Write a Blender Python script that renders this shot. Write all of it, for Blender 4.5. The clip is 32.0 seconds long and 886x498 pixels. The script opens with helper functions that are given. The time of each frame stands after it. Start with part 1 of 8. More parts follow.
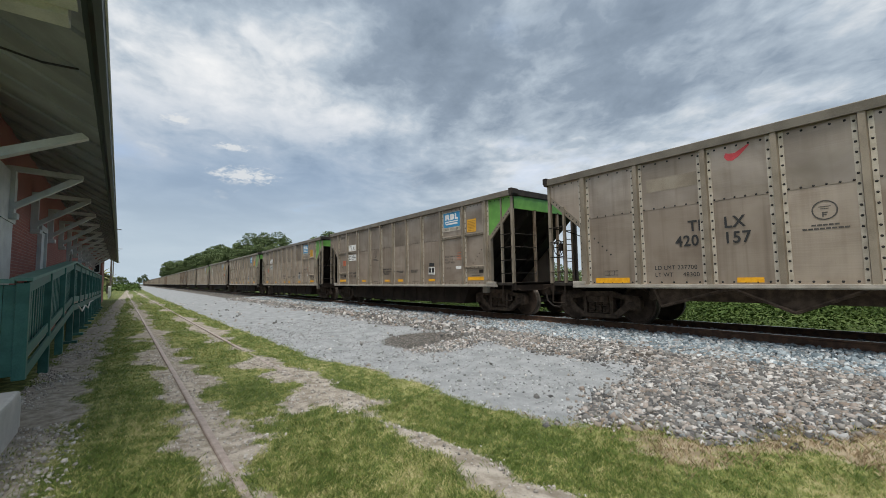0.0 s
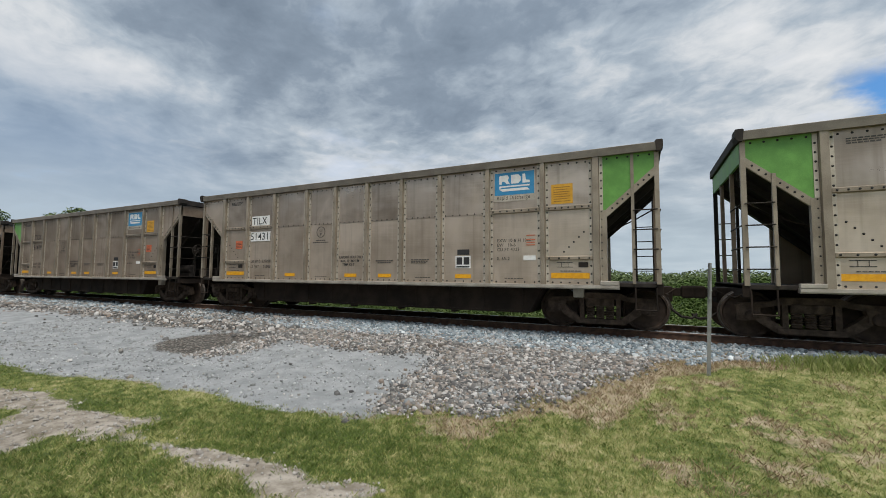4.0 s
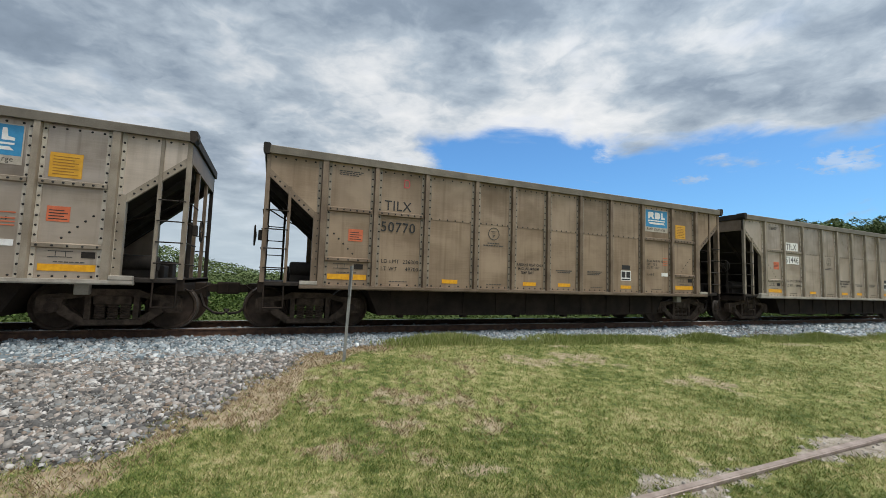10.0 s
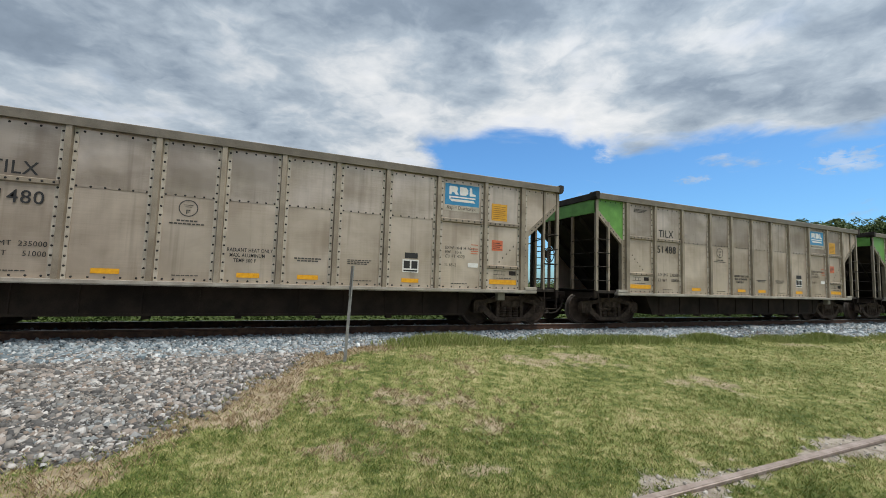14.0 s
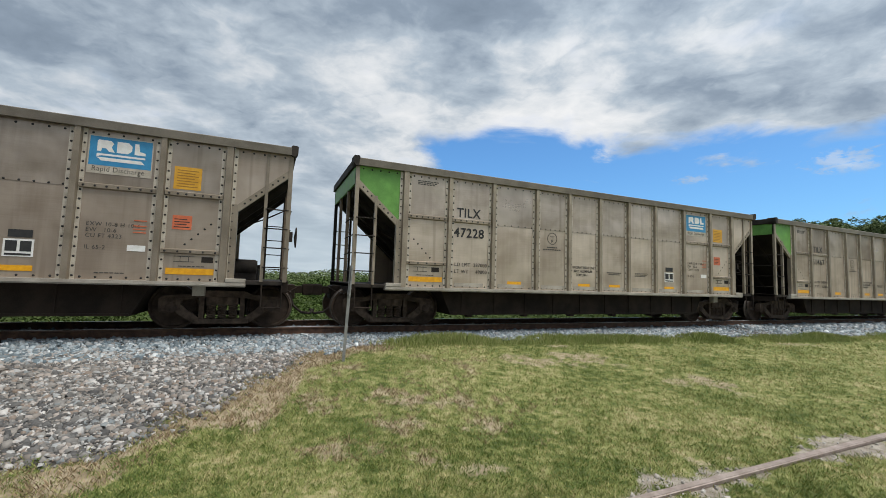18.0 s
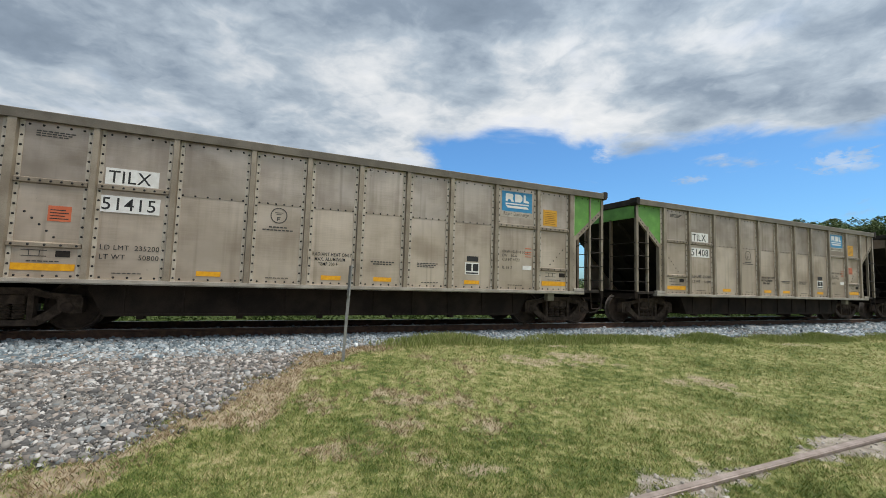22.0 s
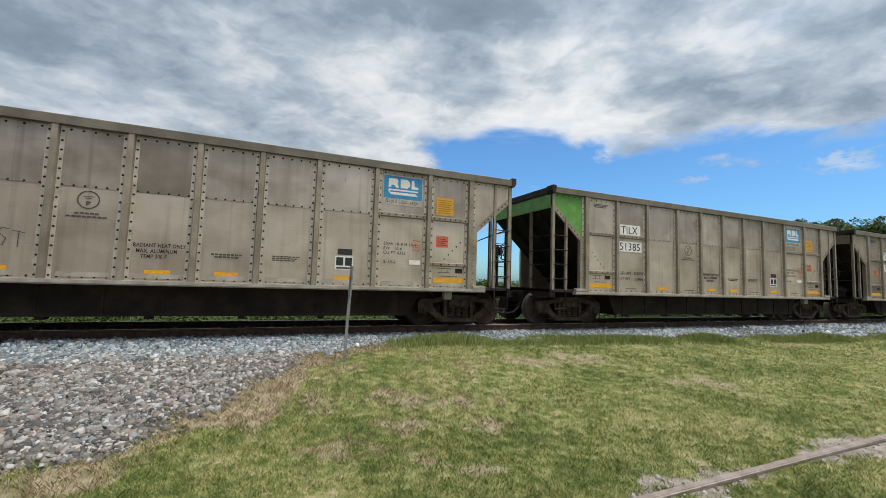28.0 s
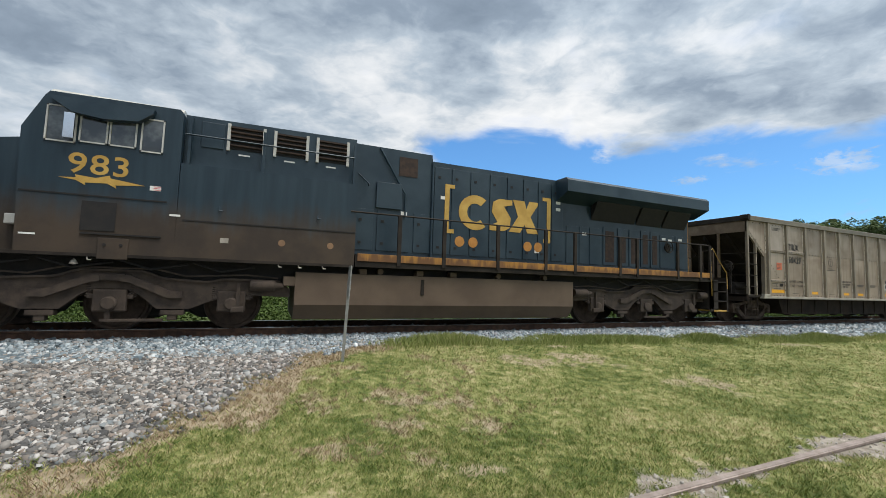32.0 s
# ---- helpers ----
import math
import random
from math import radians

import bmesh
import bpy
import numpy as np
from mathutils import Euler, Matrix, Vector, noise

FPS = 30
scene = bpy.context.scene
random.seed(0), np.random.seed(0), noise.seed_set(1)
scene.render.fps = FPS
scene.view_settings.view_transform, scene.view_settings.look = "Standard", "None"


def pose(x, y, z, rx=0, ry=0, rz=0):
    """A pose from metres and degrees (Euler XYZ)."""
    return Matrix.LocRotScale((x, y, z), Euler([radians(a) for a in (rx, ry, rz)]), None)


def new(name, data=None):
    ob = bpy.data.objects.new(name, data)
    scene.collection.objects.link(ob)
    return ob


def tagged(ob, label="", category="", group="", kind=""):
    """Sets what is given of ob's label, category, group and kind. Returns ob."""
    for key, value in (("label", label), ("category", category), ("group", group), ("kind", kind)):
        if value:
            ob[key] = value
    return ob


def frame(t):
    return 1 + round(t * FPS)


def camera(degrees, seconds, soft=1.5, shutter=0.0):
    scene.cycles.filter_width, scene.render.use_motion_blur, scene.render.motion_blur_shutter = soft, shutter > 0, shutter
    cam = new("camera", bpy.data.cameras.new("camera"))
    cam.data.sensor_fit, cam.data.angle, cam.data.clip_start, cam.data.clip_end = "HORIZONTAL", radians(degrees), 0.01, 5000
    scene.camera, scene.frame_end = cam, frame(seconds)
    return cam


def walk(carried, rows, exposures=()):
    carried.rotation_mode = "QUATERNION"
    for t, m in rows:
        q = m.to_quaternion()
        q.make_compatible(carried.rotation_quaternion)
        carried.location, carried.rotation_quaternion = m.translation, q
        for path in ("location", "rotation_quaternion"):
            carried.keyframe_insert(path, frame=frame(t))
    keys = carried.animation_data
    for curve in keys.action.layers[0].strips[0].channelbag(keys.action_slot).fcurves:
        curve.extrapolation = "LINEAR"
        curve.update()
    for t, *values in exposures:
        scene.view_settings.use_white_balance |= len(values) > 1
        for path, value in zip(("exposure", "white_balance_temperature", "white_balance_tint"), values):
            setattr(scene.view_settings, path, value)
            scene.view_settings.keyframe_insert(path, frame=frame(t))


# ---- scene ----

# ---------------- camera ----------------
cam = camera(94.9, 32.0, soft=0.8)
CAM = (0.0, 0.0, 1.6)
PATH = [
    (0.0, 52.75, 4.23, 0.95), (1.0, 52.75, 4.23, 0.92), (1.5, 52.55, 4.23, 0.90), (2.0, 52.1, 4.2, 0.85), (2.5, 50.2, 4.12, 0.70),
    (3.0, 47.1, 4.03, 0.45), (3.5, 38.46, 3.79, 0.14), (4.0, 26.15, 3.63, -0.42), (4.5, 14.53, 3.56, -0.79),
    (6.5, -16.0, 4.2, -1.86), (7.0, -19.7, 4.3, -1.95), (7.5, -21.8, 4.3, -1.9), (8.0, -22.85, 4.3, -1.86), (8.5, -22.96, 4.35, -1.86),
    (14.5, -22.8, 4.4, -1.86), (17.0, -23.2, 4.4, -1.9), (18.0, -23.0, 4.35, -1.86), (25.5, -23.1, 4.4, -1.88), (27.5, -22.9, 4.4, -1.86), (32.0, -23.1, 4.4, -1.88)]
SHIFT = 0.40   # the camera drifts this far to the left while it turns


def cam_x(t):
    return SHIFT * (1 if t <= 4 else 0.93 if t <= 4.5 else 0.07 if t <= 6.5 else 0)


walk(cam, [(t, pose(CAM[0] + cam_x(t), CAM[1], CAM[2], 90 + p, r, y)) for t, y, p, r in PATH], [(0, 0.03), (3, 0.02), (4, -0.1), (4.5, -0.08), (6.5, 0.0), (30.2, 0.0), (31.6, 0.11), (32, 0.11)])

# ---------------- light ----------------
SUN_EL, SUN_AZ = 70.0, 140.0
world = bpy.data.worlds.new("world")
scene.world = world
world.use_nodes = True
sun = new("sun", bpy.data.lights.new("sun", "SUN"))
sun.data.energy, sun.data.angle, sun.data.color = 4.2, radians(40), (1.0, 0.95, 0.87)
sun.rotation_euler = (radians(90 - SUN_EL), 0, radians(180 - SUN_AZ))
TRACK_Y, RAIL_Z = 10.73, 0.422


# ---------------- node helpers ----------------
class Nodes:
    def __init__(self, tree):
        self.tree, self.n, self.l = tree, tree.nodes, tree.links

    def add(self, kind, operation="", use_clamp=False, interpolation_type="", data_type="", blend_type="", inputs={}):
        node = self.n.new(kind)
        if operation:
            node.operation = operation
        if use_clamp:
            node.use_clamp = True
        if interpolation_type:
            node.interpolation_type = interpolation_type
        if data_type:
            node.data_type = data_type
        if blend_type:
            node.blend_type = blend_type
        for key, value in inputs.items():
            if isinstance(value, bpy.types.NodeSocket):
                self.l.new(value, node.inputs[key])
            else:
                node.inputs[key].default_value = value
        return node

    def noise(self, vec, scale, detail=4.0, rough=0.55, dist=0.0):
        return self.add("ShaderNodeTexNoise", inputs={"Vector": vec, "Scale": scale, "Detail": detail, "Roughness": rough, "Distortion": dist}).outputs[0]

    def math(self, op, a, b=0.0, c=0.0, clamp=False):
        return self.add("ShaderNodeMath", operation=op, use_clamp=clamp, inputs={0: a, 1: b, 2: c}).outputs[0]

    def ramp(self, fac, stops):
        node = self.add("ShaderNodeValToRGB", inputs={0: fac})
        els = node.color_ramp.elements
        while len(els) < len(stops):
            els.new(0.5)
        for el, (p, c) in zip(els, stops):
            el.position = p
            el.color = (*c, 1) if isinstance(c, (tuple, list)) else (c, c, c, 1)
        return node.outputs[0]

    def step(self, fac, lo, hi):
        return self.add("ShaderNodeMapRange", interpolation_type="SMOOTHSTEP", inputs={0: fac, 1: lo, 2: hi}).outputs[0]

    def mix(self, fac, a, b, mode="MIX"):
        node = self.add("ShaderNodeMix", data_type="RGBA", blend_type=mode)
        for i, v in ((0, fac), (6, a), (7, b)):
            if isinstance(v, bpy.types.NodeSocket):
                self.l.new(v, node.inputs[i])
            elif isinstance(v, tuple):
                node.inputs[i].default_value = (*v[:3], 1)
            else:
                node.inputs[i].default_value = v
        return node.outputs[2]


def material(name):
    m = bpy.data.materials.new(name)
    m.use_nodes = True
    nd = Nodes(m.node_tree)
    bsdf = nd.n["Principled BSDF"]
    return m, nd, bsdf


def coords(nd, scale=(1, 1, 1)):
    tc = nd.add("ShaderNodeTexCoord").outputs["Object"]
    return nd.add("ShaderNodeMapping", inputs={0: tc, 3: scale}).outputs[0]


def bump(nd, bsdf, height, strength=0.3, distance=0.01):
    b = nd.add("ShaderNodeBump", inputs={"Strength": strength, "Distance": distance, "Height": height})
    nd.l.new(b.outputs[0], bsdf.inputs["Normal"])


def plain(name, c1, c2, rough=0.6, metal=0.0, scale=6.0, bumps=0.15, random_amount=0.0, fine=60.0, gloss=0.5):
    """A painted or raw surface: two tones at two scales, with fine relief."""
    m, nd, bsdf = material(name)
    v = coords(nd)
    a = nd.noise(v, scale, 6)
    b = nd.noise(v, fine, 3)
    f = nd.math("ADD", nd.math("MULTIPLY", a, 0.75), nd.math("MULTIPLY", b, 0.25))
    col = nd.mix(nd.step(f, 0.36, 0.66), c1, c2)
    if random_amount:
        r = nd.add("ShaderNodeObjectInfo").outputs["Random"]
        k = nd.math("ADD", nd.math("MULTIPLY", r, random_amount), 1 - random_amount / 2)
        hsv = nd.add("ShaderNodeHueSaturation", inputs={"Value": k, "Color": col})
        col = hsv.outputs[0]
    nd.l.new(col, bsdf.inputs["Base Color"])
    nd.l.new(nd.math("ADD", nd.math("MULTIPLY", a, 0.25), rough - 0.12), bsdf.inputs["Roughness"])
    bsdf.inputs["Metallic"].default_value = metal
    bsdf.inputs["Specular IOR Level"].default_value = gloss
    bump(nd, bsdf, f, bumps, 0.01)
    return m


def car_metal(name, light, dark, grime_reflect, blotch_amount, metal=0.3, rough=0.5, wavy=0.3):
    """Aluminium sheet of a coal car: brushed grain, soft dents, faint streaks running down; soft cloud reflections are
    painted in as dark blotches.
    """
    m, nd, bsdf = material(name)
    v = coords(nd)
    r = nd.add("ShaderNodeObjectInfo").outputs["Random"]
    off = nd.add("ShaderNodeCombineXYZ", inputs={0: nd.math("MULTIPLY", r, 37.0), 2: nd.math("MULTIPLY", r, 11.0)}).outputs[0]
    vo = nd.add("ShaderNodeVectorMath", operation="ADD", inputs={0: v, 1: off}).outputs[0]
    big = nd.noise(vo, 0.9, 4, 0.55, 0.4)
    cloud = nd.noise(nd.add("ShaderNodeMapping", inputs={0: vo, 3: (0.9, 0.9, 1.3)}).outputs[0], 0.9, 2.5, 0.45, 0.6)
    streak = nd.noise(nd.add("ShaderNodeMapping", inputs={0: vo, 3: (8, 8, 0.35)}).outputs[0], 1.0, 5, 0.6)
    brush = nd.noise(nd.add("ShaderNodeMapping", inputs={0: vo, 3: (1.2, 1.2, 45)}).outputs[0], 1.0, 4, 0.6)
    fine = nd.noise(v, 70.0, 4, 0.65)
    speck = nd.noise(vo, 16.0, 5, 0.7)
    base = nd.mix(nd.step(big, 0.35, 0.65), dark, light)
    # broad dark blotches: reflected clouds put into the colour, broken by dirt streaks
    g = nd.math("ADD", nd.math("MULTIPLY", streak, 0.25), nd.math("MULTIPLY", cloud, 0.75))
    g = nd.math("ADD", g, nd.math("MULTIPLY", nd.math("SUBTRACT", fine, 0.5), 0.10))
    g = nd.math("ADD", g, nd.math("MULTIPLY", nd.math("SUBTRACT", brush, 0.5), 0.16))
    gm = nd.math("MULTIPLY", nd.step(g, 0.40, 0.70), blotch_amount)
    col = nd.mix(gm, base, grime_reflect)
    runs = nd.noise(nd.add("ShaderNodeMapping", inputs={0: vo, 3: (5.5, 5.5, 0.22)}).outputs[0], 1.0, 3, 0.5)
    col = nd.mix(nd.math("MULTIPLY", nd.step(runs, 0.56, 0.74), 0.45), col, grime_reflect)
    rust = nd.math("MULTIPLY", nd.step(speck, 0.66, 0.78), 0.4)
    col = nd.mix(rust, col, (0.17, 0.11, 0.07))
    # brightness differs per panel, standing in for uneven reflections
    k = nd.math("ADD", nd.math("MULTIPLY", r, wavy * 0.35), 1 - wavy * 0.17)
    col = nd.add("ShaderNodeHueSaturation", inputs={"Value": k, "Color": col}).outputs[0]
    nd.l.new(col, bsdf.inputs["Base Color"])
    bsdf.inputs["Metallic"].default_value = metal
    bsdf.inputs["Specular IOR Level"].default_value = 0.15
    bsdf.inputs["Specular Tint"].default_value = (0.15, 0.14, 0.13, 1)
    nd.l.new(nd.math("ADD", nd.math("MULTIPLY", g, 0.4), rough - 0.2), bsdf.inputs["Roughness"])
    wave = nd.noise(vo, 1.1, 2, 0.4)
    h = nd.math("ADD", nd.math("MULTIPLY", wave, wavy), nd.math("ADD", nd.math("MULTIPLY", fine, 0.008), nd.math("MULTIPLY", brush, 0.01)))
    bump(nd, bsdf, h, 1.0, 0.075)
    return m


# lower sheets are dusty and matt, upper ones are bare and keep a dull metal sheen
ALU = [
    car_metal("aluminium_clean", (0.633, 0.529, 0.429), (0.508, 0.418, 0.333), (0.282, 0.220, 0.164), 0.55, 0.62, 0.40, 0.45),
    car_metal("aluminium_dull", (0.475, 0.390, 0.314), (0.390, 0.316, 0.251), (0.220, 0.169, 0.127), 0.6, 0.6, 0.42, 0.45),
    car_metal("aluminium_brown", (0.395, 0.296, 0.209), (0.311, 0.231, 0.162), (0.164, 0.115, 0.077), 0.62, 0.3, 0.5, 0.4),
]
# upper sheets are toned darker for the dark surroundings they would mirror
SHEET = [
    car_metal("bare_sheet_clean", (0.588, 0.492, 0.401), (0.429, 0.354, 0.285), (0.237, 0.186, 0.144), 0.55, 0.74, 0.35, 0.9),
    car_metal("bare_sheet_dull", (0.475, 0.395, 0.322), (0.367, 0.303, 0.244), (0.207, 0.164, 0.124), 0.55, 0.7, 0.37, 0.9),
    car_metal("bare_sheet_brown", (0.379, 0.285, 0.203), (0.282, 0.211, 0.149), (0.153, 0.108, 0.073), 0.62, 0.5, 0.44, 0.8),
]
RIB = [
    plain("rib_light", (0.235, 0.19, 0.14), (0.36, 0.305, 0.235), 0.5, 0.3, 2.2, 0.15, 0.2),
    plain("rib_dull", (0.20, 0.163, 0.12), (0.30, 0.25, 0.19), 0.5, 0.3, 2.2, 0.15, 0.2),
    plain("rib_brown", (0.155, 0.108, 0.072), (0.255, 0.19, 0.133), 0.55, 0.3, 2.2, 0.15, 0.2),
]
CHORD = plain("weathered_top_chord", (0.15, 0.128, 0.10), (0.235, 0.205, 0.165), 0.55, 0.3, 2.0, 0.15, 0.15)
GREEN = plain("green_paint", (0.10, 0.26, 0.045), (0.15, 0.36, 0.07), 0.5, 0.0, 3.0)
DARK = plain("matt_black_steel", (0.017, 0.014, 0.012), (0.045, 0.036, 0.029), 0.75, 0.0, 4.0, 0.3, gloss=0.25)
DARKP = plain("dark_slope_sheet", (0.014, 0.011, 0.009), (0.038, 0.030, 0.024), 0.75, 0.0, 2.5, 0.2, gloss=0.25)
UNDER = plain("near_black_brown_underbody", (0.015, 0.011, 0.0085), (0.036, 0.026, 0.0195), 0.85, 0.0, 2.0, 0.25, gloss=0.15)
TRUCKM = plain("rusty_cast_steel", (0.040, 0.028, 0.020), (0.105, 0.075, 0.056), 0.85, 0.0, 7.0, 0.4, gloss=0.2)
WHEELM = plain("worn_wheel_steel", (0.034, 0.023, 0.017), (0.078, 0.054, 0.040), 0.75, 0.1, 5.0, 0.15, gloss=0.25)
TREAD = plain("polished_tread", (0.085, 0.068, 0.055), (0.15, 0.125, 0.105), 0.5, 0.6, 8.0, 0.05)
SILLW = plain("pale_side_sill", (0.30, 0.265, 0.22), (0.46, 0.42, 0.36), 0.55, 0.2, 3.0)
RIVETM = plain("dark_rivet", (0.008, 0.007, 0.006), (0.02, 0.017, 0.014), 0.7, 0.1, 9.0)
FLANGE = plain("bright_flange", (0.40, 0.345, 0.275), (0.56, 0.50, 0.415), 0.5, 0.2, 5.0)
LETTER = plain("black_lettering", (0.015, 0.015, 0.016), (0.03, 0.029, 0.028), 0.7, 0.0, 12.0, 0.02)
GREYL = plain("faded_lettering", (0.045, 0.04, 0.035), (0.10, 0.088, 0.075), 0.7, 0.0, 14.0, 0.02)
WHITE = plain("white_paint", (0.68, 0.66, 0.62), (0.8, 0.79, 0.76), 0.55, 0.0, 8.0, 0.05)
BLUEL = plain("blue_placard", (0.025, 0.20, 0.40), (0.045, 0.27, 0.49), 0.45, 0.0, 5.0, 0.05)
YELLOW = plain("yellow_reflector", (0.66, 0.30, 0.008), (0.80, 0.40, 0.012), 0.45, 0.0, 12.0, 0.05)
YELPL = plain("yellow_placard", (0.55, 0.27, 0.015), (0.66, 0.35, 0.03), 0.5, 0.0, 7.0, 0.05)
OCHRE = plain("faded_print", (0.26, 0.12, 0.01), (0.34, 0.17, 0.02), 0.6)
ORANGE = plain("orange_placard", (0.52, 0.12, 0.05), (0.64, 0.17, 0.075), 0.5, 0.0, 7.0, 0.05)
REDP = plain("red_paint", (0.5, 0.05, 0.06), (0.62, 0.08, 0.09), 0.6)
RAILM = plain("rusty_rail", (0.06, 0.032, 0.02), (0.14, 0.075, 0.045), 0.75, 0.2, 8.0, 0.3)
# polished steel, with the sky's glint put into a pale, half-diffuse colour
RAILTOP = plain("polished_rail_head", (0.66, 0.65, 0.63), (0.78, 0.77, 0.75), 0.38, 0.4, 6.0, 0.03)
SIDERAIL = plain("weathered_siding_rail", (0.21, 0.165, 0.14), (0.33, 0.275, 0.245), 0.55, 0.3, 9.0, 0.3)
TIEM = plain("creosoted_tie", (0.05, 0.038, 0.028), (0.13, 0.10, 0.08), 0.85, 0.0, 5.0, 0.5)
CHALK = plain("chalky_white_spray", (0.58, 0.56, 0.54), (0.72, 0.70, 0.67), 0.8)
GALV = plain("galvanised_post", (0.22, 0.22, 0.21), (0.33, 0.33, 0.315), 0.55, 0.4, 9.0, 0.1)


# ---------------- mesh helpers ----------------
class MB:
    """Collects boxes, prisms, tubes and lathes; made into one mesh."""

    def __init__(self):
        self.v, self.f, self.m = [], [], []

    def poly(self, pts, faces, mi=0):
        o = len(self.v)
        self.v += [tuple(p) for p in pts]
        for fc in faces:
            self.f.append(tuple(o + i for i in fc))
            self.m.append(mi)
        return self

    def box(self, x0, x1, y0, y1, z0, z1, mi=0, c=0.0):
        if c <= 0:
            p = [(x, y, z) for x in (x0, x1) for y in (y0, y1) for z in (z0, z1)]
            return self.poly(p, [(0, 1, 3, 2), (4, 6, 7, 5), (0, 4, 5, 1), (2, 3, 7, 6), (0, 2, 6, 4), (1, 5, 7, 3)], mi)
        bm = bmesh.new()
        bmesh.ops.create_cube(bm, size=1.0)
        for vv in bm.verts:
            vv.co = Vector((x0 + (vv.co.x + .5) * (x1 - x0), y0 + (vv.co.y + .5) * (y1 - y0), z0 + (vv.co.z + .5) * (z1 - z0)))
        bmesh.ops.bevel(bm, geom=bm.edges[:], offset=c, segments=2, affect="EDGES", profile=0.6)
        return self.take(bm, mi)

    def take(self, bm, mi=0):
        bm.verts.index_update()
        self.poly([v.co[:] for v in bm.verts], [[v.index for v in f.verts] for f in bm.faces], mi)
        bm.free()
        return self

    def prism(self, pts, axis, a, b, mi=0):
        """pts: outline in the two other axes (in x, y, z order), pushed from a to b along axis."""
        n = len(pts)

        def put(p, s):
            q = list(p)
            q.insert("xyz".index(axis), s)
            return q
        vs = [put(p, a) for p in pts] + [put(p, b) for p in pts]
        fs = [tuple(range(n))[::-1], tuple(range(n, 2 * n))] + [(i, (i + 1) % n, n + (i + 1) % n, n + i) for i in range(n)]
        return self.poly(vs, fs, mi)

    def tube(self, p0, p1, r, n=8, mi=0, r1=None):
        p0, p1 = Vector(p0), Vector(p1)
        d = (p1 - p0).normalized()
        u = d.orthogonal().normalized()
        w = d.cross(u)
        r1 = r if r1 is None else r1
        vs = []
        for p, rr in ((p0, r), (p1, r1)):
            for i in range(n):
                a = 2 * math.pi * i / n
                vs.append(p + (u * math.cos(a) + w * math.sin(a)) * rr)
        fs = [tuple(range(n))[::-1], tuple(range(n, 2 * n))] + [(i, (i + 1) % n, n + (i + 1) % n, n + i) for i in range(n)]
        return self.poly(vs, fs, mi)

    def path(self, pts, r, n=6, mi=0):
        for a, b in zip(pts[:-1], pts[1:]):
            self.tube(a, b, r, n, mi)
        return self

    def lathe(self, prof, axis="y", at=(0, 0, 0), n=28, mi=0):
        """prof: (offset along the axis, radius)."""
        o = len(self.v)
        k = len(prof)
        for i in range(n):
            a = 2 * math.pi * i / n
            for s, r in prof:
                c, d = r * math.cos(a), r * math.sin(a)
                p = {"y": (c, s, d), "x": (s, c, d), "z": (c, d, s)}[axis]
                self.v.append((p[0] + at[0], p[1] + at[1], p[2] + at[2]))
        for i in range(n):
            for j in range(k - 1):
                a, b = o + i * k + j, o + ((i + 1) % n) * k + j
                self.f.append((a, a + 1, b + 1, b))
                self.m.append(mi)
        return self

    def flip_x(self, length):
        self.v = [(length - x, y, z) for x, y, z in self.v]
        self.f = [tuple(reversed(f)) for f in self.f]
        return self

    def mesh(self, name, mats=1, smooth=False, fix=True):
        me = bpy.data.meshes.new(name)
        me.from_pydata(self.v, [], self.f)
        for _ in range(mats if isinstance(mats, int) else 0):
            me.materials.append(None)
        if not isinstance(mats, int):
            for mt in mats:
                me.materials.append(mt)
        me.polygons.foreach_set("material_index", self.m)
        if fix:
            bm = bmesh.new()
            bm.from_mesh(me)
            bmesh.ops.recalc_face_normals(bm, faces=bm.faces[:])
            bm.to_mesh(me)
            bm.free()
        if smooth:
            me.polygons.foreach_set("use_smooth", [True] * len(me.polygons))
            me.set_sharp_from_angle(angle=radians(35))
        me.update()
        return me


def put(name, mesh, parent=None, mats=None, at=None, label=""):
    """An object on a (shared) mesh, with its own materials, under a thing or a part."""
    ob = new(name, mesh)
    if mats is not None:
        for slot, mt in zip(ob.material_slots, mats if isinstance(mats, (list, tuple)) else [mats]):
            slot.link = "OBJECT"
            slot.material = mt
    if parent:
        ob.parent = parent
    if at is not None:
        ob.location = at
    if label:
        ob["label"] = label
    if name in ("small_print", "graffiti"):
        ob["kind"] = "stuff"
    return ob


def part(name, mb, mat, parent=None, label="", smooth=False):
    return put(name, mb.mesh(name, mat if isinstance(mat, list) else [mat], smooth), parent, None, None, label)


def thing(name, label, category, at=(0, 0, 0), group="", kind="", rz=0.0):
    ob = new(name)
    ob.location = at
    ob.rotation_euler = (0, 0, rz)
    return tagged(ob, label, category, group, kind)


TEXTS = {}


def text_mesh(body, size, bold=0.0, squeeze=1.0):
    """Flat lettering from the built-in font, standing in the x-z plane and facing -y; its origin is at the lower left."""
    key = (body, size, bold, squeeze)
    if key not in TEXTS:
        cu = bpy.data.curves.new("lettering", "FONT")
        cu.body, cu.size, cu.offset, cu.extrude = body, size, bold, 0.001
        cu.resolution_u = 3
        cu.space_character = 1.08
        ob = bpy.data.objects.new("lettering", cu)
        scene.collection.objects.link(ob)
        dg = bpy.context.evaluated_depsgraph_get()
        me = bpy.data.meshes.new_from_object(ob.evaluated_get(dg))
        bpy.data.objects.remove(ob)
        bpy.data.curves.remove(cu)
        me.transform(Matrix.Diagonal((squeeze, 1, 1, 1)))
        me.transform(Matrix.Rotation(radians(90), 4, "X"))
        me.name = "lettering"
        if not me.materials:
            me.materials.append(None)
        TEXTS[key] = me
    return TEXTS[key]


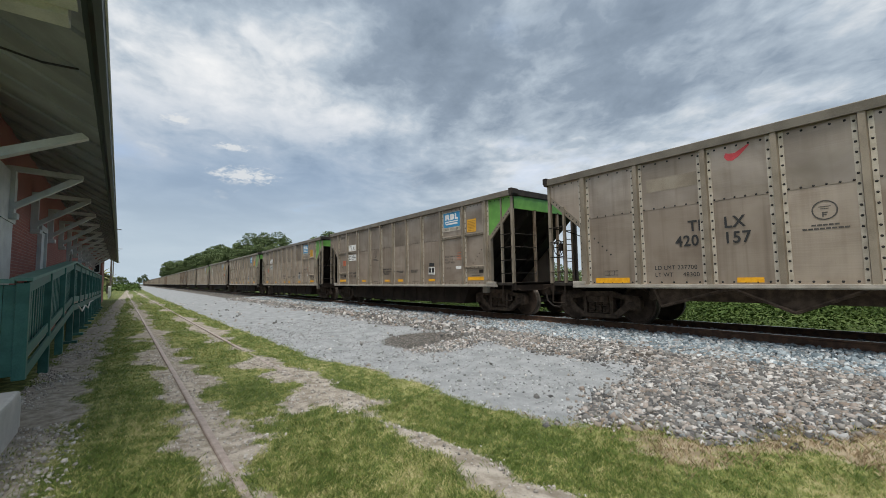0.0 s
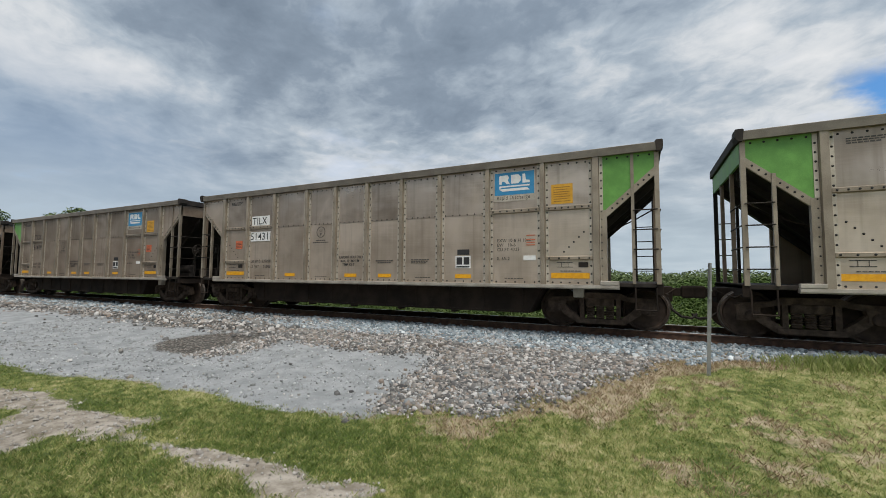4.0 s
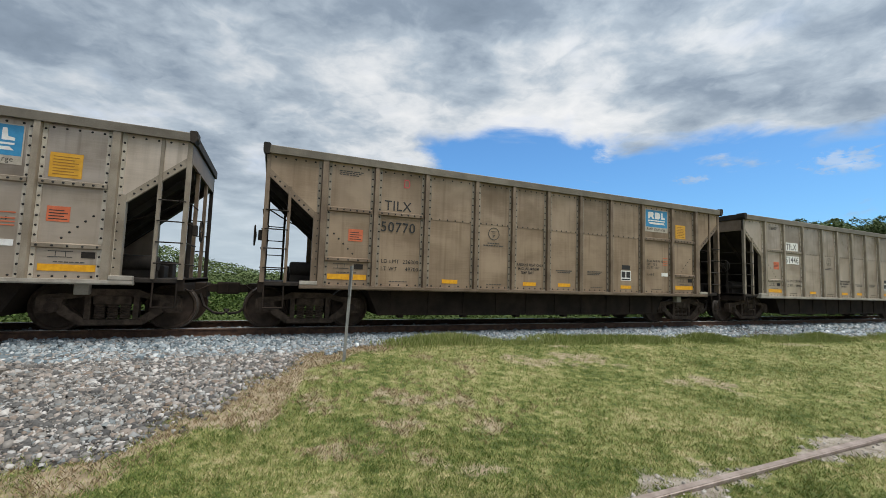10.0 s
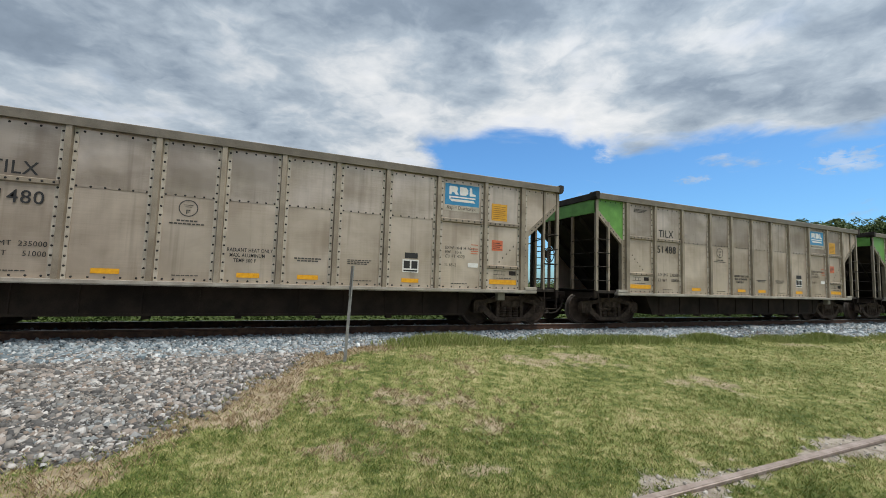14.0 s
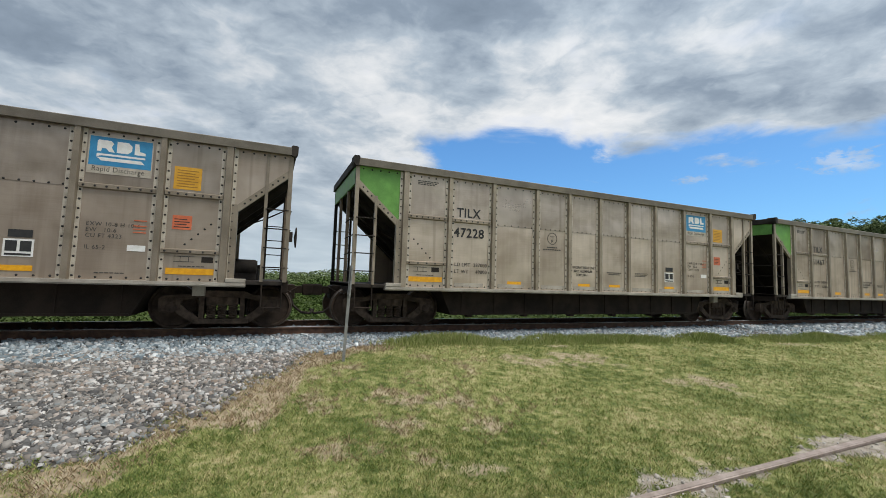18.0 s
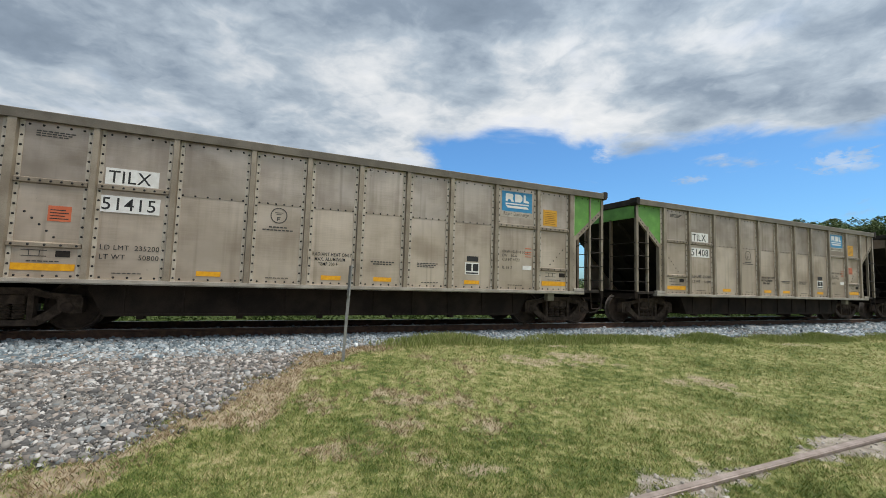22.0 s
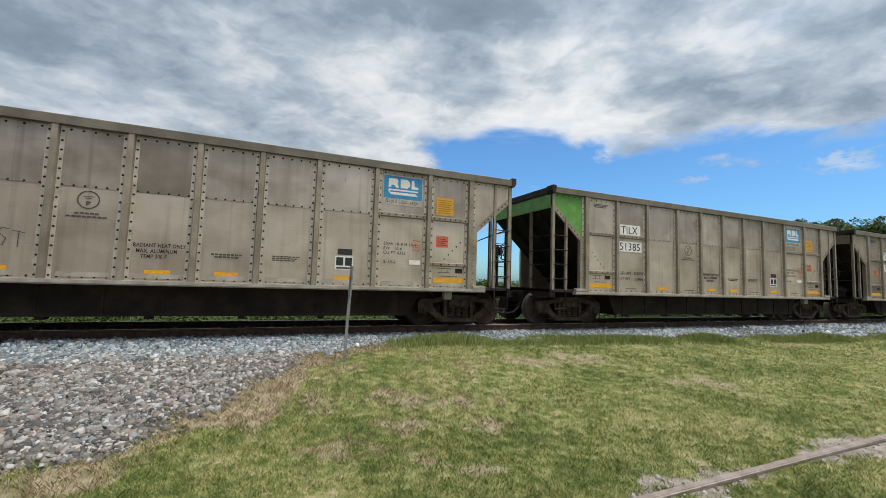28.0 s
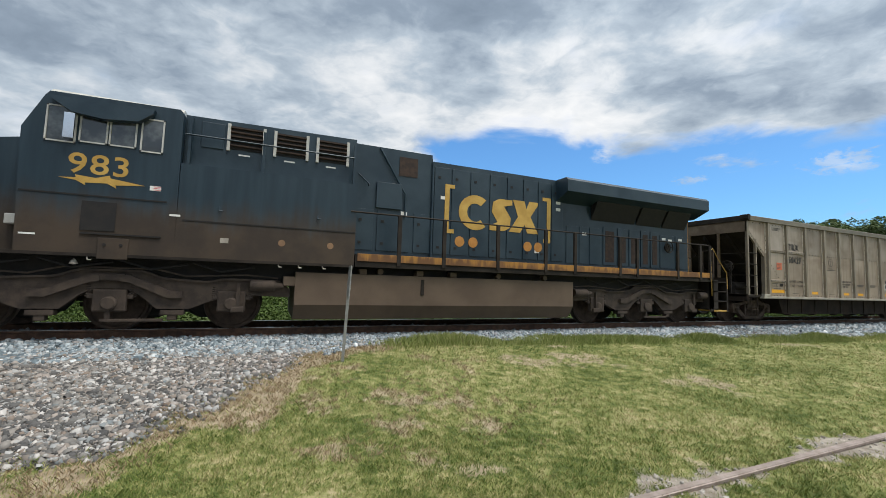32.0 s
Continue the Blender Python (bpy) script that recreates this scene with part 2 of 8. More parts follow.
# ---------------- sky ----------------
def build_sky():
    nd = Nodes(world.node_tree)
    bg = nd.n["Background"]
    sky = nd.n.new("ShaderNodeTexSky")
    sky.sky_type, sky.sun_disc = "NISHITA", False
    sky.sun_elevation, sky.sun_rotation = radians(SUN_EL), radians(SUN_AZ)
    blue = nd.mix(1.0, sky.outputs[0], (0.088, 0.150, 0.200), "MULTIPLY")
    tc = nd.add("ShaderNodeTexCoord").outputs["Generated"]
    sep = nd.add("ShaderNodeSeparateXYZ", inputs={0: tc})
    x, y, z = sep.outputs
    az = nd.math("MULTIPLY", nd.math("ARCTAN2", x, y), 57.2958)
    el = nd.math("MULTIPLY", nd.math("ARCSINE", z), 57.2958)
    zz = nd.math("MAXIMUM", nd.math("ADD", z, 0.16), 0.06)
    u, w = nd.math("DIVIDE", x, zz), nd.math("DIVIDE", y, zz)
    v = nd.add("ShaderNodeCombineXYZ", inputs={0: u, 1: w}).outputs[0]
    big = nd.noise(v, 0.75, 8, 0.52, 0.25)
    mid = nd.noise(v, 2.3, 8, 0.55, 0.3)
    puff = nd.noise(nd.add("ShaderNodeCombineXYZ", inputs={0: nd.math("MULTIPLY", az, 0.05), 1: nd.math("MULTIPLY", el, 0.12)}).outputs[0], 1.6, 7, 0.6, 0.2)
    # the cloud deck ends over clear sky on the right, low down
    ragged = nd.math("MULTIPLY", nd.math("SUBTRACT", mid, 0.5), 21.0)
    side = nd.math("MULTIPLY", nd.step(nd.math("ADD", az, ragged), 18.0, 23.0), nd.step(az, 118.0, 92.0))
    low = nd.math("SUBTRACT", 1.0, nd.step(nd.math("ADD", nd.math("ADD", el, nd.math("MULTIPLY", ragged, 0.45)), nd.math("MULTIPLY", nd.math("SUBTRACT", az, 38.0), 0.09)), 17.5, 20.0))
    clear = nd.math("MULTIPLY", side, low)
    wisps = nd.math("MULTIPLY", nd.step(puff, 0.57, 0.70), 0.75)
    clear = nd.math("MULTIPLY", clear, nd.math("SUBTRACT", 1.0, wisps))
    thin = nd.math("MULTIPLY", nd.step(nd.math("ADD", nd.math("MULTIPLY", big, 0.5), nd.math("MULTIPLY", mid, 0.5)), 0.47, 0.36), 0.22)
    clear = nd.math("MAXIMUM", clear, nd.math("MULTIPLY", thin, nd.step(el, 4.0, 12.0)))
    dens = nd.math("ADD", nd.math("ADD", nd.math("MULTIPLY", big, 0.50), nd.math("MULTIPLY", mid, 0.34)), nd.math("MULTIPLY", nd.noise(v, 5.0, 7, 0.6, 0.4), nd.math("MULTIPLY", nd.step(el, 6.0, 28.0), 0.17)))
    # small puffs and torn streaks within the deck
    warp = nd.noise(v, 3.2, 3, 0.5)
    torn = nd.add("ShaderNodeCombineXYZ", inputs={0: nd.math("ADD", nd.math("MULTIPLY", u, 1.0), nd.math("MULTIPLY", warp, 0.5)), 1: nd.math("ADD", nd.math("MULTIPLY", w, 1.25), nd.math("MULTIPLY", u, 0.35)), 2: warp}).outputs[0]
    puffs = nd.math("SUBTRACT", nd.noise(torn, 4.2, 7, 0.56, 0.15), 0.5)
    dens = nd.math("ADD", dens, nd.math("MULTIPLY", puffs, nd.math("MULTIPLY", nd.step(el, 7.0, 20.0), 0.20)))
    dens = nd.math("ADD", nd.math("SUBTRACT", dens, 0.012), nd.math("ADD", 0.02, nd.math("MULTIPLY", nd.step(el, 28.0, 6.0), 0.085)))
    # broad bright and heavy stretches of the deck
    for a0, e0, sa, se, amp in ((35, 23, 24, 8, -0.09), (8, 27, 10, 7, -0.05), (-84, 25, 14, 10, -0.11), (-73, 24, 9, 8, -0.05), (-62, 19, 12, 7, -0.05), (-26, 31, 18, 9, 0.085), (20, 36, 18, 6, 0.09), (4, 21, 15, 7, -0.03), (-45, 33, 12, 8, 0.045), (65, 27, 12, 5, 0.03)):
        da = nd.math("POWER", nd.math("ABSOLUTE", nd.math("DIVIDE", nd.math("SUBTRACT", az, float(a0)), float(sa))), 2.0)
        de = nd.math("POWER", nd.math("ABSOLUTE", nd.math("DIVIDE", nd.math("SUBTRACT", el, float(e0)), float(se))), 2.0)
        bell = nd.math("EXPONENT", nd.math("MULTIPLY", nd.math("ADD", da, de), -1.0))
        dens = nd.math("ADD", dens, nd.math("MULTIPLY", bell, amp))
    shade = nd.ramp(dens, [(0.36, (0.98, 0.99, 1.0)), (0.43, (0.80, 0.84, 0.88)), (0.50, (0.50, 0.585, 0.675)), (0.57, (0.31, 0.385, 0.48)), (0.68, (0.21, 0.27, 0.35))])
    # small far cumulus on the left
    pf = nd.noise(nd.add("ShaderNodeCombineXYZ", inputs={0: nd.math("MULTIPLY", az, 0.15), 1: nd.math("MULTIPLY", el, 0.42)}).outputs[0], 1.0, 6, 0.55, 0.2)
    lowband = nd.math("MULTIPLY", nd.step(el, 9.0, 12.0), nd.step(el, 19.0, 16.0))
    cum = nd.math("MULTIPLY", nd.math("MULTIPLY", nd.step(pf, 0.60, 0.74), lowband), nd.math("MULTIPLY", nd.step(az, -50.0, -66.0), 0.5))
    lump = nd.noise(nd.add("ShaderNodeCombineXYZ", inputs={0: nd.math("MULTIPLY", az, 0.8), 1: nd.math("MULTIPLY", el, 1.6)}).outputs[0], 1.0, 6, 0.65, 0.3)

    def puff_at(a0, e0, sa, se, cut=0.36):
        """A lone small cloud with a ragged top and a flat base."""
        da = nd.math("POWER", nd.math("ABSOLUTE", nd.math("DIVIDE", nd.math("SUBTRACT", az, a0), sa)), 2.0)
        de = nd.math("POWER", nd.math("ABSOLUTE", nd.math("DIVIDE", nd.math("SUBTRACT", el, e0), se)), 2.0)
        bell = nd.math("EXPONENT", nd.math("MULTIPLY", nd.math("ADD", da, de), -1.0))
        body = nd.step(nd.math("ADD", bell, nd.math("MULTIPLY", nd.math("SUBTRACT", lump, 0.5), 2.6)), cut, cut + 0.6)
        return nd.math("MULTIPLY", body, nd.math("MULTIPLY", nd.step(el, e0 - se * 1.0, e0 - se * 0.3), nd.step(bell, 0.05, 0.45)))
    for a0, e0, sa, se in ((-79.0, 13.3, 4.0, 1.3), (-80.4, 16.7, 2.2, 0.6), (-86.4, 19.0, 1.8, 0.7)):
        cum = nd.math("MAXIMUM", cum, puff_at(a0, e0, sa, se))
    wisp = nd.math("MAXIMUM", puff_at(68.0, 13.0, 3.2, 1.5), puff_at(54.2, 12.9, 2.2, 0.6))
    clear = nd.math("MULTIPLY", clear, nd.math("SUBTRACT", 1.0, nd.math("MULTIPLY", wisp, 0.5)))
    blueish = nd.math("MULTIPLY", nd.math("MULTIPLY", nd.step(az, -45.0, -70.0), nd.step(el, 26.0, 12.0)), 0.7)
    shade = nd.mix(blueish, shade, (0.33, 0.45, 0.62))
    # bluish haze towards the horizon
    haze = nd.math("MULTIPLY", nd.step(el, 15.0, 2.0), 0.8)
    shade = nd.mix(haze, shade, (0.60, 0.71, 0.79))
    shade = nd.mix(nd.math("MULTIPLY", cum, 0.8), shade, (0.85, 0.87, 0.88))
    # the deck is brighter around the veiled sun
    e0, a0 = radians(SUN_EL), radians(SUN_AZ)
    near = nd.add("ShaderNodeVectorMath", operation="DOT_PRODUCT", inputs={0: tc, 1: (math.cos(e0) * math.sin(a0), math.cos(e0) * math.cos(a0), math.sin(e0))}).outputs["Value"]
    glow = nd.math("ADD", 1.0, nd.math("MULTIPLY", nd.math("POWER", nd.math("MAXIMUM", near, 0.0), 3.0), 0.95))
    shade = nd.add("ShaderNodeVectorMath", operation="SCALE", inputs={0: shade, 3: glow}).outputs[0]
    col = nd.mix(clear, shade, blue)
    nd.l.new(col, bg.inputs[0])
    bg.inputs[1].default_value = 0.88


build_sky()


# ---------------- ground ----------------
def smooth(e0, e1, v):
    t = np.clip((np.asarray(v, float) - e0) / (e1 - e0), 0, 1)
    return t * t * (3 - 2 * t)


def value_noise(x, y, s, seed=0):
    """Cheap smooth noise in 0..1 for arrays."""
    def h(i, j):
        n = np.sin(i * 127.1 + j * 311.7 + seed * 74.7) * 43758.5453
        return n - np.floor(n)
    u, w = x / s, y / s
    i, j = np.floor(u), np.floor(w)
    a, b = u - i, w - j
    a, b = a * a * (3 - 2 * a), b * b * (3 - 2 * b)
    return (h(i, j) * (1 - a) + h(i + 1, j) * a) * (1 - b) + (h(i, j + 1) * (1 - a) + h(i + 1, j + 1) * a) * b


def ground_z(x, y):
    x, y = np.asarray(x, float), np.asarray(y, float)
    k = smooth(3.0, 16.0, x)
    z = (0.20 * (1 - k) + 0.05 * k) * smooth(4.0, 8.0, y) + 0.02 * smooth(8.6, 9.3, y) + 0.15 * k * smooth(7.2, 9.2, y)
    r2 = 2.27 + 0.0165 * x
    z = z + 0.06 * smooth(0.5, 0.1, np.abs(y - r2)) * smooth(0.6, -0.6, x) * smooth(-13, -8, x) * (0.35 + 0.75 * value_noise(x, y, 0.8, 23))
    z = z - 0.35 * smooth(12.6, 14.5, y)
    z = z + 0.05 * (value_noise(x, y, 3.1, 3) - 0.5) * smooth(2.6, 4, y) * (1 - smooth(8, 9, y))
    z = z + 0.03 * (value_noise(x, y, 0.9, 5) - 0.5) * (1 - smooth(8, 9, y))
    return z


def edge_y(x):
    """Where grass gives way to gravel, going from the siding to the main track."""
    x = np.asarray(x, float)
    left = np.interp(x - 0.40, [-200, -60, -18.8, -8.7, -6.2, -4.0, -2.9, -1.7], [2.4, 2.6, 3.0, 3.2, 3.6, 3.72, 3.8, 3.85])
    right = np.interp(x, [-1.7, -1.3, -0.9, -0.45, 0.15, 0.6, 1.0, 1.6, 3.2, 7.2, 18, 60, 200], [3.85, 4.0, 4.4, 4.9, 5.7, 6.7, 7.5, 8.2, 8.6, 8.4, 7.7, 7.3, 7.3])
    return np.where(x < -1.7, left, right)


# thin worn spots in the lawn: x, y, radius
BALD = [(1.35, 4.4, 0.45), (2.36, 4.1, 0.4), (0.5, 4.05, 0.4), (0.65, 3.85, 0.35), (5.8, 6.6, 0.7), (4.6, 6.6, 0.5), (1.5, 5.3, 0.8), (1.0, 6.3, 0.5), (4.1, 2.6, 0.5), (7.0, 4.6, 0.6), (2.4, 5.0, 0.5)]


def covers(x, y):
    """How far each point is gravel, fine dust, bare sand or dry grass (0..1)."""
    n1, n2, n3 = value_noise(x, y, 0.5, 1), value_noise(x, y, 0.17, 2), value_noise(x, y, 1.6, 7)
    wob = (n1 - 0.5) * 0.5 + (n2 - 0.5) * 0.25
    ey = edge_y(x)
    gravel = smooth(-0.15, 0.15, y - ey + wob * 0.8 - 0.45 * smooth(-2.6, -1.6, x) * (1 - smooth(1.2, 2.4, x)))
    gravel = np.where(y > 12.9 + wob, 1 - smooth(12.9, 13.6, y + wob), gravel)
    # packed stone dust: a pale apron along the gravel's near edge on the left
    d = smooth(-0.3, 0.05, (y - ey) + wob * 0.4) * (1 - smooth(-3.0, -2.3, x + wob * 0.9 + 0.25 * (y - 5))) * (1 - smooth(6.1, 7.2, y + wob * 1.4))
    hole = smooth(1.0, 0.55, np.hypot((x + 8.0) / 1.7, (y - 5.8) / 1.15) + wob * 0.35)
    d = d * (1 - hole)
    d = np.maximum(d, 0.75 * smooth(-9, -14, x) * smooth(0.2, 0.7, y - ey) * (1 - smooth(6.6, 7.6, y)))
    # sandy bare strips along the siding rails
    r1, r2 = 0.765 + 0.0165 * x, 2.27 + 0.0165 * x
    s1 = smooth(0.46, 0.12, np.abs(y - r1 - 0.05) + wob * 1.2 + (n3 - 0.4) * 0.5)
    s2 = smooth(0.46, 0.10, np.abs(y - r2 - 0.03) + wob * 1.3 + (n3 - 0.4) * 0.9)
    s3 = smooth(0.55, 0.25, np.abs(y + 0.88 + wob * 0.7)) * smooth(-1.0, -2.2, x) * (0.55 + 0.6 * n3)
    sand = np.clip(np.maximum(np.maximum(s1, s2), s3), 0, 1)
    dry = smooth(0.85, 0.15, np.abs(y - ey - 0.3) + wob * 1.6 - (n3 - 0.5) * 0.8) * 0.85 * smooth(-2.5, -1.2, x) * (1 - smooth(2.2, 3.5, x))
    dry = np.maximum(dry, 0.6 * smooth(0.25, 0.0, np.abs(y - ey) + wob * 0.3) * smooth(-1.5, -3, x))
    gravel = gravel * (1 - 0.85 * dry)
    for bx, by, br in BALD:
        dry = np.maximum(dry, 0.62 * smooth(1.4, 0.1, np.hypot((x - bx) / br, (y - by) / (0.7 * br)) + wob * 3.4 + (n2 - 0.5) * 1.2))
    bald = smooth(0.70, 0.95, value_noise(x, y, 0.45, 11) * 0.6 + n3 * 0.45 + wob * 0.3) * 0.6
    dry = np.maximum(dry, bald * smooth(2.6, 3.2, y) * (1 - gravel))
    return gravel, d, sand, np.clip(dry, 0, 1)


def spread(lo, hi, step, far, grow=1.16):
    mid = list(np.arange(lo, hi + 1e-6, step))
    out, s = [], step
    v = hi
    while v < far:
        s *= grow
        v += s
        out.append(v)
    back, s, v = [], step, lo
    while v > -far:
        s *= grow
        v -= s
        back.append(v)
    return np.array(back[::-1] + mid + out)


def grid_mesh(name, xs, ys, zfun):
    X, Y = np.meshgrid(xs, ys)
    Z = zfun(X, Y)
    nx, ny = len(xs), len(ys)
    co = np.stack([X, Y, Z], -1).reshape(-1, 3)
    i = (np.arange(ny - 1)[:, None] * nx + np.arange(nx - 1)[None, :]).reshape(-1)
    quads = np.stack([i, i + 1, i + nx + 1, i + nx], -1)
    return raw_mesh(name, co, quads), X.reshape(-1), Y.reshape(-1)


def raw_mesh(name, co, faces):
    me = bpy.data.meshes.new(name)
    k = faces.shape[1]
    me.vertices.add(len(co))
    me.vertices.foreach_set("co", np.asarray(co, np.float32).ravel())
    me.loops.add(faces.size)
    me.loops.foreach_set("vertex_index", faces.astype(np.int32).ravel())
    me.polygons.add(len(faces))
    me.polygons.foreach_set("loop_start", np.arange(0, faces.size, k, dtype=np.int32))
    me.polygons.foreach_set("loop_total", np.full(len(faces), k, np.int32))
    me.update(calc_edges=True)
    return me


def grass_tone(nd, v, wild, green, mixed, straw):
    """Grass colour: lush and dry patches at two sizes, with a share of chance."""
    patch = nd.math("ADD", nd.math("MULTIPLY", nd.noise(v, 0.45, 3, 0.5), 0.5), nd.math("MULTIPLY", nd.noise(v, 1.7, 4, 0.6), 0.5))
    f = nd.math("ADD", nd.math("ADD", nd.math("MULTIPLY", nd.math("SUBTRACT", patch, 0.5), 1.9), nd.math("ADD", nd.math("MULTIPLY", nd.math("SUBTRACT", nd.noise(v, 30.0, 3, 0.7), 0.5), 1.1), nd.math("MULTIPLY", nd.math("SUBTRACT", nd.noise(v, 6.5, 4, 0.65), 0.5), 1.9))), nd.math("ADD", nd.math("MULTIPLY", nd.math("SUBTRACT", wild, 0.5), 0.9), 0.45))
    # the strip along the siding is greener and darker than the lawn
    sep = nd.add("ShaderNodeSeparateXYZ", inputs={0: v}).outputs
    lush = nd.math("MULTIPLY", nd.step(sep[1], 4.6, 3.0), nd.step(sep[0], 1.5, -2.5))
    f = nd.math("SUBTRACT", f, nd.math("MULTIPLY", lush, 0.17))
    return nd.ramp(f, [(0.12, green), (0.52, mixed), (0.95, straw)])


def ground_material():
    m, nd, bsdf = material("ground_cover")
    v = coords(nd)
    attr = {}
    for k in ("gravel", "dust", "sand", "dry"):
        a = nd.n.new("ShaderNodeAttribute")
        a.attribute_name = k
        attr[k] = a.outputs["Fac"]
    fine, mid, big = nd.noise(v, 38, 5, 0.7), nd.noise(v, 6, 5, 0.6), nd.noise(v, 0.6, 4)
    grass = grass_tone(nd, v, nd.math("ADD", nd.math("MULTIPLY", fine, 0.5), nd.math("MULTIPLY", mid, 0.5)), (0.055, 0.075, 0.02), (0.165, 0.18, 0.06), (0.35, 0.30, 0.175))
    # dark flecks paint the shadow between blades into the grass colour
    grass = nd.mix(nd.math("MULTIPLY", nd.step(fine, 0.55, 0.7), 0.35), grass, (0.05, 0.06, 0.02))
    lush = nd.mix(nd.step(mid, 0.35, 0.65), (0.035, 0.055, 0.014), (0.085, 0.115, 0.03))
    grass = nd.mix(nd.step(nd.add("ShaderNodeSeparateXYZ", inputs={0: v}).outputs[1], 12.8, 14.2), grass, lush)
    vor = nd.add("ShaderNodeTexVoronoi", inputs={"Vector": v, "Scale": 22.0})
    stone = nd.ramp(nd.add("ShaderNodeSeparateColor", inputs={0: vor.outputs["Color"]}).outputs[0], [(0.0, (0.06, 0.055, 0.05)), (0.4, (0.13, 0.12, 0.108)), (0.75, (0.22, 0.21, 0.19)), (1.0, (0.16, 0.12, 0.098))])
    # cell edges go near-black: the shade in gaps between stones, as colour
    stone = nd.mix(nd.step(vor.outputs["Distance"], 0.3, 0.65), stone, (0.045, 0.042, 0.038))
    dust = nd.mix(nd.step(nd.noise(v, 2.2, 6, 0.65), 0.3, 0.7), (0.175, 0.185, 0.19), (0.27, 0.28, 0.285))
    dust = nd.mix(nd.math("MULTIPLY", nd.step(fine, 0.5, 0.7), 0.55), dust, (0.165, 0.165, 0.16))
    sand = nd.mix(nd.step(mid, 0.3, 0.7), (0.16, 0.137, 0.108), (0.33, 0.30, 0.258))
    sand = nd.mix(nd.math("MULTIPLY", nd.step(fine, 0.5, 0.75), 0.5), sand, (0.13, 0.11, 0.085))
    dry = nd.mix(nd.step(mid, 0.3, 0.7), (0.19, 0.15, 0.098), (0.34, 0.285, 0.20))
    wob = nd.math("MULTIPLY", nd.math("SUBTRACT", nd.math("ADD", nd.math("MULTIPLY", nd.noise(v, 9, 5, 0.7), 0.6), nd.math("MULTIPLY", nd.noise(v, 30, 4, 0.7), 0.4)), 0.5), 1.9)

    def mask(k):
        return nd.step(nd.math("ADD", attr[k], wob), 0.35, 0.65)
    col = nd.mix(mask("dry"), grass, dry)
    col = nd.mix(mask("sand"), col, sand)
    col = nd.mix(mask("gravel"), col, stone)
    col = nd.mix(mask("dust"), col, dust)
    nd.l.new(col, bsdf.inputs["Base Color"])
    bsdf.inputs["Roughness"].default_value = 0.95
    bsdf.inputs["Specular IOR Level"].default_value = 0.15
    h = nd.math("ADD", nd.math("MULTIPLY", fine, 0.5), nd.math("MULTIPLY", mid, 0.6))
    bump(nd, bsdf, h, 0.7, 0.03)
    return m


def build_ground():
    xs = spread(-16, 15, 0.14, 3500)
    ys = spread(-3, 13.6, 0.12, 3500)
    me, X, Y = grid_mesh("ground", xs, ys, ground_z)
    for k, val in zip(("gravel", "dust", "sand", "dry"), covers(X, Y)):
        at = me.attributes.new(k, "FLOAT", "POINT")
        at.data.foreach_set("value", np.asarray(val, np.float32))
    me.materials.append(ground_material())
    me.polygons.foreach_set("use_smooth", [True] * len(me.polygons))
    tagged(new("ground", me), "mown grass, sandy soil and gravel beside the railroad", "ground", kind="structure")


build_ground()


# ---------------- tracks ----------------
def rail_profile(h):
    return [(-0.07, 0), (0.07, 0), (0.07, 0.012), (0.012, 0.03), (0.012, h - 0.045), (0.036, h - 0.032), (0.036, h - 0.006), (0.026, h), (-0.026, h), (-0.036, h - 0.006), (-0.036, h - 0.032), (-0.012, h - 0.045), (-0.012, 0.03), (-0.07, 0.012)]


def rail(parent, y, z, x0, x1, h, mat, top):
    mb = MB().prism([(y + a, z + b) for a, b in rail_profile(h)], "x", x0, x1, 0)
    r = part("rail", mb, [mat], parent)
    part("rail_head", MB().box(x0, x1, y - 0.027, y + 0.027, z + h, z + h + 0.003), [top], r, "worn bright running surface")
    return r


main_track = thing("railroad_track", "main railroad track, rusty rails on wooden ties in ballast", "railroad track", kind="structure")
for s in (-1, 1):
    rail(main_track, TRACK_Y + s * 0.753, RAIL_Z - 0.18, -1200, 1200, 0.177, RAILM, RAILTOP)
tie_mesh = MB().box(-0.115, 0.115, -1.3, 1.3, -0.16, 0.0, 0, 0.012).mesh("tie", [TIEM])
for i in range(-60, 62):
    t = put("tie", tie_mesh, main_track, None, (i * 0.52 + 0.05 * math.sin(i * 7.3), TRACK_Y + 0.02 * math.sin(i * 3.1), RAIL_Z - 0.182))
plate = MB().box(-0.1, 0.1, -0.17, 0.17, 0, 0.018).mesh("tie_plate", [RAILM])
for i in range(-40, 41):
    put("tie_plate", plate, main_track, None, (i * 0.52 + 0.05 * math.sin(i * 7.3), TRACK_Y - 0.753, RAIL_Z - 0.18))
siding = thing("siding_track", "disused siding, rusty rails sunk in sandy grass", "railroad track", kind="structure", rz=math.atan(0.0165))
for y in (0.765, 2.27):
    rail(siding, y, -0.084, -260, 120, 0.115, SIDERAIL, SIDERAIL)


# ---------------- coal cars ----------------
# car space: x along the side from its left corner, y towards the far side (0 is the middle), z above the rail
CAR_L, HALF, TOP = 14.35, 1.60, 3.88
RIBS = [1.22, 2.37, 3.60, 4.95, 6.05, 7.17, 8.29, 9.42, 10.70, 12.0, 13.12]
PITCH = 15.62

M = {}


